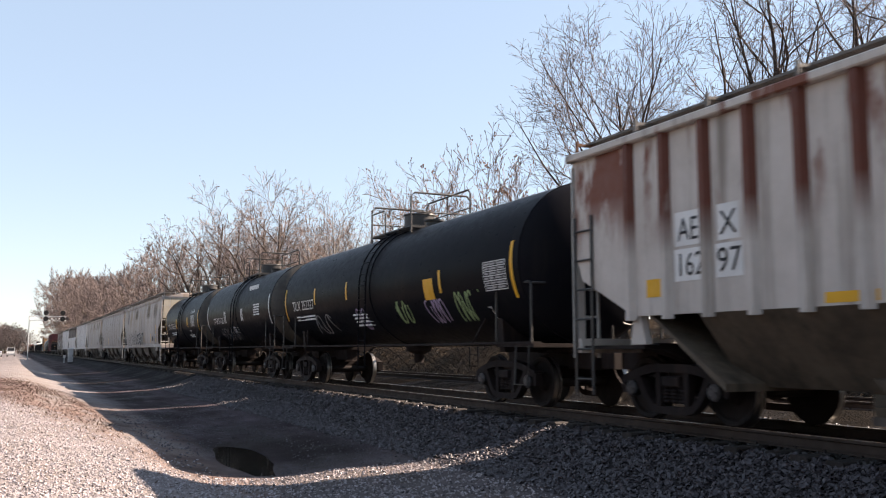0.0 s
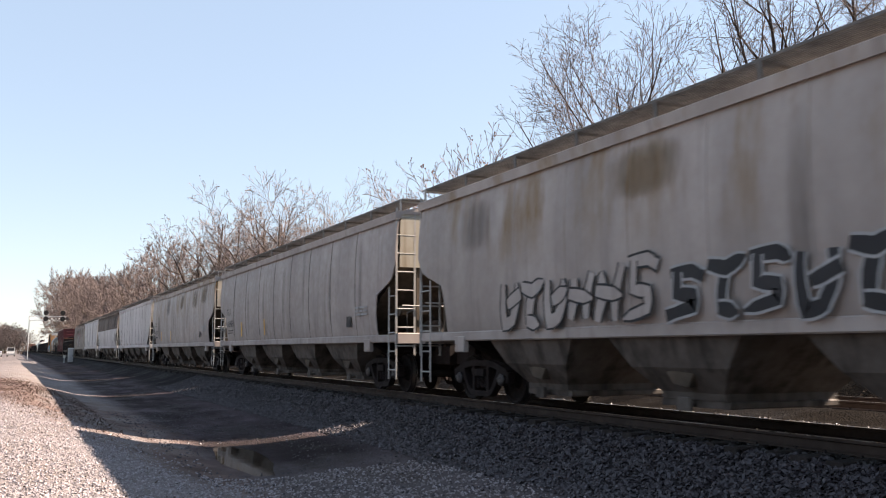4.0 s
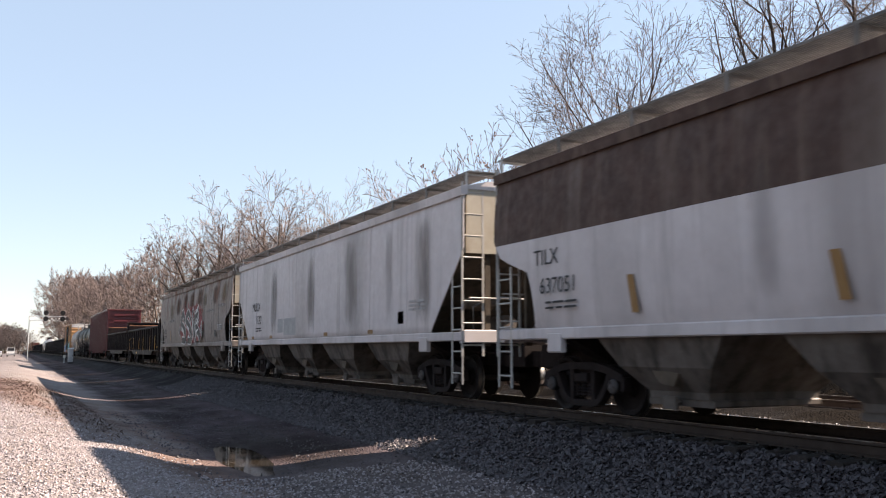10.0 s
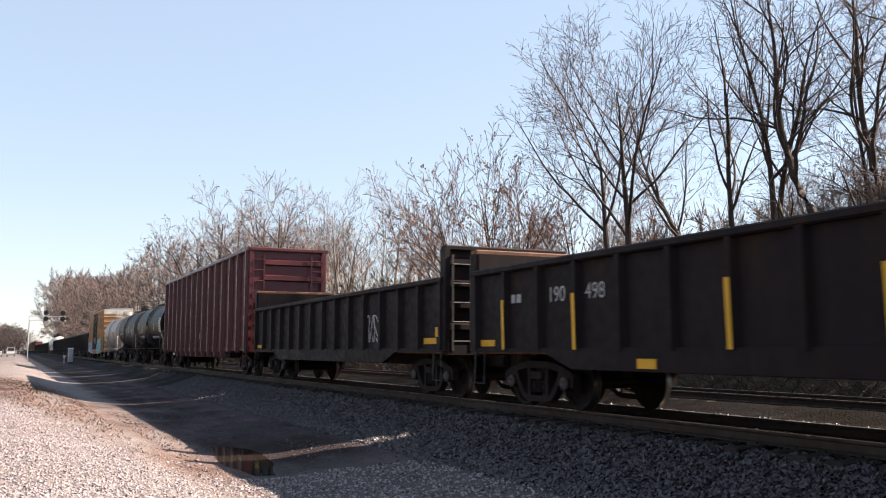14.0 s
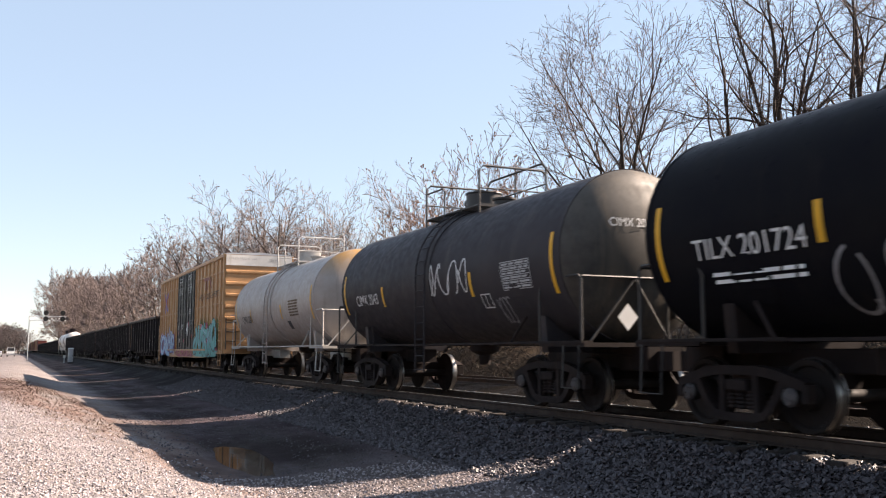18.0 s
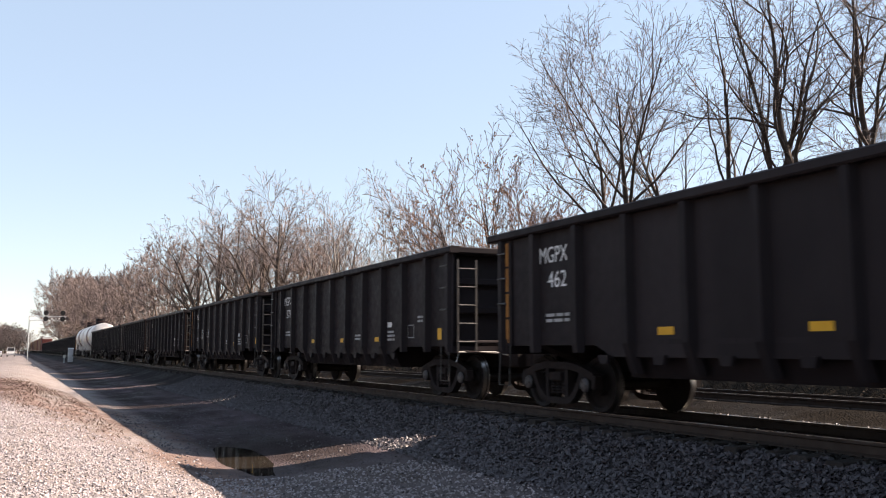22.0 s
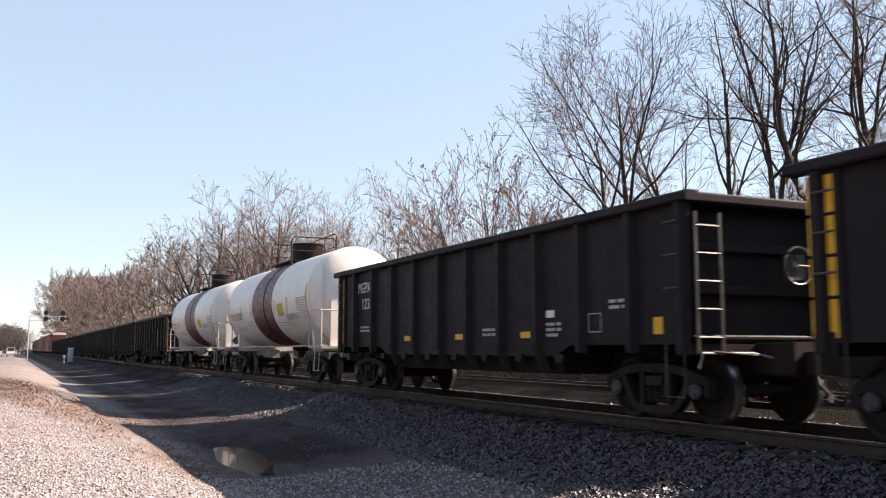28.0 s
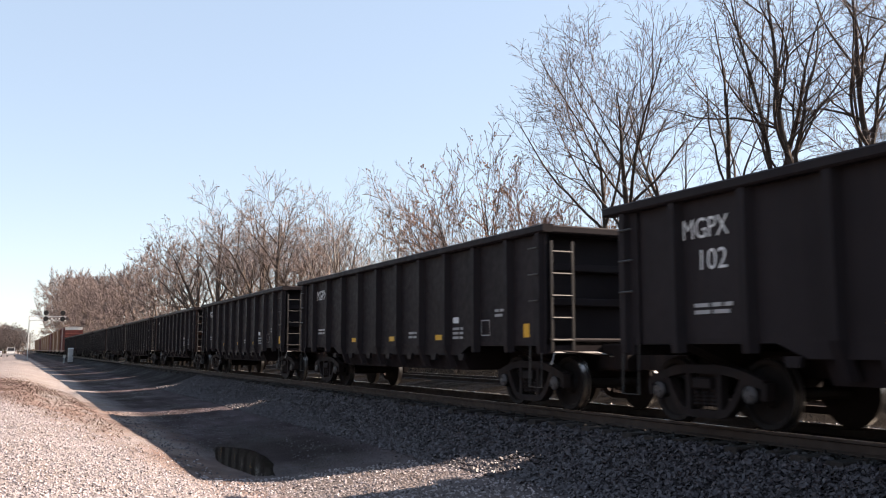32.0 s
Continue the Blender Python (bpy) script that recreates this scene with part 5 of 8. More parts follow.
    g = Build().pipe([(h - 0.4, -1.1, 1.3), (h - 0.4, -1.1, 1.9), (h - 0.55, -0.6, 2.1), (h - 0.75, -0.25, 1.8)], 0.025, 5).pipe([(h + 0.1, 0.35, 1.75), (h - 0.2, 0.3, 1.2), (h - 0.7, 0.2, 0.95)], 0.018, 5)
    part("air_pipe", g, "end_rod", car)
    n = 4
    pitch = (2 * h - 5.0) / n
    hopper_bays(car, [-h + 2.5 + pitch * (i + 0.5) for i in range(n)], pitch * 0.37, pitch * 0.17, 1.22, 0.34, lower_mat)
    running_boards(car, h + 0.12, roof_z, "rod")
    return car


def ribbed_hopper(label, L, body):
    """An older covered hopper with outside posts and rust runs."""
    car = start_car("covered_hopper_car", label, "covered hopper car", L, L / 2 - 2.3)
    h, zt, zb = body / 2, 4.02, 1.5
    for s in (-1, 1):
        b = Build().prism([(-h + 1.55, zb), (h - 1.55, zb), (h - 0.25, 2.1), (h, 2.7), (h, zt), (-h, zt), (-h, 2.7), (-h + 0.25, 2.1)], "y", min(s * 1.46, s * 1.5), max(s * 1.46, s * 1.5))
        part("side_sheet", b, "ribbed_hopper", car)
        x = -h + 1.52
        while x < h - 1.0:
            b = Build().prism([(x - 0.09, s * 1.5), (x - 0.045, s * 1.6), (x + 0.045, s * 1.6), (x + 0.09, s * 1.5)], "z", zb - 0.06, zt)
            part("side_post", b, "rust_post", car)
            x += 0.80
        part("top_chord", Build().box(-h, h, min(s * 1.48, s * 1.63), max(s * 1.48, s * 1.63), zt - 0.02, zt + 0.10, 0.02), "ribbed_hopper", car)
        # lower slope in the brown that carries underside shade
        part("lower_slope_sheet", Build().prism([(s * 1.5, zb), (s * 0.75, 0.55), (s * 0.7, 0.55), (s * 1.44, zb)], "x", -h + 2.9, h - 2.9), "shade_brown", car)
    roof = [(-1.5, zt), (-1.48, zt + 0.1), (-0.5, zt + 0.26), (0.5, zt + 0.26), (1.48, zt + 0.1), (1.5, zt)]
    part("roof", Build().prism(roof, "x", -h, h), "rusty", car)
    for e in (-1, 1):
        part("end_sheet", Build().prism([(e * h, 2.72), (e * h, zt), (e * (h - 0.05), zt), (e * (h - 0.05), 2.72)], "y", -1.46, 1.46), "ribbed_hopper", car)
        part("slope_sheet", Build().prism([(e * h, 2.72), (e * (h - 3.3), 0.6), (e * (h - 3.3), 0.5), (e * (h - 0.1), 2.66)], "y", -1.45, 1.45), "shade_brown", car)
        part("centre_sill", Build().box(min(e * (h - 4), e * (h + 0.15)), max(e * (h - 4), e * (h + 0.15)), -0.2, 0.2, 0.72, 1.05), "truck", car)
        part("end_sill", Build().box(e * (h - 0.1) - 0.1, e * (h - 0.1) + 0.1, -1.5, 1.5, 0.98, 1.2), "ribbed_hopper", car)
        part("end_platform", Build().box(min(e * (h - 1.7), e * h), max(e * (h - 1.7), e * h), -1.45, 1.45, 1.04, 1.09), "truck", car)
        for s in (-1, 1):
            ladder(car, e * (h - 0.05), s * 1.3, 0.9, zt - 0.1, 0.45, "y", "rod")
            ladder(car, e * (h - 0.32), s * 1.53, 0.35, 3.1, 0.45, "x", "dark_rod", rungs=6)
            part("corner_post", Build().box(e * (h - 0.05) - 0.05, e * (h - 0.05) + 0.05, s * 1.42 - 0.06, s * 1.42 + 0.06, 1.0, 2.8), "ribbed_hopper", car)
            part("gusset", Build().prism([(e * (h - 1.4), 1.1), (e * (h - 1.75), 1.1), (e * (h - 1.6), 1.6), (e * (h - 1.5), 1.6)], "y", s * 1.4 - 0.06, s * 1.4 + 0.06), "ribbed_hopper", car)
        part("bolster_web", Build().prism([(-1.4, 1.04), (1.4, 1.04), (0.6, 0.8), (-0.6, 0.8)], "x", e * (L / 2 - 2.3) - 0.16, e * (L / 2 - 2.3) + 0.16), "truck", car)
    hopper_bays(car, (-2.1, 0, 2.1), 1.05, 0.5, 0.75, 0.30, "shade_brown", 0.78)
    running_boards(car, h + 0.1, zt + 0.02, "rusty", 0.7, 1.2, 0.33)
    return car


# ---- tank cars ----
def tank_car(label, L, shell, r, mat, tc=None, head=None, zc=2.62, band=None, dome="dark_rod", rail="dark_rod", walk_mat="truck", big_dome=False,
             stripes=(), stripe_ink="yellow", arcs=True, side_ladder=False, head_guard=False, top_rail=None, ladder_down=True):
    car = start_car("tank_car", label, "tank car", L, tc or L / 2 - 2.15)
    h = shell / 2
    n = 48
    spans = [(-h, h, mat)] if not band else [(-h, band[0], mat), (band[0], band[1], "maroon"), (band[1], h, mat)]
    for x0, x1, mt in spans:
        k = max(2, int((x1 - x0) / 1.2))
        b = Build()
        b.loft([[(x, r * math.cos(math.tau * i / n), zc + r * math.sin(math.tau * i / n)) for i in range(n)] for x in (x0 + (x1 - x0) * j / k for j in range(k + 1))], caps=False)
        part("tank_shell" if mt == mat else "painted_band", b, mt, car, smooth=True)
    for e in (-1, 1):
        b = Build()
        b.loft([[(e * (h + 0.52 * math.sin(a)), r * math.cos(a) * math.cos(math.tau * i / n), zc + r * math.cos(a) * math.sin(math.tau * i / n)) for i in range(n)]
                for a in (radians(d) for d in (0, 12, 25, 38, 50, 62, 74, 84, 89))])
        part("tank_head", b, head or mat, car, smooth=True)
        b = Build().lathe([(e * h - 0.03, r), (e * h - 0.03, r + 0.008), (e * h + 0.03, r + 0.008), (e * h + 0.03, r)], n, (0, 0, zc))
        part("girth_seam", b, mat, car, smooth=True)
        # saddle, stub sill, end platform, railing
        tcx = e * (tc or L / 2 - 2.15)
        saddle = [(-1.12, 0.98), (1.12, 0.98), (1.18, 1.62)] + [((r + 0.01) * math.sin(radians(a)), zc - (r + 0.01) * math.cos(radians(a))) for a in (44, 33, 22, 11, 0, -11, -22, -33, -44)] + [(-1.18, 1.62)]
        part("saddle", Build().prism(saddle, "x", tcx - 0.10, tcx + 0.10), mat if mat != "black_tank" else "truck", car)
        part("stub_sill", Build().box(min(tcx - e * 1.4, e * (L / 2 - 0.55)), max(tcx - e * 1.4, e * (L / 2 - 0.55)), -0.2, 0.2, 0.72, 1.04, 0.02), walk_mat, car)
        xe = e * (L / 2 - 0.55)
        part("end_platform", Build().box(min(xe, xe - e * 1.3), max(xe, xe - e * 1.3), -1.42, 1.42, 1.08, 1.13), walk_mat, car)
        part("end_sill", Build().box(xe - 0.05, xe + 0.05, -1.42, 1.42, 1.07, 1.14), walk_mat, car)
        for s in (-1, 1):
            g = Build()
            x_in = xe - e * 1.25
            g.pipe([(xe - e * 0.05, s * 1.4, 1.1), (xe - e * 0.05, s * 1.4, 2.15), (xe - e * 0.12, s * 1.4, 2.22), (x_in, s * 1.4, 2.22), (x_in - e * 0.1, s * 1.38, 2.0), (x_in - e * 0.1, s * 1.38, 1.1)], 0.022, 6)
            part("end_railing", g, rail, car)
            part("end_step", Build().pipe([(xe - e * 0.1, s * 1.42, 1.1), (xe - e * 0.1, s * 1.46, 0.42), (xe - e * 0.55, s * 1.46, 0.42), (xe - e * 0.55, s * 1.42, 1.1)], 0.02, 5), rail, car)
            part("side_walkway", Build().box(min(tcx - e * 1.2, xe), max(tcx - e * 1.2, xe), min(s * 1.22, s * 1.44), max(s * 1.22, s * 1.44), 1.13, 1.17), walk_mat, car)
            part("walkway_strut", Build().pipe([(tcx - e * 0.9, s * 1.3, 1.15), (tcx - e * 0.5, s * 1.2, 1.62)], 0.03, 5), walk_mat, car)
        g = Build().pipe([(xe - e * 0.05, -1.38, 2.2), (xe - e * 0.05, 0.2, 2.2), (xe - e * 0.05, 0.3, 2.1), (xe - e * 0.05, 0.3, 1.1)], 0.022, 6)
        if side_ladder:
            g.pipe([(xe - e * 0.05, -0.35, 2.18), (xe - e * 0.05, -1.25, 1.14)], 0.02, 5).pipe([(xe - e * 0.05, -0.35, 2.18), (xe - e * 0.05, 0.3, 1.2)], 0.02, 5)
        part("end_brace", g, rail, car)
        for s in (-1, 1):
            b = Build()
            xs = tcx - e * 0.55
            ring = []
            for q in range(5):
                a = radians(-52 + 9 * q)
                w = (0.10, 0.26, 0.34, 0.28, 0.12)[q]
                ring.append(((xs - w, s * (r + 0.014) * math.cos(a), zc + (r + 0.014) * math.sin(a)), (xs + w, s * (r + 0.014) * math.cos(a), zc + (r + 0.014) * math.sin(a))))
            b.add([p for pair in ring for p in pair], [(2 * q, 2 * q + 1, 2 * q + 3, 2 * q + 2) for q in range(4)])
            part("reinforcing_pad", b, mat, car)
        if head_guard:
            if e < 0:
                gp = [(-0.7, 1.15), (0.7, 1.15), (1.12, 1.75), (1.18, 2.3), (0.95, 2.72), (-0.95, 2.72), (-1.18, 2.3), (-1.12, 1.75)]
                part("head_shield", Build().prism(gp, "x", e * (h + 0.55) - 0.02, e * (h + 0.55) + 0.02), "cream_tank", car)
            else:
                part("brake_panel", Build().box(xe - 0.62, xe - 0.56, -0.95, 0.25, 1.13, 2.5, 0.01), "white_tank", car)
                part("placard", Build().prism([(-0.5, 1.25), (-0.3, 1.45), (-0.5, 1.65), (-0.7, 1.45)], "x", xe - 0.56, xe - 0.55), "black_ink", car)
        if arcs:
            x = e * (h - 0.22)
            b = Build()
            pts = []
            for a in range(-26, 15, 4):
                pts += [(x - 0.05, -(r + 0.01) * math.cos(radians(a)), zc + (r + 0.01) * math.sin(radians(a))), (x + 0.05, -(r + 0.01) * math.cos(radians(a)), zc + (r + 0.01) * math.sin(radians(a)))]
            b.add(pts, [(2 * i, 2 * i + 1, 2 * i + 3, 2 * i + 2) for i in range(len(pts) // 2 - 1)])
            part("end_stripe", b, stripe_ink, car)
    for s in (-1, 1):
        part("long_walkway", Build().box(-L / 2 + 3.0, L / 2 - 3.0, min(s * 1.36, s * 1.42), max(s * 1.36, s * 1.42), 1.12, 1.16), walk_mat, car)
    # insulation band at mid length, bottom outlet
    part("centre_band", Build().lathe([(-0.30, r), (-0.30, r + 0.02), (0.30, r + 0.02), (0.30, r)], n, (0, 0, zc)), "maroon" if band else mat, car, smooth=True)
    part("bottom_outlet", Build().lathe([(zc - r + 0.05, 0.35), (zc - r - 0.12, 0.32), (zc - r - 0.2, 0.14), (zc - r - 0.42, 0.12)], 14, axis="z"), "truck", car, smooth=True)
    # top platform, valve housing, rails
    top = zc + r
    b = Build()
    for k in range(9):
        for s in (-1, 1):
            y = s * (0.36 + 0.05 * k)
            b.box(-1.35, 1.35, y - 0.012, y + 0.012, top - 0.05, top - 0.02)
    for x in (-1.35, -0.45, 0.45, 1.35):
        b.box(x - 0.02, x + 0.02, -0.80, 0.80, top - 0.09, top - 0.045)
    tagged(part("top_platform", b, dome, car), kind="stuff")
    R, H = (0.56, 0.62) if big_dome else (0.40, 0.44)
    dx = 0.55 if big_dome else 0.0
    part("valve_housing", Build().lathe([(top - 0.06, R), (top + H * 0.9, R), (top + H * 0.93, R + 0.03), (top + H, R + 0.02), (top + H + 0.02, 0.0)], 22, (dx, 0, 0), "z"), dome, car, smooth=True)
    if not big_dome:
        part("manway", Build().lathe([(top - 0.06, 0.22), (top + 0.12, 0.22), (top + 0.14, 0.26), (top + 0.18, 0.26), (top + 0.20, 0)], 16, (0.95, 0, 0), "z"), dome, car, smooth=True)
    part("safety_valve", Build().lathe([(top - 0.06, 0.09), (top + 0.3, 0.09), (top + 0.32, 0.13), (top + 0.42, 0.1)], 10, (-0.95, 0.1, 0), "z"), dome, car, smooth=True)
    for s in (-1, 1):
        g = Build()
        y = s * 0.82
        if s > 0:              # tall guard along the far edge
            zt = top + 0.98
            g.pipe([(-1.35, y, top - 0.15), (-1.35, y, zt - 0.12), (-1.22, y, zt), (1.22, y, zt), (1.35, y, zt - 0.12), (1.35, y, top - 0.15)], 0.026, 6)
            g.pipe([(-1.35, y, top + 0.5), (1.35, y, top + 0.5)], 0.018, 5)
            g.pipe([(0.0, y, top - 0.1), (0.0, y, zt)], 0.018, 5)
        else:                  # hoops across both ends, open towards the ladder
            for x in (-1.35, 1.35):
                zt = top + 0.78
                g.pipe([(x, y, top - 0.22), (x, y, zt - 0.1), (x, y + 0.1, zt), (x, -y - 0.1, zt), (x, -y, zt - 0.1)], 0.026, 6)
                g.pipe([(x, y, top + 0.3), (x, -y, top + 0.3)], 0.018, 5)
                if x < 0:
                    part("top_railing", g, top_rail or rail, car)
                    g = Build()
            part("top_railing", g, top_rail or rail, car)
            g = Build().pipe([(-1.35, y, top + 0.56), (-0.45, y, top + 0.56), (-0.36, y, top + 0.48), (-0.36, y, top - 0.15)], 0.022, 5)
        part("top_railing", g, top_rail or rail, car)
        if not ladder_down:
            continue
        # ladder down the side
        g = Build()
        for x in (-0.24, 0.24):
            g.pipe([(x - 0.0, s * (r + 0.09) * math.sin(radians(a)), zc + (r + 0.09) * math.cos(radians(a))) for a in range(28, 100, 9)] + [(x, s * (r + 0.09), 0.55)], 0.022, 5)
        for a in range(34, 92, 11):
            p = (s * (r + 0.09) * math.sin(radians(a)), zc + (r + 0.09) * math.cos(radians(a)))
            g.pipe([(-0.24, *p), (0.24, *p)], 0.014, 4)
        for z in (2.3, 1.95, 1.6, 1.25, 0.9, 0.6):
            g.pipe([(-0.24, s * (r + 0.09), z), (0.24, s * (r + 0.09), z)], 0.014, 4)
        part("side_ladder", g, mat, car)
    brake_wheel(car, L / 2 - 0.62, 0.7, 1.75)
    for x, z in stripes:
        plate(x - 0.055, x + 0.055, z - 0.24, z + 0.24, car, 0, stripe_ink, (zc, r), "reflector_strip")
    return car


# ---- open cars ----
def hat_post(b, x, s, y, z0, z1, w=0.11, d=0.11, z_low=None, y_low=None):
    b.prism([(x - w, s * y), (x - w * 0.55, s * (y + d)), (x + w * 0.55, s * (y + d)), (x + w, s * y)], "z", z0, z1)
    if z_low is not None:
        ring = lambda yy, dd, z: [(x - w, s * yy, z), (x - w * 0.55, s * (yy + dd), z), (x + w * 0.55, s * (yy + dd), z), (x + w, s * yy, z)]
        b.loft([ring(y, d, z0), ring(y_low, d * 0.9, z_low)])


def coal_gondola(label, L, body, mat="black_steel", yellow_end="", rust_end=False, amber=False):
    """A high-sided black gondola with outside posts and a tub floor between the trucks."""
    car = start_car("gondola_car", label, "gondola car", L, L / 2 - 2.25)
    h, zt, zb, y = body / 2, 3.02, 1.12, 1.43
    xs = [-h + 0.14] + [1.31 * (i - 4.5) for i in range(10)] + [h - 0.14]
    for s in (-1, 1):
        b = Build().prism([(-h, zb), (-h + 2.9, zb), (-h + 3.4, 0.92), (h - 3.4, 0.92), (h - 2.9, zb), (h, zb), (h, zt), (-h, zt)], "y", min(s * (y - 0.03), s * y), max(s * (y - 0.03), s * y))
        part("side_sheet", b, mat, car)
        part("top_chord", Build().box(-h - 0.26, h + 0.12, min(s * (y - 0.06), s * (y + 0.16)), max(s * (y - 0.06), s * (y + 0.16)), zt - 0.02, zt + 0.12, 0.025), mat, car)
        for x in xs:
            b = Build()
            inner = abs(x) < h - 2.9
            hat_post(b, x, s, y, 1.12, zt, 0.11, 0.125, 0.68 if inner else 0.98, y - 0.14 if inner else y)
            part("side_post", b, mat, car)
        # small gussets between the posts
        for xa, xb in zip(xs, xs[1:]):
            if abs((xa + xb) / 2) < h - 3.0:
                xm = (xa + xb) / 2
                part("floor_bracket", Build().prism([(xm - 0.13, 0.95), (xm + 0.13, 0.95), (xm + 0.09, 0.82), (xm - 0.09, 0.82)], "y", min(s * (y - 0.02), s * (y + 0.05)), max(s * (y - 0.02), s * (y + 0.05))), mat, car)
    # tub: floor and inner slopes, open on top
    part("floor", Build().box(-h, h, -y, y, zb - 0.02, zb + 0.05), mat, car)
    part("tub", Build().prism([(-y + 0.06, zb), (-1.15, 0.62), (1.15, 0.62), (y - 0.06, zb)], "x", -h + 3.5, h - 3.5), mat, car)
    part("centre_sill", Build().box(-L / 2 + 0.6, L / 2 - 0.6, -0.2, 0.2, 0.66, 1.0), "truck", car)
    for e in (-1, 1):
        xin = h - 0.42
        part("end_sheet", Build().box(min(e * xin, e * (xin - 0.04)), max(e * xin, e * (xin - 0.04)), -y, y, zb, zt), "black_steel", car)
        part("end_chord", Build().box(min(e * (xin - 0.06), e * (h + 0.04)), max(e * (xin - 0.06), e * (h + 0.04)), -y, y, zt - 0.02, zt + 0.12, 0.025), mat, car)
        for z in (2.45, 1.85):
            part("end_stiffener", Build().box(min(e * xin, e * (xin + 0.16)), max(e * xin, e * (xin + 0.16)), -y, y, z - 0.07, z + 0.07, 0.02), "dark_rust" if rust_end else mat, car)
        part("end_sill", Build().box(min(e * (h - 0.3), e * h), max(e * (h - 0.3), e * h), -y - 0.05, y + 0.05, 0.95, 1.22, 0.02), "dark_rust" if rust_end else mat, car)
        for s in (-1, 1):
            part("corner_post", Build().box(min(e * (h - 0.42), e * h), max(e * (h - 0.42), e * h), s * y - 0.04, s * y + 0.04, 1.1, zt), "amber_post" if amber and e > 0 else "dark_rust" if rust_end else mat, car)
            ladder(car, e * (h + 0.02), s * 1.15, 1.0, zt - 0.15, 0.42, "y", "end_rod" if amber else "dark_rod", rungs=5)
            for zg in (2.75, 2.3, 1.85):
                part("grab_iron", Build().pipe([(e * (h - 0.1), s * (y + 0.14), zg), (e * (h - 0.4), s * (y + 0.14), zg)], 0.016, 5), "dark_rod", car)
            part("sill_step", Build().pipe([(e * (h - 0.08), s * (y + 0.08), 1.1), (e * (h - 0.08), s * (y + 0.1), 0.4), (e * (h - 0.45), s * (y + 0.1), 0.4), (e * (h - 0.45), s * (y + 0.08), 1.1)], 0.018, 5), "dark_rod", car)
        part("bolster_web", Build().prism([(-1.4, 1.1), (1.4, 1.1), (0.6, 0.8), (-0.6, 0.8)], "x", e * (L / 2 - 2.25) - 0.18, e * (L / 2 - 2.25) + 0.18), "truck", car)
    brake_wheel(car, h + 0.06, 0.45, 2.2)
    part("uncoupling_lever", Build().pipe([(h + 0.12, -1.45, 0.78), (h + 0.15, -1.4, 0.98), (h + 0.2, -0.6, 0.98), (h + 0.35, -0.1, 0.86)], 0.016, 5), "rod", car)
    if yellow_end:
        for k in range(4):
            z = 1.15 + 0.46 * k
            plate(-h - 0.02, -h + 0.34, z, z + 0.42, car, -y - 0.046, yellow_end, name="yellow_panel")
    ys = -y - 0.006
    for x in (-2.5, 0.17, 2.8):
        plate(x - 0.17, x + 0.17, 1.23, 1.34, car, ys, "yellow", name="reflector_strip")
    plate(6.34, 6.54, 1.24, 1.48, car, ys, "yellow", name="reflector_strip")
    return car


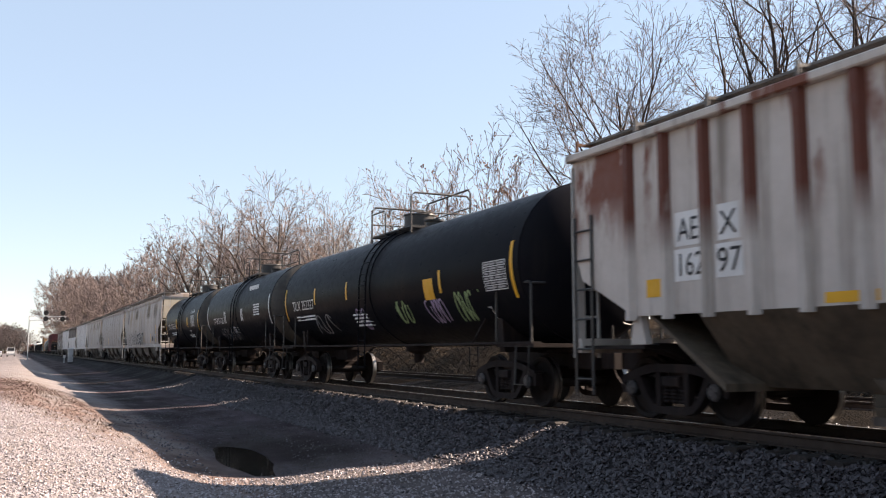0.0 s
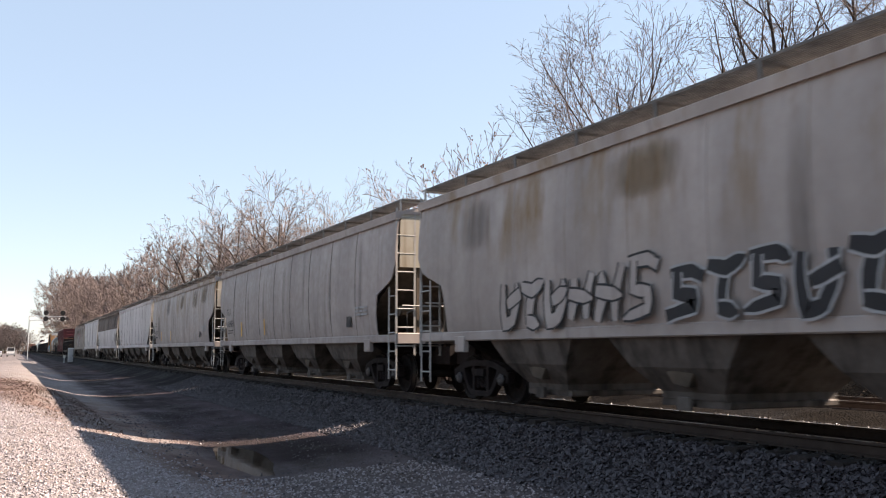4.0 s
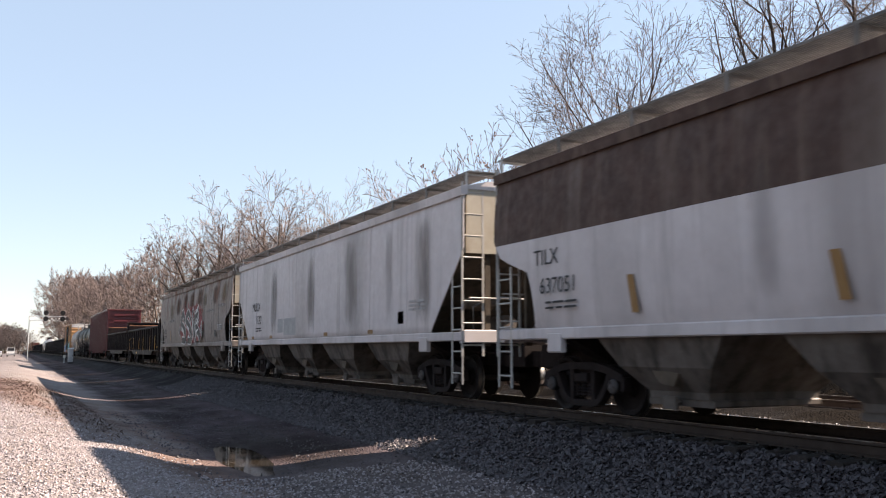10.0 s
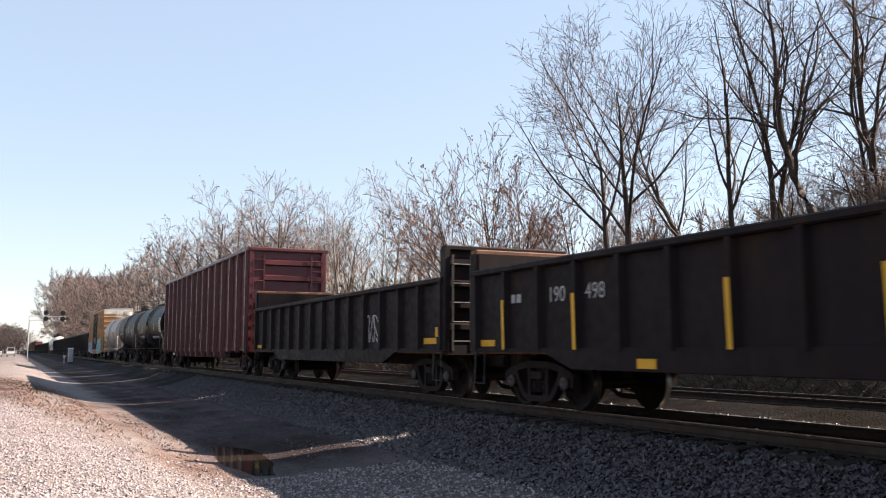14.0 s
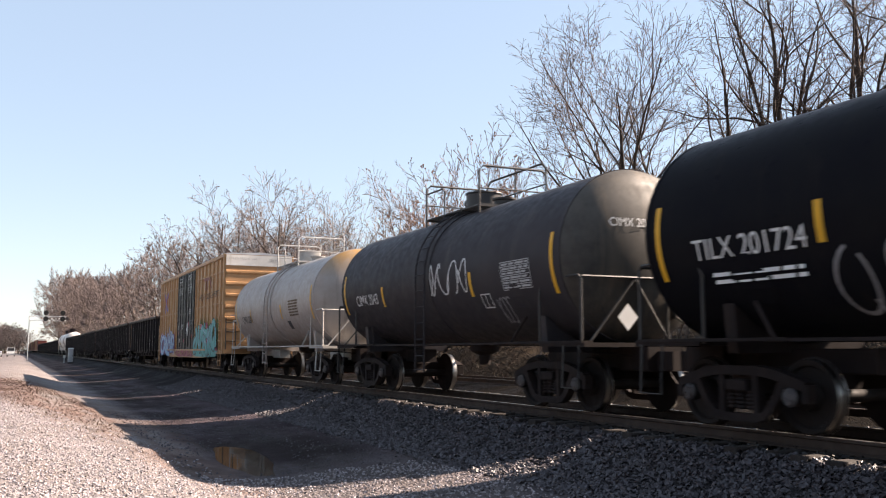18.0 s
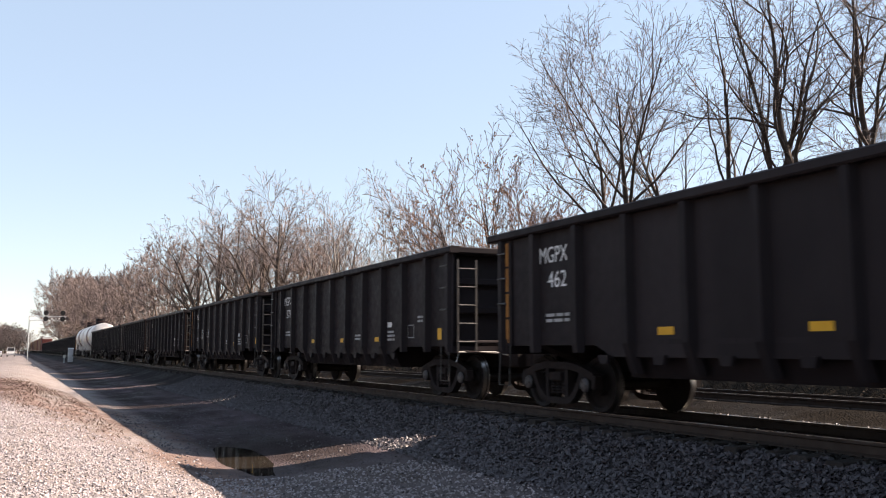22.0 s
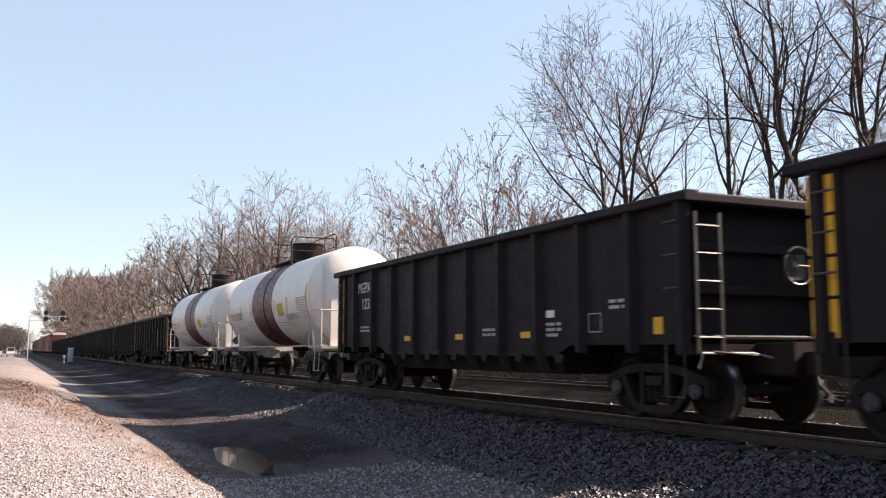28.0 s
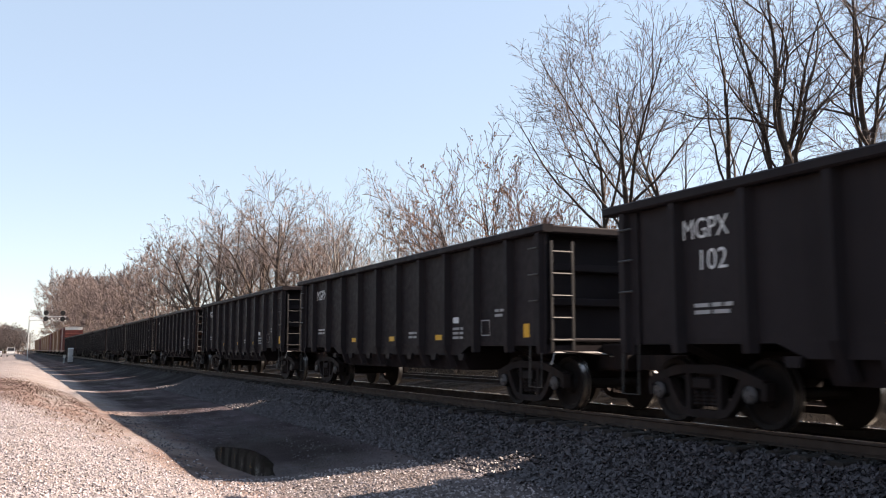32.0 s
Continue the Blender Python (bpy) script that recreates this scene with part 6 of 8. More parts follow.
def low_gondola(label, L, body, strips=(1, 3, 6, 8, 11, 13), top=3.12):
    """A low, dented mill gondola with raised bulkhead ends."""
    car = start_car("gondola_car", label, "gondola car", L, L / 2 - 2.3)
    h, zt, zb, y = body / 2, 2.44, 1.0, 1.44
    n = 14
    xs = [-h + 0.1 + (2 * h - 0.2) * i / n for i in range(n + 1)]
    for s in (-1, 1):
        part("side_sheet", Build().box(-h, h, min(s * (y - 0.03), s * y), max(s * (y - 0.03), s * y), zb, zt), "dark_gondola", car)
        part("top_chord", Build().box(-h, h, min(s * (y - 0.05), s * (y + 0.12)), max(s * (y - 0.05), s * (y + 0.12)), zt - 0.02, zt + 0.10, 0.025), "dark_gondola", car)
        part("side_sill", Build().prism([(-h, 0.98), (-h + 2.6, 0.98), (-h + 3.4, 0.72), (h - 3.4, 0.72), (h - 2.6, 0.98), (h, 0.98), (h, 1.06), (-h, 1.06)], "y", min(s * (y - 0.04), s * (y + 0.07)), max(s * (y - 0.04), s * (y + 0.07))), "dark_gondola", car)
        for x in xs:
            b = Build()
            hat_post(b, x, s, y, 1.02, zt, 0.09, 0.11)
            part("side_post", b, "dark_gondola", car)
    part("floor", Build().box(-h, h, -y, y, zb - 0.05, zb + 0.05), "rusty", car)
    part("centre_sill", Build().box(-L / 2 + 0.6, L / 2 - 0.6, -0.2, 0.2, 0.66, 1.0), "truck", car)
    for e in (-1, 1):
        part("bulkhead", Build().box(min(e * (h - 0.12), e * (h - 0.04)), max(e * (h - 0.12), e * (h - 0.04)), -y, y, zb, top), "dark_gondola", car)
        for z in (1.5, 1.95, 2.4, top - 0.26):
            part("bulkhead_rib", Build().prism([(e * (h - 0.04), z - 0.09), (e * (h + 0.07), z - 0.05), (e * (h + 0.07), z + 0.05), (e * (h - 0.04), z + 0.09)], "y", -y, y), "dark_gondola", car)
        part("bulkhead_cap", Build().box(e * h - 0.16, e * h + 0.10, -y - 0.03, y + 0.03, top - 0.02, top + 0.08, 0.02), "rusty" if e < 0 else "dark_gondola", car)
        part("end_sill", Build().box(e * h - 0.12, e * h + 0.12, -y, y, 0.92, 1.2), "dark_gondola", car)
        for s in (-1, 1):
            part("bulkhead_post", Build().box(e * h - 0.14, e * h + 0.10, s * y - 0.06, s * y + 0.06, 1.0, top), "dark_gondola", car)
            ladder(car, e * (h + 0.12), s * 1.12, 1.0, top - 0.12, 0.42, "y", "dark_rod", rungs=5)
            part("side_step", Build().pipe([(e * (h - 0.08), s * 1.5, 1.0), (e * (h - 0.08), s * 1.52, 0.4), (e * (h - 0.45), s * 1.52, 0.4), (e * (h - 0.45), s * 1.5, 1.0)], 0.018, 5), "dark_rod", car)
    brake_wheel(car, h + 0.16, 0.5, 2.2)
    ys = -y - 0.006
    for i in strips:
        plate(xs[i] - 0.03, xs[i] + 0.06, 1.03, 1.92, car, ys - 0.112, "yellow", name="reflector_strip", lean=-0.03)
    if strips:
        plate(-3.05, -2.62, 0.76, 0.90, car, ys - 0.072, "yellow", name="reflector_strip")
    plate(h - 1.1, h - 0.45, 1.15, 1.28, car, ys, "yellow", name="reflector_strip")
    plate(h - 0.5, h - 0.2, 1.30, 1.50, car, ys, "yellow", name="reflector_strip")
    plate(-h + 0.15, -h + 0.75, 1.09, 1.21, car, ys, "yellow", name="reflector_strip")
    return car


def chip_car(label, L, body):
    """A tall maroon wood-chip gondola with many outside posts."""
    car = start_car("wood_chip_car", label, "gondola car", L, L / 2 - 2.7)
    h, zt, zb, y = body / 2, 4.84, 1.12, 1.44
    xs = [-10.3 + 1.468 * i for i in range(15)]
    for s in (-1, 1):
        part("side_sheet", Build().prism([(-h, zb), (-h + 3.6, zb), (-h + 4.0, 0.95), (h - 4.0, 0.95), (h - 3.6, zb), (h, zb), (h, zt), (-h, zt)], "y", min(s * (y - 0.03), s * y), max(s * (y - 0.03), s * y)), "chip_red", car)
        part("top_chord", Build().box(-h - 0.03, h + 0.03, min(s * (y - 0.06), s * (y + 0.16)), max(s * (y - 0.06), s * (y + 0.20)), zt - 0.02, zt + 0.13, 0.025), "chip_red", car)
        part("side_sill", Build().box(-h, h, min(s * (y - 0.03), s * (y + 0.03)), max(s * (y - 0.03), s * (y + 0.03)), 1.0, 1.14), "chip_red", car)
        for x in xs:
            b = Build()
            inner = abs(x) < h - 3.8
            hat_post(b, x, s, y, 1.0, zt, 0.105, 0.175, 0.72 if inner else 0.92, y - 0.03)
            part("side_post", b, "chip_red", car)
    part("floor", Build().box(-h, h, -y, y, zb - 0.03, zb + 0.05), "chip_red", car)
    part("tub", Build().box(-h + 4, h - 4, -1.3, 1.3, 0.70, zb), "truck", car)
    part("centre_sill", Build().box(-L / 2 + 0.6, L / 2 - 0.6, -0.2, 0.2, 0.66, 1.05), "truck", car)
    for e in (-1, 1):
        part("end_sheet", Build().box(min(e * (h - 0.10), e * (h - 0.05)), max(e * (h - 0.10), e * (h - 0.05)), -y, y, zb, zt + 0.1), "chip_red", car)
        for z in (1.6, 2.35, 3.1, 3.8, 4.4):
            part("end_stiffener", Build().prism([(e * (h - 0.05), z - 0.13), (e * (h + 0.06), z - 0.08), (e * (h + 0.06), z + 0.08), (e * (h - 0.05), z + 0.13)], "y", -y + 0.55, y), "chip_red", car)
        part("end_chord", Build().box(e * h - 0.12, e * h + 0.08, -y, y, zt, zt + 0.13, 0.02), "chip_red", car)
        part("end_sill", Build().box(e * h - 0.15, e * h + 0.12, -y, y, 0.94, 1.2), "chip_red", car)
        for s in (-1, 1):
            part("corner_post", Build().box(e * h - 0.1, e * h + 0.06, s * y - 0.06, s * y + 0.08, 1.0, zt), "chip_red", car)
            ladder(car, e * (h + 0.1), s * 1.15, 1.0, 4.7, 0.42, "y", "chip_red", rungs=9)
            part("side_step", Build().pipe([(e * (h - 0.08), s * 1.5, 2.6), (e * (h - 0.08), s * 1.56, 0.4), (e * (h - 0.5), s * 1.56, 0.4), (e * (h - 0.5), s * 1.5, 2.6)], 0.018, 5), "chip_red", car)
    brake_wheel(car, h + 0.16, 0.4, 2.4)
    return car


def box_car(label, L, body, mat, far=False, end_mat=None, panel="white_panel", door="door_black"):
    """A tall boxcar with outside posts, plug doors and ribbed ends."""
    car = start_car("box_car", label, "box car", L, L / 2 - 2.9)
    h, zt, zb, y = body / 2, 5.06, 0.98, 1.46
    d0, d1 = -2.5, 2.5
    for s in (-1, 1):
        part("side_sheet", Build().box(-h, h, min(s * (y - 0.05), s * y), max(s * (y - 0.05), s * y), zb, zt), mat, car)
        part("top_chord", Build().box(-h, h, min(s * (y - 0.03), s * (y + 0.08)), max(s * (y - 0.03), s * (y + 0.08)), zt - 0.05, zt + 0.1, 0.02), mat, car)
        part("side_sill", Build().prism([(-h, 0.86), (-h + 3.6, 0.86), (-h + 4.2, 0.66), (h - 4.2, 0.66), (h - 3.6, 0.86), (h, 0.86), (h, 1.02), (-h, 1.02)], "y", min(s * (y - 0.04), s * (y + 0.06)), max(s * (y - 0.04), s * (y + 0.06))), mat, car)
        a, b_ = (d0, d1)
        for x0, x1, xs in ((-h + 0.06, a - 0.06, (-h + 0.08, -8.65, -7.8, -6.9, -6.0, -5.1, -4.2, -3.35, a - 0.08)), (b_ + 0.06, h - 0.06, (b_ + 0.08, 3.35, 4.2, 5.1, 6.0, 6.9, 7.8, 8.65, h - 0.08))):
            for x in xs:
                bb = Build()
                bb.prism([(x - 0.055, s * y), (x - 0.04, s * (y + 0.07)), (x + 0.04, s * (y + 0.07)), (x + 0.055, s * y)], "z", 1.0, zt - 0.03)
                part("side_post", bb, mat, car)
            if not far:
                for z in (1.72, 3.06, 4.42):
                    part("side_belt", Build().box(x0, x1, min(s * y, s * (y + 0.045)), max(s * y, s * (y + 0.045)), z - 0.035, z + 0.035), mat, car)
        for x0, x1 in ((a, (a + b_) / 2 - 0.02), ((a + b_) / 2 + 0.02, b_)):
            bb = Build().box(x0, x1, min(s * (y + 0.03), s * (y + 0.07)), max(s * (y + 0.03), s * (y + 0.07)), 1.06, zt - 0.08)
            dr = part("door", bb, door, car, "black sliding plug door" if door == "door_black" else "")
            if far:
                continue
            w = x1 - x0
            for fx in (0.04, 0.35, 0.66, 0.96):
                xx = x0 + w * fx
                part("door_post", Build().box(xx - 0.035, xx + 0.035, min(s * (y + 0.07), s * (y + 0.115)), max(s * (y + 0.07), s * (y + 0.115)), 1.08, zt - 0.1), door, dr)
            for z in (1.15, 2.05, 2.9, 3.7, 4.6):
                part("door_belt", Build().box(x0, x1, min(s * (y + 0.07), s * (y + 0.10)), max(s * (y + 0.07), s * (y + 0.10)), z - 0.04, z + 0.04), door, dr)
            for fx in (0.2, 0.8):
                part("lock_rod", Build().pipe([(x0 + w * fx, s * (y + 0.14), 1.1), (x0 + w * fx, s * (y + 0.14), 4.9)], 0.022, 5), door, dr)
        part("door_rail", Build().box(-h * 0.62, h * 0.62, min(s * y, s * (y + 0.12)), max(s * y, s * (y + 0.12)), 1.0, 1.07), mat, car)
    part("floor", Build().box(-h, h, -y, y, 0.9, 1.0), "truck", car)
    part("centre_sill", Build().box(-L / 2 + 0.7, L / 2 - 0.7, -0.25, 0.25, 0.62, 0.95), "truck", car)
    part("roof", Build().prism([(-y - 0.06, zt + 0.08), (-y - 0.02, zt + 0.11), (0, zt + 0.2), (y + 0.02, zt + 0.11), (y + 0.06, zt + 0.08)], "x", -h - 0.03, h + 0.03), "galvanised", car)
    for e in (-1, 1):
        part("end_sheet", Build().box(min(e * (h - 0.06), e * h), max(e * (h - 0.06), e * h), -y, y, 0.98, zt + 0.09), end_mat or mat, car)
        k = 7
        for i in range(k):
            z = 1.40 + i * 0.5
            bb = Build().prism([(e * h, z - 0.13), (e * (h + 0.05), z - 0.05), (e * (h + 0.05), z + 0.03), (e * h, z + 0.06)], "y", -y + 0.03, y - 0.03)
            part("end_corrugation", bb, end_mat or mat, car)
        part("end_panel", Build().box(min(e * h, e * (h + 0.035)), max(e * h, e * (h + 0.035)), -y + 0.02, y - 0.02, 4.66, 5.12), panel, car)
        part("end_sill", Build().box(e * h - 0.12, e * h + 0.14, -y, y, 0.86, 1.06), mat, car)
        if far:
            continue
        for s in (-1, 1):
            ladder(car, e * (h + 0.12), s * 1.2, 0.8, 2.4, 0.42, "y", "bay", rungs=4)
            ladder(car, e * (h - 0.34), s * (y + 0.11), 0.35, 2.5, 0.42, "x", mat, rungs=5)
        g = Build().pipe([(e * (h + 0.16), -1.25, 2.5), (e * (h + 0.16), 1.25, 2.5)], 0.018, 5)
        part("grab_rail", g, "rod", car)
        part("crossover_platform", Build().box(min(e * h, e * (h + 0.35)), max(e * h, e * (h + 0.35)), -1.1, 1.1, 1.08, 1.12), "rod", car)
    if not far:
        brake_wheel(car, h + 0.24, 0.25, 2.35)
    return car


def blob(b, pts, y):
    """A flat painted shape on a side."""
    n = len(pts)
    b.add([(px, y, pz) for px, pz in pts], [tuple(range(n))])


def stroke(b, pts, w, y):
    """A flat painted stroke with a chisel end."""
    P = [Vector((p[0], p[1])) for p in pts]
    L, R = [], []
    for i, p in enumerate(P):
        d = (P[min(i + 1, len(P) - 1)] - P[max(i - 1, 0)]).normalized()
        n = Vector((-d.y, d.x)) * w * 0.5
        L.append(p + n)
        R.append(p - n)
    m = len(P)
    b.add([(q.x, y, q.y) for q in L] + [(q.x, y, q.y) for q in R], [(i, i + 1, m + i + 1, m + i) for i in range(m - 1)])


def taper(b, pts, widths, y):
    """A flat stroke whose width changes along it."""
    P = [Vector((p[0], p[1])) for p in pts]
    L, R = [], []
    for i, p in enumerate(P):
        d = (P[min(i + 1, len(P) - 1)] - P[max(i - 1, 0)]).normalized()
        n = Vector((-d.y, d.x)) * widths[i] * 0.5
        L.append(p + n)
        R.append(p - n)
    m = len(P)
    b.add([(q.x, y, q.y) for q in L] + [(q.x, y, q.y) for q in R], [(i, i + 1, m + i + 1, m + i) for i in range(m - 1)])


def wild_letters(car, x0, x1, z0, z1, y, fill, outline, seed, halo=(), shine=None, curve_n=6, name="graffiti", lean=0.18, fat=1.0):
    """Interlocking angular spray-painted forms: loose overspray, dark outline, fill and highlights."""
    rng = random.Random(seed)
    n, hgt = curve_n, z1 - z0
    w = (x1 - x0) / n
    strokes = []
    for i in range(n):
        cx, zb, zt = x0 + w * (i + 0.5), z0 + rng.uniform(0, 0.1) * hgt, z1 - rng.uniform(0, 0.25) * hgt
        zm, hw = (zb + zt) / 2, w * 0.46
        kind = rng.randrange(4)
        if kind == 0:
            ps = [[(-hw, zt * 0.98 + zb * 0.02), (hw * 0.3, zt), (hw, zt - 0.12 * hgt)], [(-hw * 0.6, zt), (-hw * 0.5, zm), (hw * 0.5, zm - 0.05 * hgt), (hw * 0.6, zb + 0.15 * hgt), (-hw, zb)]]
        elif kind == 1:
            ps = [[(-hw * 0.7, zb), (-hw * 0.5, zm), (-hw * 0.65, zt)], [(hw * 0.6, zb), (hw * 0.45, zm), (hw * 0.8, zt + 0.06 * hgt)], [(-hw, zm + 0.1 * hgt), (hw, zm - 0.02 * hgt)]]
        elif kind == 2:
            ps = [[(0, zb), (-hw * 0.1, zm), (0.05 * hw, zt)], [(-hw, zt - 0.03 * hgt), (0, zt - 0.12 * hgt), (hw, zt + 0.04 * hgt)], [(-hw * 0.2, zb + 0.08 * hgt), (hw * 0.9, zb)]]
        else:
            ps = [[(-hw * 0.8, zt), (-hw * 0.7, zm), (-hw * 0.3, zb), (hw * 0.4, zb + 0.1 * hgt), (hw * 0.75, zm), (hw * 0.6, zt)], [(-hw * 0.2, zm), (hw, zm + 0.2 * hgt)]]
        for p in ps:
            pts = []
            for a, c in zip(p, p[1:]):
                for k in range(3):
                    t = k / 3
                    pts.append((a[0] + (c[0] - a[0]) * t, a[1] + (c[1] - a[1]) * t))
            pts.append(p[-1])
            pts = [(cx + px + lean * (pz - z0) + rng.uniform(-0.01, 0.01), pz) for px, pz in pts]
            m = len(pts)
            w0 = w * rng.uniform(0.26, 0.38) * fat
            ws = [w0 * (0.75 + 0.45 * math.sin(math.pi * (k + 0.6) / m)) for k in range(m)]
            ws[-1] *= rng.choice((0.25, 1.3))
            strokes.append((pts, ws))
    for h, col in enumerate(halo):
        hb = Build()
        for k in range(int(5 * n)):
            cx, cz, r = rng.uniform(x0 - 0.1, x1 + 0.2), rng.uniform(z0, z1 + 0.12), rng.uniform(0.10, 0.24)
            blob(hb, [(cx + r * rng.uniform(0.5, 1.1) * math.cos(a), cz + r * rng.uniform(0.5, 1.1) * math.sin(a)) for a in (math.tau * q / 11 for q in range(11))], y - 0.0012 - 0.0002 * (k % 7) - 0.0014 * h)
        part(name, hb, col, car)
    ob, fb = Build(), Build()
    for k, (pts, ws) in enumerate(strokes):
        taper(ob, pts, [q + 0.10 * w * fat + 0.02 for q in ws], y - 0.006 - 0.0012 * k)
        taper(fb, pts, ws, y - 0.0066 - 0.0012 * k)
    part(name, ob, outline, car)
    part(name, fb, fill, car)
    if shine:
        sb = Build()
        for k, (pts, ws) in enumerate(strokes):
            q = [(px - 0.25 * ws[0], pz + 0.12 * ws[0]) for px, pz in pts[:max(2, len(pts) // 2)]]
            stroke(sb, q, 0.12 * ws[0], y - 0.0071 - 0.0012 * k)
        part(name, sb, shine, car)


def drawn_letters(car, strokes, y, w, fill, outline, edge=0.09, shine=None, name="graffiti", lift=0.0):
    """Bold spray-painted strokes: each a line of (x, z) points with swelling width, outlined, filled and edged with light."""
    for k, pts in enumerate(strokes):
        fine = []
        n = 5
        P = [pts[0]] + list(pts) + [pts[-1]]
        for i in range(1, len(P) - 2):
            for q in range(n):
                t = q / n
                p0, p1, p2, p3 = P[i - 1], P[i], P[i + 1], P[i + 2]
                fine.append(tuple(0.5 * (2 * p1[c] + (p2[c] - p0[c]) * t + (2 * p0[c] - 5 * p1[c] + 4 * p2[c] - p3[c]) * t * t + (3 * p1[c] - p0[c] - 3 * p2[c] + p3[c]) * t ** 3) for c in (0, 1)))
        fine.append(pts[-1])
        m = len(fine)
        ws = [w * (0.72 + 0.4 * math.sin(math.pi * (i + 0.5) / m)) for i in range(m)]
        yy = y - lift - 0.0022 * k
        a, b = fine[0], fine[-1]
        d0, d1 = (Vector(fine[0]) - Vector(fine[1])).normalized(), (Vector(fine[-1]) - Vector(fine[-2])).normalized()
        longer = [tuple(Vector(a) + d0 * edge)] + fine + [tuple(Vector(b) + d1 * edge)]
        ob, fb = Build(), Build()
        taper(ob, longer, [ws[0] + 2 * edge * 0.8] + [q + 2 * edge for q in ws] + [ws[-1] + 2 * edge * 0.8], yy)
        taper(fb, fine, ws, yy - 0.0008)
        part(name, ob, outline, car)
        f = part(name, fb, fill, car)
        if shine:
            sb = Build()
            taper(sb, [(p[0] - 0.36 * q, p[1] + 0.10 * q) for p, q in zip(fine, ws)][: max(3, 2 * m // 3)], [0.12 * w] * max(3, 2 * m // 3), yy - 0.0014)
            part("highlight", sb, shine, f)


def flames(car, x0, x1, z, tall, y, mat, seed, n, name="overspray"):
    """Licks of thin overspray above a piece of lettering."""
    rng = random.Random(seed)
    for k in range(n):
        x = x0 + (x1 - x0) * (k + rng.uniform(0.1, 0.9)) / n
        h, w = tall * rng.uniform(0.45, 1.0), (x1 - x0) / n * rng.uniform(0.6, 1.1)
        b = Build()
        lean = rng.uniform(-0.12, 0.22)
        taper(b, [(x, z - 0.5), (x + 0.2 * lean, z), (x + 0.6 * lean, z + h * 0.5), (x + 1.1 * lean, z + h)], [w, w * 0.9, w * 0.5, 0.02], y - 0.0004 * (k % 6))
        part(name, b, mat, car)


def cloud(car, x0, x1, z0, z1, y, mat, seed, name="overspray"):
    """One ragged patch of overspray."""
    rng = random.Random(seed)
    cx, cz, rx, rz = (x0 + x1) / 2, (z0 + z1) / 2, (x1 - x0) / 2, (z1 - z0) / 2
    b = Build()
    pts = []
    for q in range(40):
        a = math.tau * q / 40
        k = (abs(math.cos(a)) ** 4 + abs(math.sin(a)) ** 4) ** -0.25 * rng.uniform(0.86, 1.06)
        pts.append((cx + rx * k * math.cos(a), cz + rz * k * math.sin(a)))
    blob(b, pts, y)
    return part(name, b, mat, car)


def end_lettering(text, y, z, size, x, car, ink, width=None):
    """Letters on the leading end of a car."""
    ob = lettering(text, 0, 0, size, 0, car, ink, width=width)
    for v in ob.data.vertices:
        v.co = (x, y + v.co.x, z + v.co.z)
    return ob


def scrawl(car, x0, x1, z0, z1, y, ink, seed, curve=None, n=5, w=0.035, name="spray_tag"):
    """A thin unreadable spray tag."""
    rng = random.Random(seed)
    b = Build()
    for i in range(n):
        cx = x0 + (x1 - x0) * (i + 0.5) / n
        hw, hz = (x1 - x0) / n * 0.65, (z1 - z0) / 2
        zc = (z0 + z1) / 2
        a0, turn = rng.uniform(0, 6.28), rng.choice((-1, 1)) * rng.uniform(3.2, 6.5)
        fx, fz = rng.uniform(0.7, 1.3), rng.uniform(0.8, 1.7)
        pts = []
        for k in range(17):
            a = a0 + turn * k / 16
            px, pz = cx + hw * math.cos(a * fx), zc + hz * math.sin(a * fz) * 0.95
            pts.append((px, pz))
        m0 = len(b.v)
        stroke(b, pts, w, y)
    if curve:
        b.v = [(p[0], -math.sqrt(max(0.01, curve[1] ** 2 - (p[2] - curve[0]) ** 2)) - 0.01, p[2]) for p in b.v]
    return part(name, b, ink, car)
# ---- signals, cabinet and far things beside the line ----
def signal_bridge():
    ob = tagged(new("signal_bridge"), "pale steel cantilever signal bridge over the tracks", "railway signal")
    z0 = 8.0
    b = Build()
    for x in (-0.35, 0.35):
        for z in (z0, z0 + 0.9):
            b.box(x - 0.04, x + 0.04, 2.4, 9.4, z - 0.04, z + 0.04)
    for i in range(9):
        y = 2.4 + i * 0.77
        b.pipe([(-0.35, y, z0), (-0.35, y + 0.75, z0 + 0.9)], 0.035, 4).pipe([(0.35, y, z0 + 0.9), (0.35, y + 0.75, z0)], 0.035, 4)
    part("beam", b, "galvanised", ob)
    part("mast", Build().pipe([(0, 2.4, 0.0), (0, 2.4, z0 + 1.0)], 0.09, 10), "galvanised", ob)
    part("walkway_rail", Build().pipe([(0.4, 2.4, z0 + 1.0), (0.4, 9.4, z0 + 1.0)], 0.03, 5), "galvanised", ob)
    for y in (5.5, 8.7):
        for z in (z0 + 0.4, z0 + 1.65):
            hd = part("signal_head", Build().lathe([(0.0, 0.5), (0.06, 0.5), (0.06, 0.0)], 20, (0.5, y, z), "x"), "signal_black", ob, "round black signal head")
            part("hood", Build().lathe([(0.06, 0.16), (0.36, 0.16), (0.36, 0.14), (0.06, 0.14)], 12, (0.5, y, z), "x"), "signal_black", hd)
    ob.location = (-205, 0, 0)
    return ob


signal_bridge()


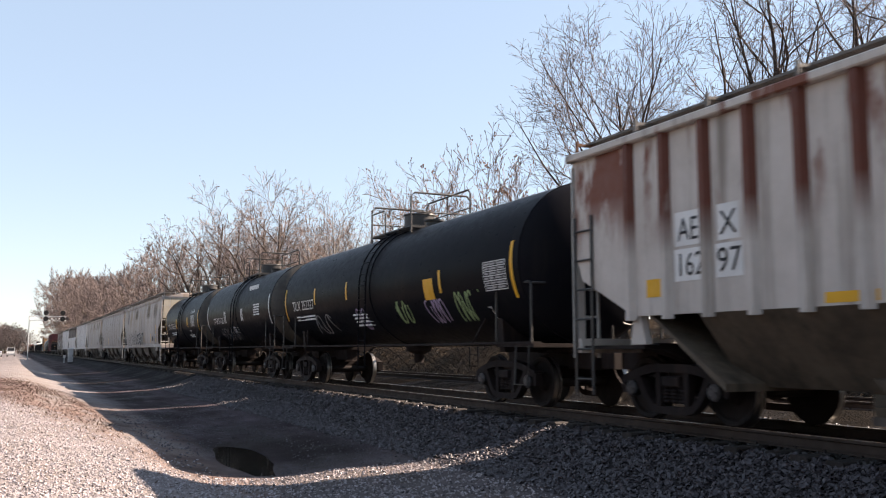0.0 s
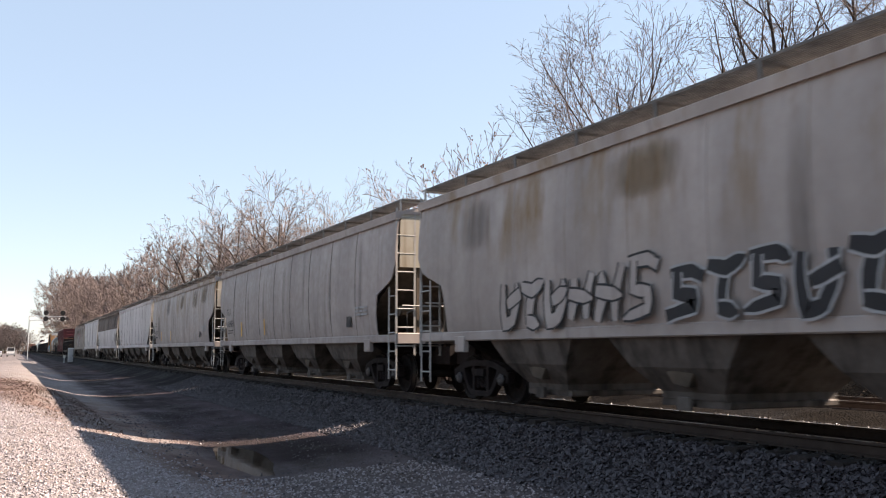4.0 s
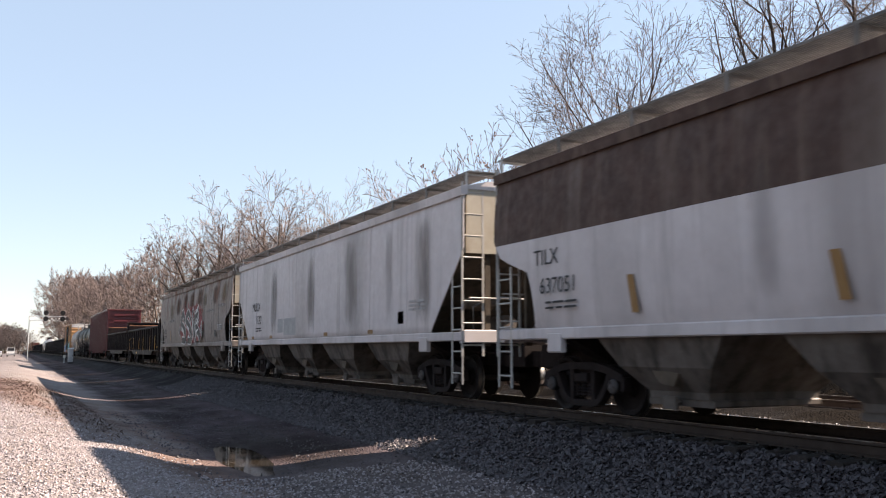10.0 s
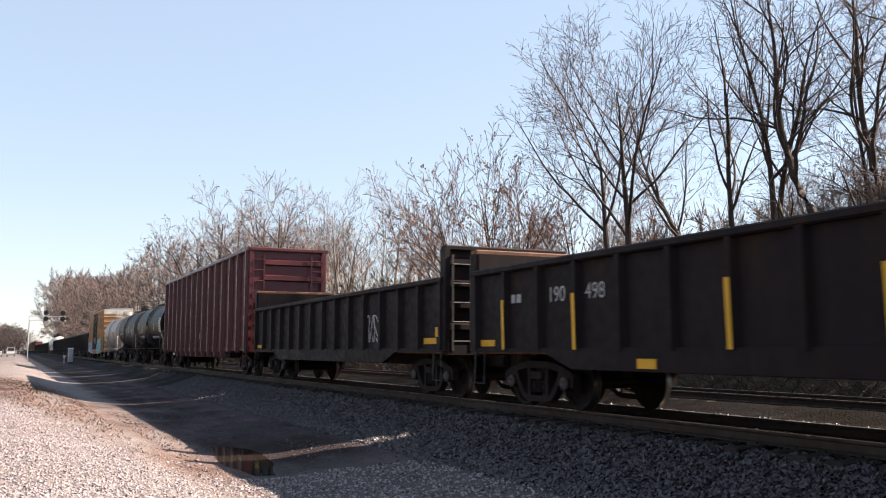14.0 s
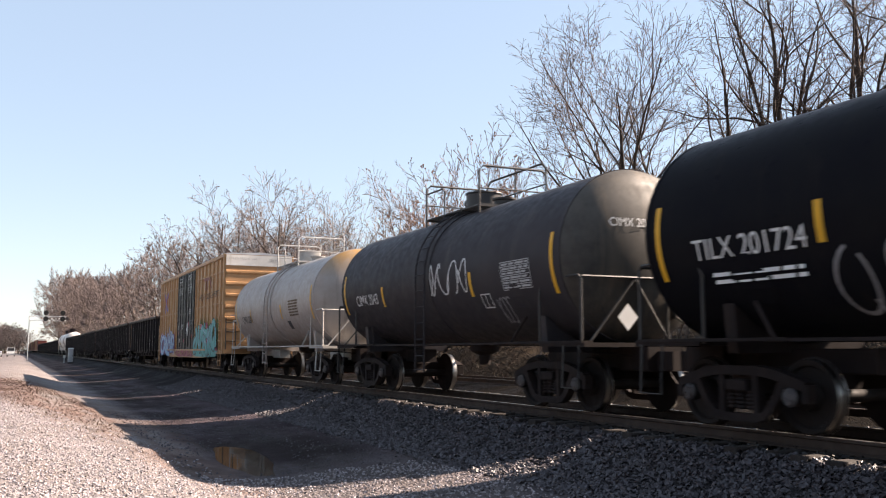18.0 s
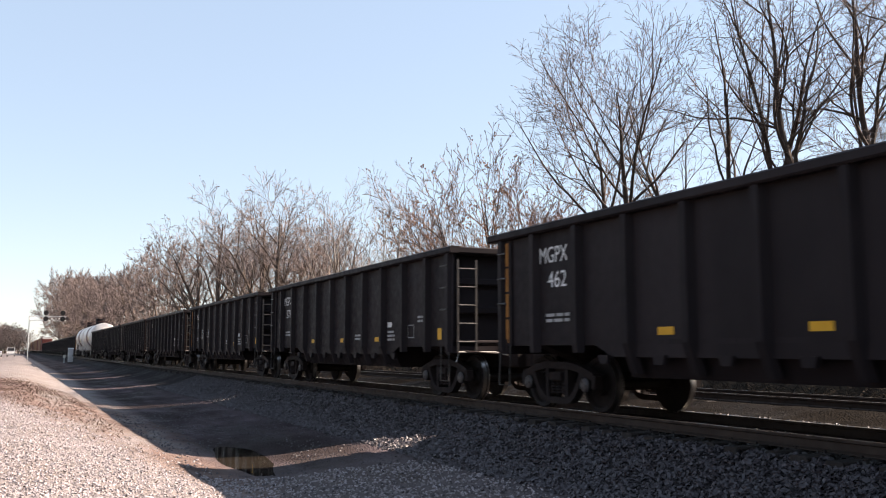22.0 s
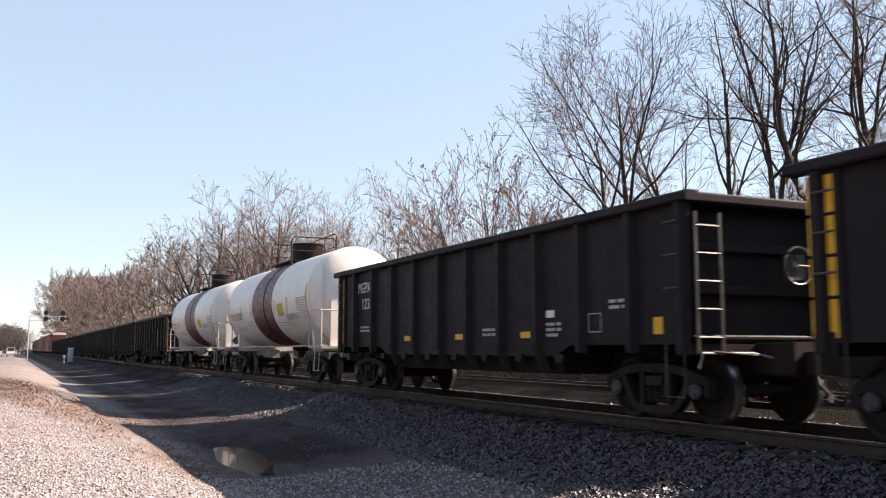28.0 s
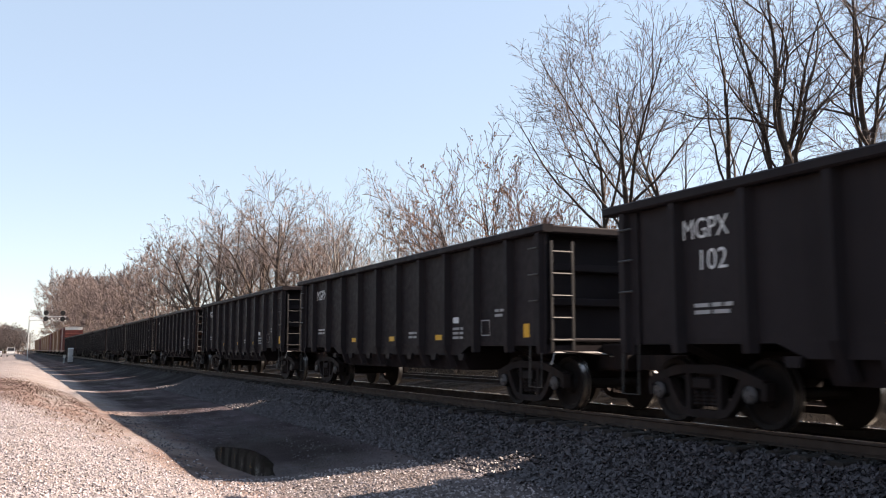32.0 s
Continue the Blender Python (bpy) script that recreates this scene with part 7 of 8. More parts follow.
def relay_cabinet(x, y):
    ob = tagged(new("relay_cabinet"), "small silver relay cabinet beside the track", "equipment cabinet")
    part("cabinet", Build().box(-0.4, 0.4, -0.32, 0.32, 0.15, 1.9, 0.03), "galvanised", ob)
    part("cap", Build().prism([(-0.46, 1.9), (0.46, 1.9), (0.0, 2.02)], "y", -0.38, 0.38), "galvanised", ob)
    dr = part("door", Build().box(0.4, 0.43, -0.27, 0.27, 0.25, 1.82), "galvanised", ob)
    part("handle", Build().box(0.43, 0.47, 0.18, 0.22, 0.85, 1.05), "truck", dr)
    part("plinth", Build().box(-0.38, 0.38, -0.3, 0.3, -0.1, 0.15), "tie", ob)
    ob.location = (x, y, ground_z(x, y))
    return ob


relay_cabinet(-131, 6.75)


def marker_post(x, y):
    ob = tagged(new("marker_post"), "short pale marker post beside the track", "post")
    part("post", Build().box(-0.06, 0.06, -0.06, 0.06, -0.1, 1.1, 0.01), "galvanised", ob)
    part("plate", Build().box(0.06, 0.09, -0.16, 0.16, 0.75, 1.1), "white_panel", ob)
    ob.location = (x, y, ground_z(x, y))


marker_post(-138, 6.3)


def parked_vehicle(x, y, label, body, tall, length, paint_name):
    ob = tagged(new("parked_van" if tall > 1.8 else "parked_car"), label, "van" if tall > 1.8 else "car")
    L, w = length / 2, 0.92
    prof = [(-L, 0.35), (L, 0.35), (L, 0.8), (L - 0.25, 0.95), (L - 0.9, 1.02), (L - 1.5, tall), (-L + 0.15, tall), (-L, 0.9)]
    bd = part("body", Build().prism(prof, "y", -w, w), paint_name, ob)
    part("windscreen", Build().add([(L - 0.93, -0.8, 1.06), (L - 0.93, 0.8, 1.06), (L - 1.43, 0.75, tall - 0.1), (L - 1.43, -0.75, tall - 0.1)], [(0, 1, 2, 3)]), "signal_black", bd)
    for s in (-1, 1):
        part("side_window", Build().box(-L + 0.5, L - 1.6, min(s * w, s * (w + 0.01)), max(s * w, s * (w + 0.01)), 1.05, tall - 0.15), "signal_black", bd)
        for e in (-1, 1):
            part("wheel", Build().lathe([(s * 0.70, 0.0), (s * 0.70, 0.33), (s * 0.94, 0.33), (s * 0.94, 0.0)], 16, (e * (L - 0.8), 0, 0.33), "y"), "signal_black", ob)
    ob.location = (x, y, ground_z(x, y))
    return ob


parked_vehicle(-262, -0.9, "pale grey van parked beside the line", "van", 2.3, 5.2, "grey_ink")
parked_vehicle(-258, -3.9, "pale car parked beside the line", "car", 1.45, 4.3, "galvanised")

# ---- the train ----
TRAIN = []


def place(car, s0):
    TRAIN.append((car, s0))
    return car


def hopper_marks(car, body, mark, number, seed, ink="black_ink", side=-1.60, big=0.27, xm=None, stripe="yellow"):
    x = xm if xm is not None else -body / 2 + 2.0
    lettering(mark, x - 0.18, 2.43, big, side, car, ink)
    lettering(number, x + 0.17, 1.95, big, side, car, ink)
    bars(x - 0.2, 1.80, 0.9, 2, car, side, ink, seed=seed, thick=0.035)
    if stripe:
        for xx in (x + 2.2, x + 5.8):
            plate(xx - 0.08, xx + 0.08, 1.55, 2.1, car, side + 0.01, stripe, name="reflector_strip", lean=-0.12)
    plate(body / 2 - 3.4, body / 2 - 3.05, 1.62, 1.9, car, side + 0.015, "black_ink", name="placard")
    bars(body / 2 - 2.7, 2.1, 0.9, 3, car, side, "grey_ink", seed=seed + 1)


aex = place(ribbed_hopper("pale grey ribbed covered hopper car with red rust runs", 16.4, 15.4), 4.45)
lettering("AE", -4.95, 2.47, 0.32, -1.512, aex, "black_ink", width=0.40)
lettering("X", -4.2, 2.47, 0.32, -1.512, aex, "black_ink")
lettering("162", -4.93, 2.0, 0.32, -1.512, aex, "black_ink", width=0.46)
lettering("97", -4.2, 2.0, 0.32, -1.512, aex, "black_ink")
for px0, px1, pz0, pz1 in ((-5.22, -4.72, 2.40, 2.86), (-5.24, -4.70, 1.93, 2.36), (-4.4, -4.0, 2.40, 2.86), (-4.44, -3.96, 1.93, 2.36)):
    plate(px0, px1, pz0, pz1, aex, -1.506, "white_ink", name="stencil_panel")
plate(-5.85, -5.42, 1.75, 2.0, aex, -1.506, "yellow", name="reflector_strip")
plate(-2.75, -2.05, 1.53, 1.65, aex, -1.506, "yellow", name="reflector_strip")

CV = (2.62, 1.5)
tk = place(tank_car("glossy black long tank car with yellow stripes and spray tags", 17.3, 15.5, 1.5, "black_tank", stripes=((-4.35, 2.6), (-1.5, 2.6), (4.45, 2.45))), 21.7)
lettering("TILX", -6.3, 2.25, 0.30, 0, tk, "white_ink", CV)
lettering("252327", -5.1, 2.25, 0.30, 0, tk, "white_ink", CV)
bars(-6.5, 2.05, 1.9, 2, tk, 0, "white_ink", curve=CV, seed=2)
bars(-1.3, 1.95, 1.2, 4, tk, 0, "white_ink", curve=CV, seed=3)
plate(3.6, 4.1, 2.1, 2.55, tk, 0, "yellow", CV, "yellow_placard")
scrawl(tk, -4.9, -3.1, 1.5, 2.05, 0, "ghost", 5, CV)
scrawl(tk, -1.0, -0.4, 1.55, 2.1, 0, "lilac", 6, CV, 3, w=0.035)
scrawl(tk, 1.7, 2.5, 1.65, 2.15, 0, "pale_green", 7, CV, 4, 0.05)
scrawl(tk, 3.5, 4.4, 1.6, 2.1, 0, "lilac", 8, CV, 5, 0.045)
scrawl(tk, 5.0, 6.1, 1.6, 2.2, 0, "pale_green", 9, CV, 6, 0.05)
data_panel(tk, 6.44, 7.3, 2.14, 2.67, CV)
frame_box(tk, 6.0, 6.38, 1.57, 1.85, CV)

t2 = place(tank_car("black tank car with white stripes and white marks", 13.4, 11.6, 1.5, "black_tank", head="dusty_head", stripe_ink="white_ink",
                    stripes=((-1.95, 2.4), (-1.75, 2.4), (1.2, 2.4), (1.4, 2.4))), 37.05)
lettering("STSX 51135", -3.2, 2.15, 0.27, 0, t2, "white_ink", CV, width=2.0)
bars(1.9, 3.35, 1.5, 1, t2, 0, "white_ink", curve=CV, seed=8, thick=0.26)
bars(3.3, 2.7, 0.9, 5, t2, 0, "white_ink", curve=CV, seed=9)
bars(-0.7, 1.95, 1.0, 3, t2, 0, "grey_ink", curve=CV, seed=10)
scrawl(t2, -3.4, -0.2, 1.45, 1.95, 0, "ghost", 11, CV, 9)

t3 = place(tank_car("black tank car with yellow stripes and stencilled marks", 12.6, 10.7, 1.5, "black_tank", head="dusty_head", stripes=((-1.45, 2.45), (-1.25, 2.45), (2.0, 2.45), (2.2, 2.45))), 50.35)
lettering("STSX 51356", -3.1, 2.2, 0.30, 0, t3, "white_ink", CV, width=2.1)
frame_box(t3, -1.93, -1.68, 2.18, 2.46, CV, barred=False)
lettering("C", -1.80, 2.22, 0.13, 0, t3, "white_ink", CV)
bars(-3.6, 1.98, 1.7, 2, t3, 0, "white_ink", curve=CV, seed=12)
lettering("CORN SYRUP", 3.6, 2.86, 0.17, 0, t3, "white_ink", CV, width=1.0)
data_panel(t3, 3.1, 4.1, 2.22, 2.74, CV)
frame_box(t3, 2.45, 2.85, 1.75, 2.02, CV)
bars(1.9, 1.8, 1.2, 2, t3, 0, "grey_ink", curve=CV, seed=14)

head_lettering("STSX 51356", -0.4, 3.0, 0.15, 5.35, 1.5, 2.62, t3, "white_ink", 0.95)
ha = place(covered_hopper("off-white covered hopper car with yellow stains and spray paint", 21.7, 20.1, "yellowed_hopper", seams=10), 67.1)
wild_letters(ha, -6.4, -1.9, 1.42, 2.3, -1.600, "yellowed_hopper", "black_ink", 16, curve_n=6, fat=0.7)
wild_letters(ha, -1.7, 1.9, 1.42, 2.2, -1.600, "black_ink", "grey_ink", 19, curve_n=5, fat=0.7)
plate(2.5, 2.62, 1.55, 2.0, ha, -1.6, "yellow", name="reflector_strip", lean=-0.1)
plate(5.7, 5.85, 1.5, 2.05, ha, -1.6, "yellow", name="reflector_strip", lean=-0.1)
plate(8.15, 8.32, 1.5, 2.6, ha, -1.595, "yellow", name="reflector_strip", lean=-0.3)
plate(6.5, 6.95, 1.6, 1.9, ha, -1.6, "black_ink", name="placard")
bars(7.3, 2.0, 0.9, 3, ha, -1.6, "grey_ink", seed=17)

hb = place(covered_hopper("light grey covered hopper car with vertical weld seams", 21.2, 19.9, "grey_hopper", seams=8, seam_dirt=True), 88.45)
hopper_marks(hb, 19.9, "TILX", "648909", 18)
hc = place(covered_hopper("light grey covered hopper car with dirt streaks", 21.4, 19.9, "yellowed_hopper", seams=12), 109.75)
hopper_marks(hc, 19.9, "SOXX", "638377", 19)
for x0, x1, z0, z1, mt in ((4.2, 6.2, 3.0, 4.05, "ochre_bloom"), (6.4, 8.6, 3.1, 4.1, "ochre_bloom"), (0.6, 2.0, 3.1, 4.0, "ochre_bloom"), (-4.2, -2.6, 2.9, 4.0, "tan_bloom"), (-7.5, -6.3, 1.5, 3.4, "tan_bloom"), (2.8, 3.4, 1.5, 4.0, "soot_bloom"), (-1.6, -0.9, 1.5, 4.0, "soot_bloom")):
    side_stain(hc, x0, x1, z0, z1, mt)
for x0, x1, z0, z1, mt in ((3.0, 5.4, 3.0, 4.05, "ochre_bloom"), (6.2, 8.8, 2.9, 4.05, "ochre_bloom"), (-3.2, -1.0, 3.1, 4.0, "ochre_bloom"), (-8.2, -6.4, 2.8, 4.0, "tan_bloom"), (0.4, 1.0, 1.5, 4.0, "soot_bloom"), (9.2, 9.7, 1.7, 4.0, "ochre_bloom")):
    side_stain(ha, x0, x1, z0, z1, mt)
for x0, x1, z0, z1 in ((-7.4, -7.0, 1.45, 4.0), (-4.9, -4.55, 1.5, 3.6), (-2.6, -2.2, 1.6, 4.0), (0.0, 0.5, 1.45, 3.9), (2.4, 2.75, 1.7, 4.0), (4.9, 5.3, 1.45, 3.7), (7.4, 7.8, 1.6, 4.0)):
    side_stain(hb, x0, x1, z0, z1, "soot_bloom")
hd = place(covered_hopper("white flat-sided covered hopper car", 21.2, 19.9, "white_hopper", flat=True, seams=9, roof_z=4.24, seam_dirt=True), 131.0)
hopper_marks(hd, 19.9, "ALHX", "1311", 20, "black_ink", -1.545, 0.27, -7.8, "")
for xx in (-7.8, -5.6, -3.4, -1.2, 2.4, 5.2):
    plate(xx, xx + 0.36, 1.42, 1.52, hd, -1.54, "ochre", name="reflector_strip")
plate(3.5, 4.1, 1.7, 2.15, hd, -1.54, "grey_ink", name="placard")
he = place(covered_hopper("white covered hopper car with a brown upper band", 21.3, 19.9, "white_hopper", upper="brown_band", seams=8), 152.2)
hopper_marks(he, 19.9, "TILX", "637051", 21, stripe="ochre")
for x0, x1, z0, z1, mt in ((6.6, 9.6, 2.9, 4.15, "tan_bloom"), (1.0, 2.2, 2.7, 4.15, "tan_bloom"), (-3.6, -2.9, 1.45, 3.6, "soot_bloom"), (0.8, 1.9, 1.45, 3.1, "soot_bloom"), (3.6, 4.2, 1.6, 3.2, "soot_bloom"), (7.6, 8.6, 1.45, 2.9, "tan_bloom")):
    side_stain(he, x0, x1, z0, z1, mt)
hf = place(covered_hopper("white flat-sided covered hopper car with grey patches", 21.2, 19.9, "white_hopper", flat=True, seams=7, roof_z=4.24), 173.5)
hopper_marks(hf, 19.9, "MULX", "1130", 22, "black_ink", -1.545, 0.32, -6.9, "")
plate(-4.05, -3.4, 1.6, 2.05, hf, -1.54, "grey_ink", name="placard")
plate(-3.3, -1.9, 1.5, 2.05, hf, -1.538, "grey_ink", name="paint_patch")
for xx in (-7.7, -5.1, 1.0, 4.6):
    plate(xx, xx + 0.36, 1.42, 1.52, hf, -1.54, "ochre", name="reflector_strip")
for x0, x1, z0, z1, mt in ((-5.2, -4.0, 1.4, 4.0, "tan_bloom"), (-0.8, 0.2, 1.4, 4.1, "tan_bloom"), (2.6, 4.0, 1.4, 4.1, "tan_bloom"), (5.6, 6.4, 1.4, 4.1, "soot_bloom"), (7.4, 8.6, 1.4, 4.1, "tan_bloom")):
    side_stain(hf, x0, x1, z0, z1, mt, 1.533)
hg = place(covered_hopper("grey covered hopper car with rust blooms and red graffiti", 21.2, 19.9, "rusty_hopper", seams=10, seam_dirt=True), 194.65)
hopper_marks(hg, 19.9, "TILX", "645828", 23, "black_ink", stripe="ochre")
for x0, x1, z0, z1, mt in ((5.75, 7.35, 2.95, 3.95, "rust_bloom"), (7.6, 9.4, 3.0, 4.0, "ochre_bloom"), (2.0, 3.8, 3.05, 4.0, "rust_bloom"), (-0.2, 1.9, 2.75, 4.0, "rust_bloom"),
                           (-2.2, -0.4, 2.9, 4.0, "rust_bloom"), (-4.3, -2.4, 2.8, 3.9, "rust_bloom"), (-6.3, -4.6, 2.6, 3.7, "ochre_bloom"), (3.6, 4.9, 3.0, 3.7, "ochre_bloom")):
    side_stain(hg, x0, x1, z0, z1, mt)
for x0, x1, z, d in ((4.2, 6.9, 2.72, 0.12), (6.9, 9.3, 2.86, 0.1), (-6.8, -4.0, 2.55, 0.1)):
    side_stain(hg, x0, x1, z, z + 0.16, "chalk_bloom", lift=0.011, name="scuff")
cloud(hg, -2.6, 3.95, 1.40, 3.2, -1.606, "red_mist", 70)
flames(hg, -2.3, 3.6, 2.8, 0.8, -1.6072, "red_mist", 71, 9)
drawn_letters(hg, [[(-0.98, 2.41), (-1.38, 2.78), (-1.80, 2.90), (-2.11, 2.36), (-1.54, 2.19), (-0.84, 1.91), (-0.84, 1.53), (-1.84, 1.55)],
                   [(0.68, 2.48), (0.08, 2.89), (-0.53, 2.72), (-0.60, 2.46), (0.17, 2.23), (0.85, 1.91), (0.93, 1.52), (-0.01, 1.50)],
                   [(1.36, 3.05), (1.14, 2.73), (1.33, 2.30), (1.78, 1.87), (2.22, 1.42)],
                   [(2.76, 3.10), (2.51, 2.81), (1.94, 2.69), (1.86, 2.43), (2.08, 2.12)],
                   [(2.92, 2.58), (2.23, 2.24), (2.44, 2.02), (3.04, 1.81), (3.32, 1.45)]], -1.6105, 0.37, "deep_ink", "white_ink", 0.045)
for k, pts in enumerate(([(2.74, 3.20), (2.50, 2.92), (1.91, 2.78)], [(2.92, 2.62), (2.58, 2.38), (2.10, 2.24)], [(2.85, 2.02), (2.36, 1.93), (2.13, 1.59)], [(1.24, 2.85), (1.30, 2.32), (1.52, 1.88), (1.38, 1.45)], [(-1.9, 2.2), (-1.35, 2.0), (-1.3, 1.72), (-1.6, 1.7)], [(-0.4, 2.3), (0.25, 2.05), (0.4, 1.75), (0.05, 1.7)])):
    bl = Build()
    taper(bl, pts, [0.05] + [0.16] * (len(pts) - 2) + [0.04], -1.6235 - 0.0008 * k)
    part("graffiti", bl, "white_ink", hg)
for px, pz, pw, ph in ((3.62, 2.05, 0.30, 0.42), (-2.64, 2.02, 0.22, 0.28)):
    for k, mt in enumerate(("white_ink", "deep_ink")):
        bl = Build()
        q = 1 - 0.22 * k
        blob(bl, [(px, pz + ph * q), (px + pw * q, pz - 0.05), (px + 0.2 * pw, pz - ph * q), (px - pw * q, pz)], -1.622 - 0.001 * k)
        part("graffiti", bl, mt, hg)
scrawl(hg, 3.45, 3.8, 1.85, 2.2, -1.6245, "white_ink", 81, None, 2, 0.02, "graffiti")

g1 = place(low_gondola("grimy black low gondola car with raised bulkhead ends", 17.6, 16.3, top=2.88), 214.0)
bars(-6.75, 1.93, 0.42, 1, g1, -1.447, "grey_ink", thick=0.15, seed=31)
lettering("190", -5.25, 1.82, 0.26, -1.447, g1, "grey_ink")
lettering("498", -4.15, 1.82, 0.26, -1.447, g1, "grey_ink")
g2 = place(low_gondola("grimy black low gondola car with a spray tag", 17.8, 16.3, ()), 231.7)
scrawl(g2, 3.4, 4.3, 1.2, 1.9, -1.45, "white_ink", 24, None, 3, 0.03)

ch = place(chip_car("tall maroon wood-chip gondola car with side posts", 22.0, 20.9), 251.5)
lettering("PMRX", -7.92, 2.98, 0.30, -1.447, ch, "white_ink", width=0.78)
lettering("9900", -7.86, 2.52, 0.30, -1.447, ch, "white_ink", width=0.68)
bl = Build()
for a, c in (((-6.55, 2.95), (-6.2, 2.95)), ((-6.2, 2.95), (-6.2, 3.3)), ((-6.2, 3.3), (-6.55, 3.3)), ((-6.55, 3.3), (-6.55, 2.95))):
    stroke(bl, [a, c], 0.025, -1.446)
part("load_stencil", bl, "white_ink", ch)
bars(-6.48, 3.2, 0.2, 2, ch, -1.447, "white_ink", seed=24, row=0.12, thick=0.04)
plate(-9.42, -9.30, 1.35, 2.0, ch, -1.447, "yellow", name="reflector_strip")
bars(-8.3, 1.75, 0.8, 2, ch, -1.447, "grey_ink", seed=25)
bars(-0.7, 1.75, 1.0, 3, ch, -1.447, "white_ink", seed=26)
for xx in (-4.8, -1.9, 0.95, 4.2, 7.2):
    plate(xx - 0.06, xx + 0.06, 1.35, 1.95, ch, -1.447, "yellow", name="reflector_strip")

t4 = place(tank_car("black tank car with yellow stripes and a spray drawing", 13.4, 11.5, 1.5, "black_tank", stripes=((-2.75, 2.45), (-0.7, 2.45), (2.65, 2.5))), 270.0)
lettering("TILX 201724", -3.9, 2.18, 0.28, 0, t4, "white_ink", CV, width=1.9)
bars(-4.6, 1.98, 1.5, 2, t4, 0, "white_ink", curve=CV, seed=27)
scrawl(t4, -2.7, -1.2, 1.4, 2.2, 0, "ghost", 28, CV, 4, 0.045)
bars(4.7, 2.95, 0.9, 9, t4, 0, "white_ink", curve=CV, seed=29, row=0.1)
plate(4.9, 5.4, 1.72, 2.0, t4, 0, "grey_ink", CV, "placard")
bars(1.2, 1.9, 3.2, 2, t4, 0, "grey_ink", curve=CV, seed=30)
t5 = place(tank_car("charcoal grey tank car with dusty ends and spray tag", 13.1, 10.9, 1.5, "grey_tank", head="dusty_head", stripes=((-2.5, 2.3), (-0.15, 2.3), (2.2, 2.3)), side_ladder=True), 283.55)
lettering("CIMX 2043", -3.6, 2.15, 0.27, 0, t5, "white_ink", CV, width=1.5)
scrawl(t5, 0.0, 2.0, 2.15, 2.85, 0, "white_ink", 31, CV, 5, 0.035)
data_panel(t5, 3.47, 4.5, 2.11, 2.61, CV, "grey_ink")
frame_box(t5, 2.51, 2.89, 1.82, 2.09, CV)
scrawl(t5, 3.1, 3.6, 1.52, 2.0, 0, "ghost", 34, CV, 3, 0.03)
head_lettering("CIMX 2043", -0.35, 3.05, 0.15, 5.45, 1.5, 2.62, t5, "white_ink", 0.85)
bl = Build()
blob(bl, [(0.0, 0.22), (0.2, 0.0), (0.0, -0.22), (-0.2, 0.0)], 0.0)
dm = part("placard", bl, "white_ink", t5)
for v in dm.data.vertices:
    v.co = (6.02, -0.55 + v.co.x, 1.55 + v.co.z)
t6 = place(tank_car("dingy off-white tank car with rust-tinted end", 13.3, 10.6, 1.5, "cream_tank", head="stained_head", rail="rod", dome="rod", walk_mat="rod", stripes=((-2.7, 2.3), (-0.3, 2.3), (1.6, 2.3)), side_ladder=True), 297.05)
lettering("CIMX 2201", -3.3, 2.05, 0.27, 0, t6, "black_ink", CV, width=1.5)
bars(2.6, 2.6, 1.0, 6, t6, 0, "faded_brown", curve=CV, seed=33)
plate(2.1, 2.45, 1.72, 1.98, t6, 0, "black_ink", CV, "placard")

bx = place(box_car("tall tan boxcar with black doors and teal graffiti", 20.2, 18.65, "box_tan"), 313.95)
TS = -1.534
lettering("RAILCAR POOLING EXPERTS", 6.0, 3.38, 0.27, TS, bx, "black_ink", width=4.6)
end_lettering("EXCESS HEIGHT CAR", -0.72, 4.92, 0.10, 9.375, bx, "grey_ink", 1.2)
end_lettering("TBOX", 0.62, 4.86, 0.12, 9.375, bx, "grey_ink", 0.42)
for txt, px, pz, sz in (("next", -8.2, 3.86, 0.19), ("load", -8.2, 3.56, 0.19), ("any", -5.5, 4.02, 0.20), ("road", -5.45, 3.68, 0.20)):
    lettering(txt, px, pz, sz, -1.466, bx, "faded_brown")
for txt, px, pz in (("TB", -8.15, 2.42), ("OX", -7.25, 2.42), ("64", -8.15, 1.96), ("13", -7.2, 1.96), ("65", -6.3, 1.94)):
    lettering(txt, px, pz, 0.27, -1.466, bx, "deep_ink", width=0.40)
for lines, px, pz, gap in ((("CLOSE THIS DOOR", "BEFORE CLOSING", "MAIN DOOR"), -1.35, 4.72, 0.14), (("CIERRE ESTA PUERTA", "ANTES DE CERRAR", "LA PUERTA PRINCIPAL"), -1.35, 4.22, 0.14),
                           (("CLOSE AND LOCK", "BOTH DOORS BEFORE", "MOVING CAR"), 1.25, 4.74, 0.15), (("CIERRE Y TRABE", "EL SEGURO EN AMBAS", "PUERTAS ANTES DE", "MOVER EL CARRO"), 1.25, 4.28, 0.13)):
    for k, txt in enumerate(lines):
        lettering(txt, px, pz - gap * k, 0.095, -1.582, bx, "white_ink", width=0.062 * len(txt))
for sx, lines in ((-0.62, (((-0.22, 2.35), (0.0, 2.05), (0.0, 1.72)), ((0.22, 2.35), (0.0, 2.05)))), (0.70, (((-0.22, 2.4), (-0.22, 1.74)), ((0.22, 2.4), (0.22, 1.74)), ((-0.22, 2.07), (0.22, 2.07))))):
    bl = Build()
    for k, pts in enumerate(lines):
        stroke(bl, [(sx + px, pz) for px, pz in pts], 0.17, -1.586 - 0.001 * k)
    part("spray_tag", bl, "white_ink", bx)
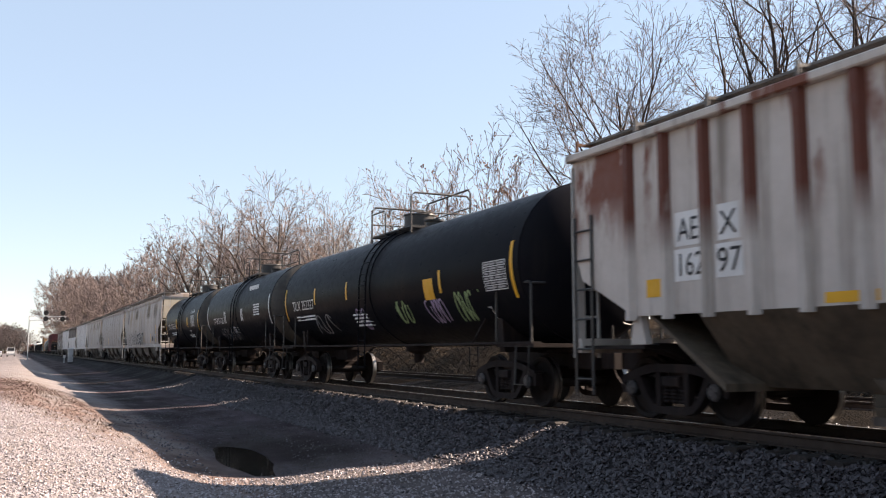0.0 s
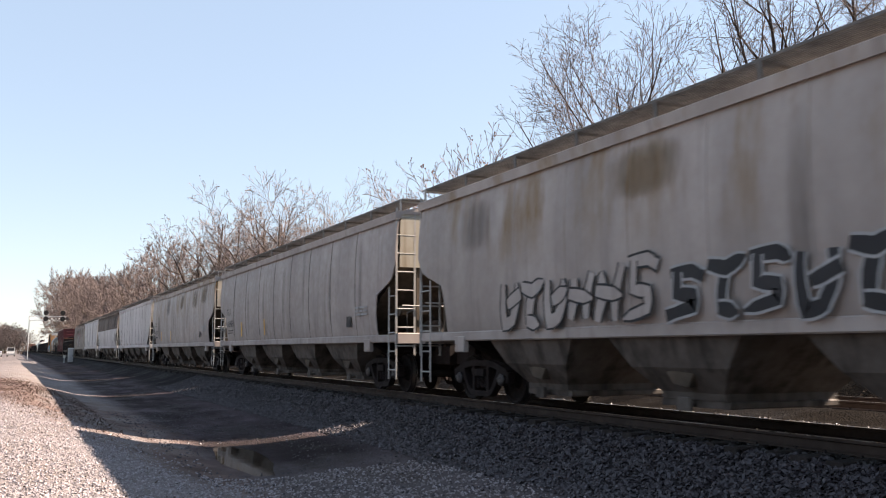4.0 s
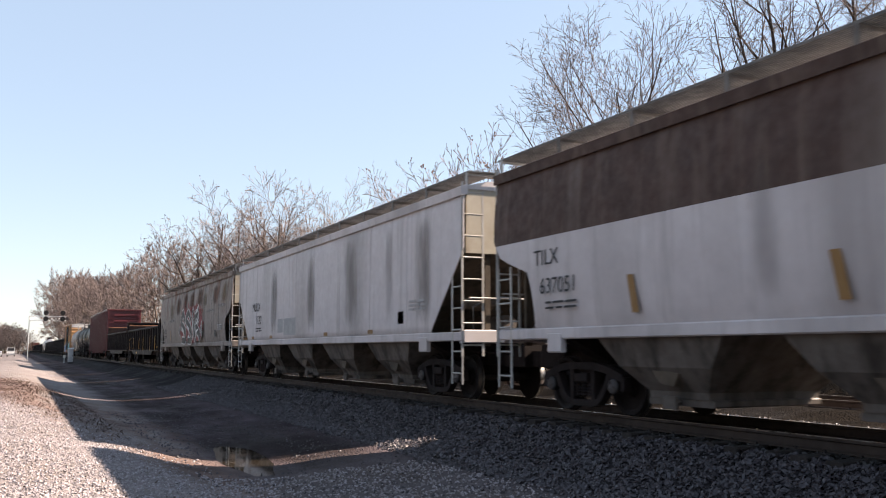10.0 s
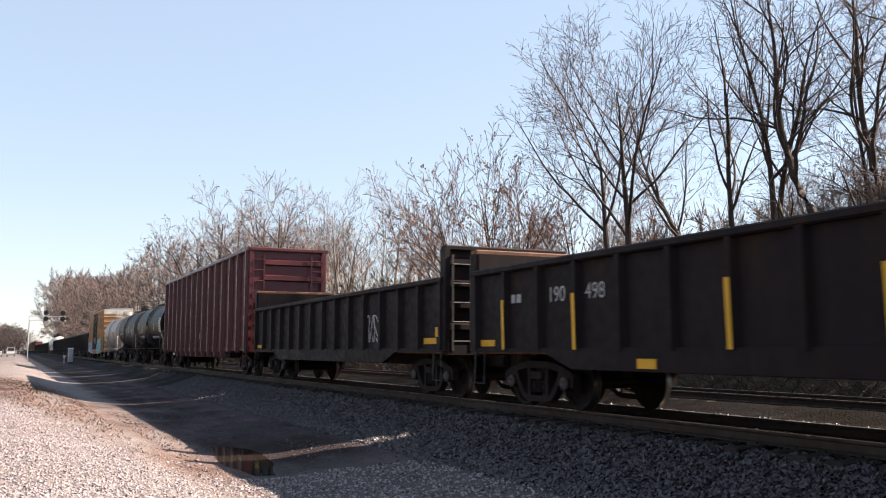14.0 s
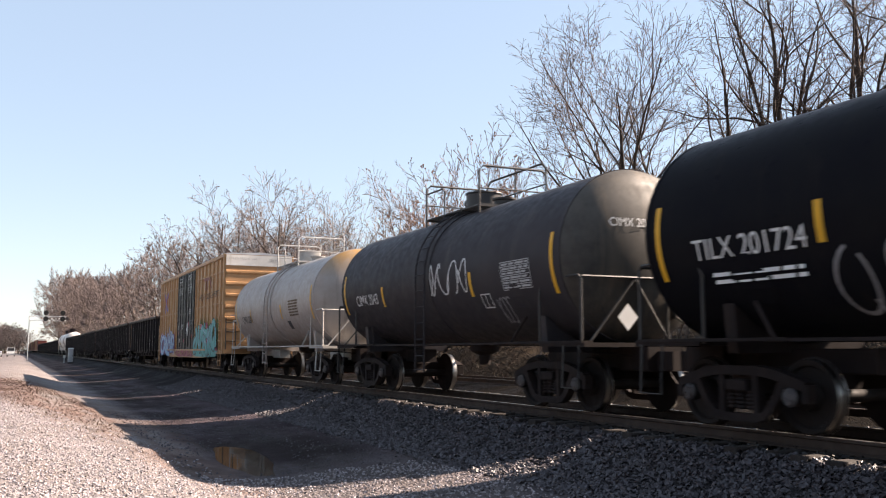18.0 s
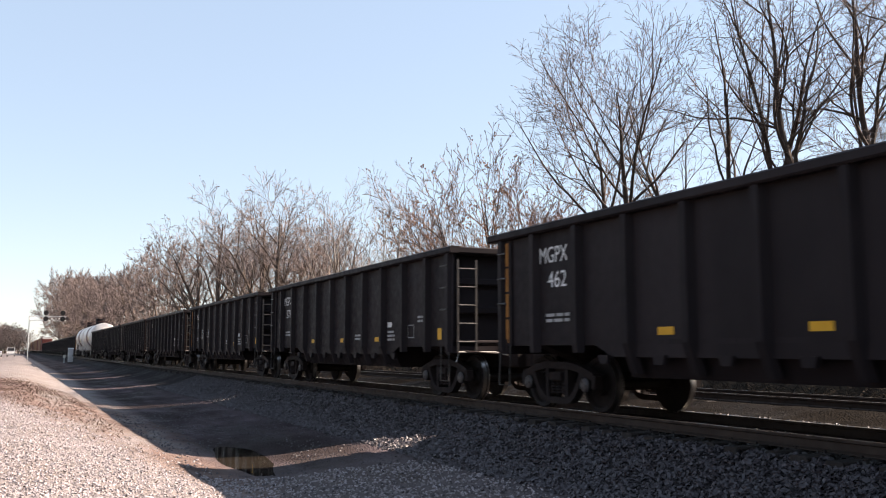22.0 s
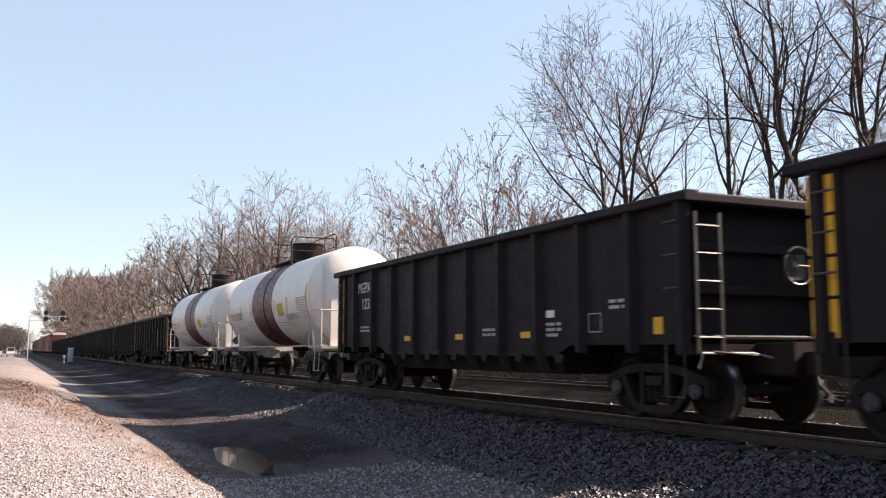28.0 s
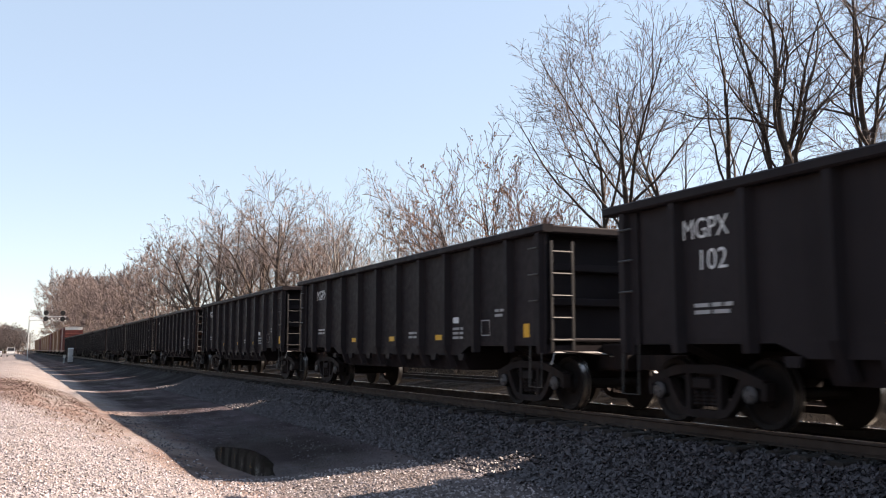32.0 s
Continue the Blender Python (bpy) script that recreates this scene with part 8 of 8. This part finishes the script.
for k, (px, pz) in enumerate(((-2.05, 1.85), (-2.2, 1.5), (-1.6, 1.4), (1.1, 2.2), (2.05, 1.55), (1.75, 2.0), (-0.3, 1.35))):
    cloud(bx, px, px + 0.22, pz, pz + 0.25, -1.585, ("pink_mist", "red_mist", "grey_ink")[k % 3], 300 + k)
bars(1.75, 2.5, 0.5, 3, bx, -1.582, "grey_ink", seed=45)
bars(1.2, 3.05, 0.7, 3, bx, -1.582, "grey_ink", seed=46)
bars(-2.1, 2.3, 0.35, 3, bx, -1.582, "grey_ink", seed=47)
plate(0.72, 0.78, 3.2, 3.5, bx, -1.582, "white_ink", name="chalk_mark", lean=0.08)
plate(-3.0, -2.9, 1.15, 1.6, bx, TS, "yellow", name="reflector_strip")
bx_side = TS - 0.012
cloud(bx, 2.45, 8.4, 0.95, 1.95, bx_side, "lime_mist", 310)
flames(bx, 2.5, 8.6, 1.9, 0.75, bx_side - 0.003, "lime_mist", 311, 12)
flames(bx, 2.6, 8.7, 2.0, 0.80, bx_side - 0.006, "green_mist", 312, 10)
for k, px in enumerate((3.4, 4.35, 5.75, 5.85, 6.95, 8.0)):
    cloud(bx, px, px + 0.3, (1.5, 2.0, 1.95, 1.0, 1.0, 0.9)[k], (1.9, 2.25, 2.3, 1.6, 1.4, 1.2)[k], bx_side - 0.010, "pink", 320 + k)
drawn_letters(bx, [[(3.3, 1.55), (2.8, 1.4), (2.65, 1.05), (3.25, 1.0)], [(3.15, 2.1), (3.55, 1.5), (3.1, 0.9)],
                   [(3.95, 2.18), (3.9, 1.5), (4.35, 1.2), (4.35, 1.98)], [(4.45, 0.9), (4.55, 1.6), (4.9, 2.0), (5.2, 1.75), (4.8, 1.45)],
                   [(5.45, 2.25), (5.35, 1.45), (5.05, 0.82)], [(5.25, 1.92), (5.9, 1.76), (6.35, 1.92)], [(6.38, 1.85), (6.3, 1.15), (6.38, 0.8)],
                   [(5.6, 1.65), (5.85, 1.15), (6.2, 0.85)], [(6.75, 2.1), (6.5, 1.4), (6.55, 0.85)], [(6.65, 1.7), (7.05, 1.15), (6.8, 0.85)], [(7.05, 2.18), (7.0, 1.5), (7.15, 1.3)],
                   [(8.0, 2.08), (7.6, 2.25), (7.3, 1.95), (7.25, 1.4), (7.8, 1.15), (7.65, 1.6)], [(8.1, 2.0), (8.15, 1.15)]], bx_side - 0.012, 0.34, "teal", "deep_ink", 0.05, "sky_blue")
cloud(bx, 2.5, 8.4, 0.70, 1.1, bx_side - 0.011, "teal", 336)
cloud(bx, -9.25, -3.1, 0.80, 1.6, bx_side, "pink_mist", 330)
flames(bx, -9.2, -3.2, 1.6, 0.6, bx_side - 0.003, "pink_mist", 331, 14)
flames(bx, -9.2, -6.0, 1.6, 0.55, bx_side - 0.006, "green_mist", 332, 7)
cloud(bx, -8.5, -3.3, 0.78, 1.75, bx_side - 0.010, "purple", 333)
drawn_letters(bx, [[(-7.0, 1.72), (-7.7, 1.75), (-8.3, 1.35), (-8.1, 0.92), (-7.4, 0.92), (-7.35, 1.2)], [(-7.15, 1.74), (-7.05, 0.95)],
                   [(-7.1, 1.70), (-6.4, 1.62), (-6.55, 1.32), (-6.95, 1.25), (-6.0, 0.88), (-5.0, 0.80)], [(-5.95, 1.95), (-6.1, 1.2), (-5.65, 1.05)], [(-5.2, 2.2), (-5.6, 1.45), (-5.7, 1.05)],
                   [(-5.05, 1.8), (-4.5, 0.95)], [(-4.4, 2.05), (-4.5, 1.4)], [(-5.4, 1.55), (-4.8, 1.4), (-4.4, 0.95)], [(-4.1, 1.75), (-4.2, 0.9)],
                   [(-4.05, 1.8), (-3.5, 1.7), (-3.55, 1.38), (-3.85, 1.25), (-3.45, 0.85)]], bx_side - 0.012, 0.25, "sky_blue", "blue", 0.03, "white_ink")
drawn_letters(bx, [[(-8.55, 1.5), (-8.2, 1.75), (-7.9, 2.0)], [(-6.75, 1.3), (-6.5, 1.75), (-6.35, 2.15)], [(-5.35, 1.0), (-5.3, 1.6), (-5.05, 2.3)], [(-4.75, 0.95), (-4.7, 1.6), (-4.55, 2.1)], [(-3.75, 1.1), (-3.5, 1.35), (-3.2, 1.3)]],
              bx_side - 0.036, 0.13, "sky_blue", "purple", 0.035)
cloud(bx, -3.2, 2.5, 0.68, 1.06, -1.537, "pink_mist", 334)
cloud(bx, -9.28, -8.5, 0.88, 1.3, bx_side, "pink_mist", 335)
for k, pts in enumerate((((-7.35, 4.28), (-6.85, 3.85), (-6.8, 3.65), (-7.2, 3.2)), ((-6.3, 4.34), (-6.62, 4.0)), ((-6.66, 3.55), (-6.2, 3.24)))):
    bl = Build()
    stroke(bl, pts, 0.15, -1.535 - 0.001 * k)
    part("cross_emblem", bl, "blue", bx)
for k, pts in enumerate((((-7.42, 4.08), (-7.02, 3.78), (-7.02, 3.70), (-7.34, 3.34)), ((-6.12, 4.16), (-6.5, 3.80), (-6.12, 3.42)))):
    bl = Build()
    stroke(bl, pts, 0.14, -1.539 - 0.001 * k)
    part("cross_emblem", bl, "red_spray", bx)
for k, pts in enumerate((((4.9, 4.30), (6.1, 4.30)), ((5.25, 4.25), (5.3, 3.8)), ((5.75, 4.25), (5.8, 3.8)), ((6.2, 4.34), (6.7, 3.8)))):
    bl = Build()
    stroke(bl, pts, 0.15, -1.535 - 0.001 * k)
    part("emblem_stroke", bl, "faded_red", bx)


def coal_marks(car, mark, number, seed, body=14.3):
    x = -5.54
    lettering(mark, x + 0.18, 2.48, 0.28, -1.438, car, "white_ink", width=0.86)
    lettering(number, x + 0.30, 2.06, 0.28, -1.438, car, "white_ink")
    bars(x - 0.05, 1.6, 0.7, 2, car, -1.438, "grey_ink", seed=seed)
    plate(3.5, 3.76, 1.56, 1.68, car, -1.438, "white_ink", name="placard")
    bars(3.5, 1.45, 0.45, 3, car, -1.438, "grey_ink", seed=seed + 1)
    bars(1.2, 1.4, 0.5, 2, car, -1.438, "grey_ink", seed=seed + 4)
    bl = Build()
    for k in range(4):
        a, c = (((4.75, 1.3), (5.08, 1.3)), ((5.08, 1.3), (5.08, 1.58)), ((5.08, 1.58), (4.75, 1.58)), ((4.75, 1.58), (4.75, 1.3)))[k]
        stroke(bl, [a, c], 0.018, -1.438)
    part("load_stencil", bl, "grey_ink", car)
    bars(5.3, 1.75, 0.4, 2, car, -1.438, "grey_ink", seed=seed + 2)


GOND = [(332.0, "462", "amber_post", False), (348.3, "578", "", False), (364.45, "500", "amber_post", False), (380.65, "226", "", True), (396.9, "", "", True),
        (413.25, "504", "yellow", False), (429.6, "123", "amber_post", False)]
for i, (s0, number, ye, ru) in enumerate(GOND):
    g = place(coal_gondola("black high-sided gondola car with side posts" + (" and a rusty end" if ru else ""), 16.25, 14.3, yellow_end=ye, rust_end=ru), s0)
    coal_marks(g, "MGPX", number, 50 + 5 * i)
    if number == "500":
        scrawl(g, -4.42, -3.6, 1.5, 1.98, -1.442, "white_ink", 63, None, 6, 0.022)
        for k, pts in enumerate((((-3.05, 2.0), (-3.02, 1.62), (-2.80, 1.64)), ((-2.68, 2.02), (-2.66, 1.6), (-2.45, 1.62)), ((-2.68, 2.02), (-2.46, 2.04)), ((-2.67, 1.82), (-2.5, 1.83)), ((-2.34, 1.86), (-2.30, 1.58), (-2.16, 1.6)))):
            bl = Build()
            stroke(bl, pts, 0.03, -1.442 - 0.0005 * k)
            part("spray_tag", bl, "white_ink", g)

WV = (2.70, 1.53)
t7 = place(tank_car("white tank car with a maroon band and black dome", 14.7, 11.45, 1.53, "white_tank", zc=2.70, band=(-1.45, 1.45), rail="rod", top_rail="maroon_rod", ladder_down=False, big_dome=True, head_guard=True, walk_mat="cream_tank", dome="black_steel",
                    stripes=((-3.35, 2.5), (-1.7, 2.5), (1.72, 2.5), (3.3, 2.5))), 445.4)
lettering("TILX 112762", -4.25, 2.2, 0.28, 0, t7, "black_ink", WV, width=1.8)
bars(-3.3, 2.45, 0.22, 3, t7, 0, "grey_ink", curve=WV, name="load_stencil", thick=0.03, seed=95)
bars(-2.7, 2.1, 1.0, 5, t7, 0, "grey_ink", curve=WV, seed=96, thick=0.03)
bars(1.9, 1.95, 1.6, 3, t7, 0, "grey_ink", curve=WV, seed=97, thick=0.035)
lettering("HYDROCHLORIC ACID", 3.7, 2.02, 0.18, 0, t7, "black_ink", WV, width=1.3)
plate(2.1, 2.8, 2.17, 2.58, t7, 0, "placard_yellow", WV, "yellow_placard")
bars(4.45, 2.65, 1.1, 9, t7, 0, "grey_ink", curve=WV, seed=90, thick=0.04, row=0.075)
bars(-4.6, 1.9, 1.5, 2, t7, 0, "grey_ink", curve=WV, seed=91)
t8 = place(tank_car("white tank car with a maroon band and maroon railings", 14.8, 11.4, 1.53, "white_tank", zc=2.70, band=(-1.45, 1.45), rail="rod", top_rail="maroon_rod", ladder_down=False, big_dome=True, head_guard=True, walk_mat="cream_tank", dome="black_steel",
                    stripes=((-2.95, 2.45), (-1.74, 2.45), (1.85, 2.45))), 460.4)
lettering("RCRX 2518", -4.3, 2.2, 0.28, 0, t8, "black_ink", WV, width=1.8)
head_lettering("RCRX 2518", -0.45, 3.1, 0.16, 5.7, 1.53, 2.70, t8, "black_ink", 0.85)
bars(4.65, 2.55, 1.1, 9, t8, 0, "grey_ink", curve=WV, seed=94, thick=0.04, row=0.075)
plate(4.25, 4.72, 1.68, 1.9, t8, 0, "black_ink", WV, "placard")
bars(-2.7, 2.1, 1.0, 4, t8, 0, "grey_ink", curve=WV, seed=98, thick=0.03)
bars(1.9, 1.95, 1.9, 3, t8, 0, "grey_ink", curve=WV, seed=99, thick=0.035)
lettering("HYDROCHLORIC ACID", 3.9, 2.08, 0.18, 0, t8, "black_ink", WV, width=1.3)
plate(2.22, 3.0, 2.1, 2.5, t8, 0, "placard_yellow", WV, "yellow_placard")
bars(-4.3, 1.95, 1.6, 2, t8, 0, "grey_ink", curve=WV, seed=92)
for i in range(11):
    g = place(coal_gondola("black high-sided gondola car with side posts" + (" and an orange corner post" if i == 0 else " and a rusty end" if i % 3 == 0 else ""), 16.3, 14.3, rust_end=i % 3 == 0 and i > 0, amber=i == 0), 475.8 + i * 16.4)
    coal_marks(g, "MGPX", "102" if i == 0 else "", 120 + 5 * i)
    if i == 0:
        scrawl(g, 3.25, 4.2, 1.8, 2.35, -1.442, "white_ink", 61, None, 7, 0.02)
end_s = 475.8 + 11 * 16.4
for i in range(13):
    red = i == 0 or i % 5 == 3
    place(box_car("oxide red boxcar with a white end panel" if red else "faded brown boxcar with ribbed sides", 20.8, 18.8, "box_red" if red else "box_brown", far=True,
                  door="box_red" if red else "box_brown", panel="white_panel" if i == 0 else ("box_red" if red else "box_brown")), end_s + 2.2 + i * 20.9)


def motions():
    # the train rolls past at a steady speed, and its wheels turn
    for car, s0 in TRAIN:
        walk(car, [(t, pose(SPEED * t - s0, TRACK_Y, RZ)) for t in (0.0, 8.0, 16.0, 24.0, 32.0)])
    shared = {}
    turn = math.degrees(SPEED / 0.457)
    for w, dx in WHEELSETS:
        if dx not in shared:
            walk(w, [(k / FPS, pose(dx, 0, 0.457, 0, (turn * k / FPS) % 360.0, 0)) for k in range(961)])
            shared[dx] = (w.animation_data.action, w.animation_data.action_slot)
        else:
            w.rotation_mode = "QUATERNION"
            w.animation_data_create()
            w.animation_data.action, w.animation_data.action_slot = shared[dx]


motions()
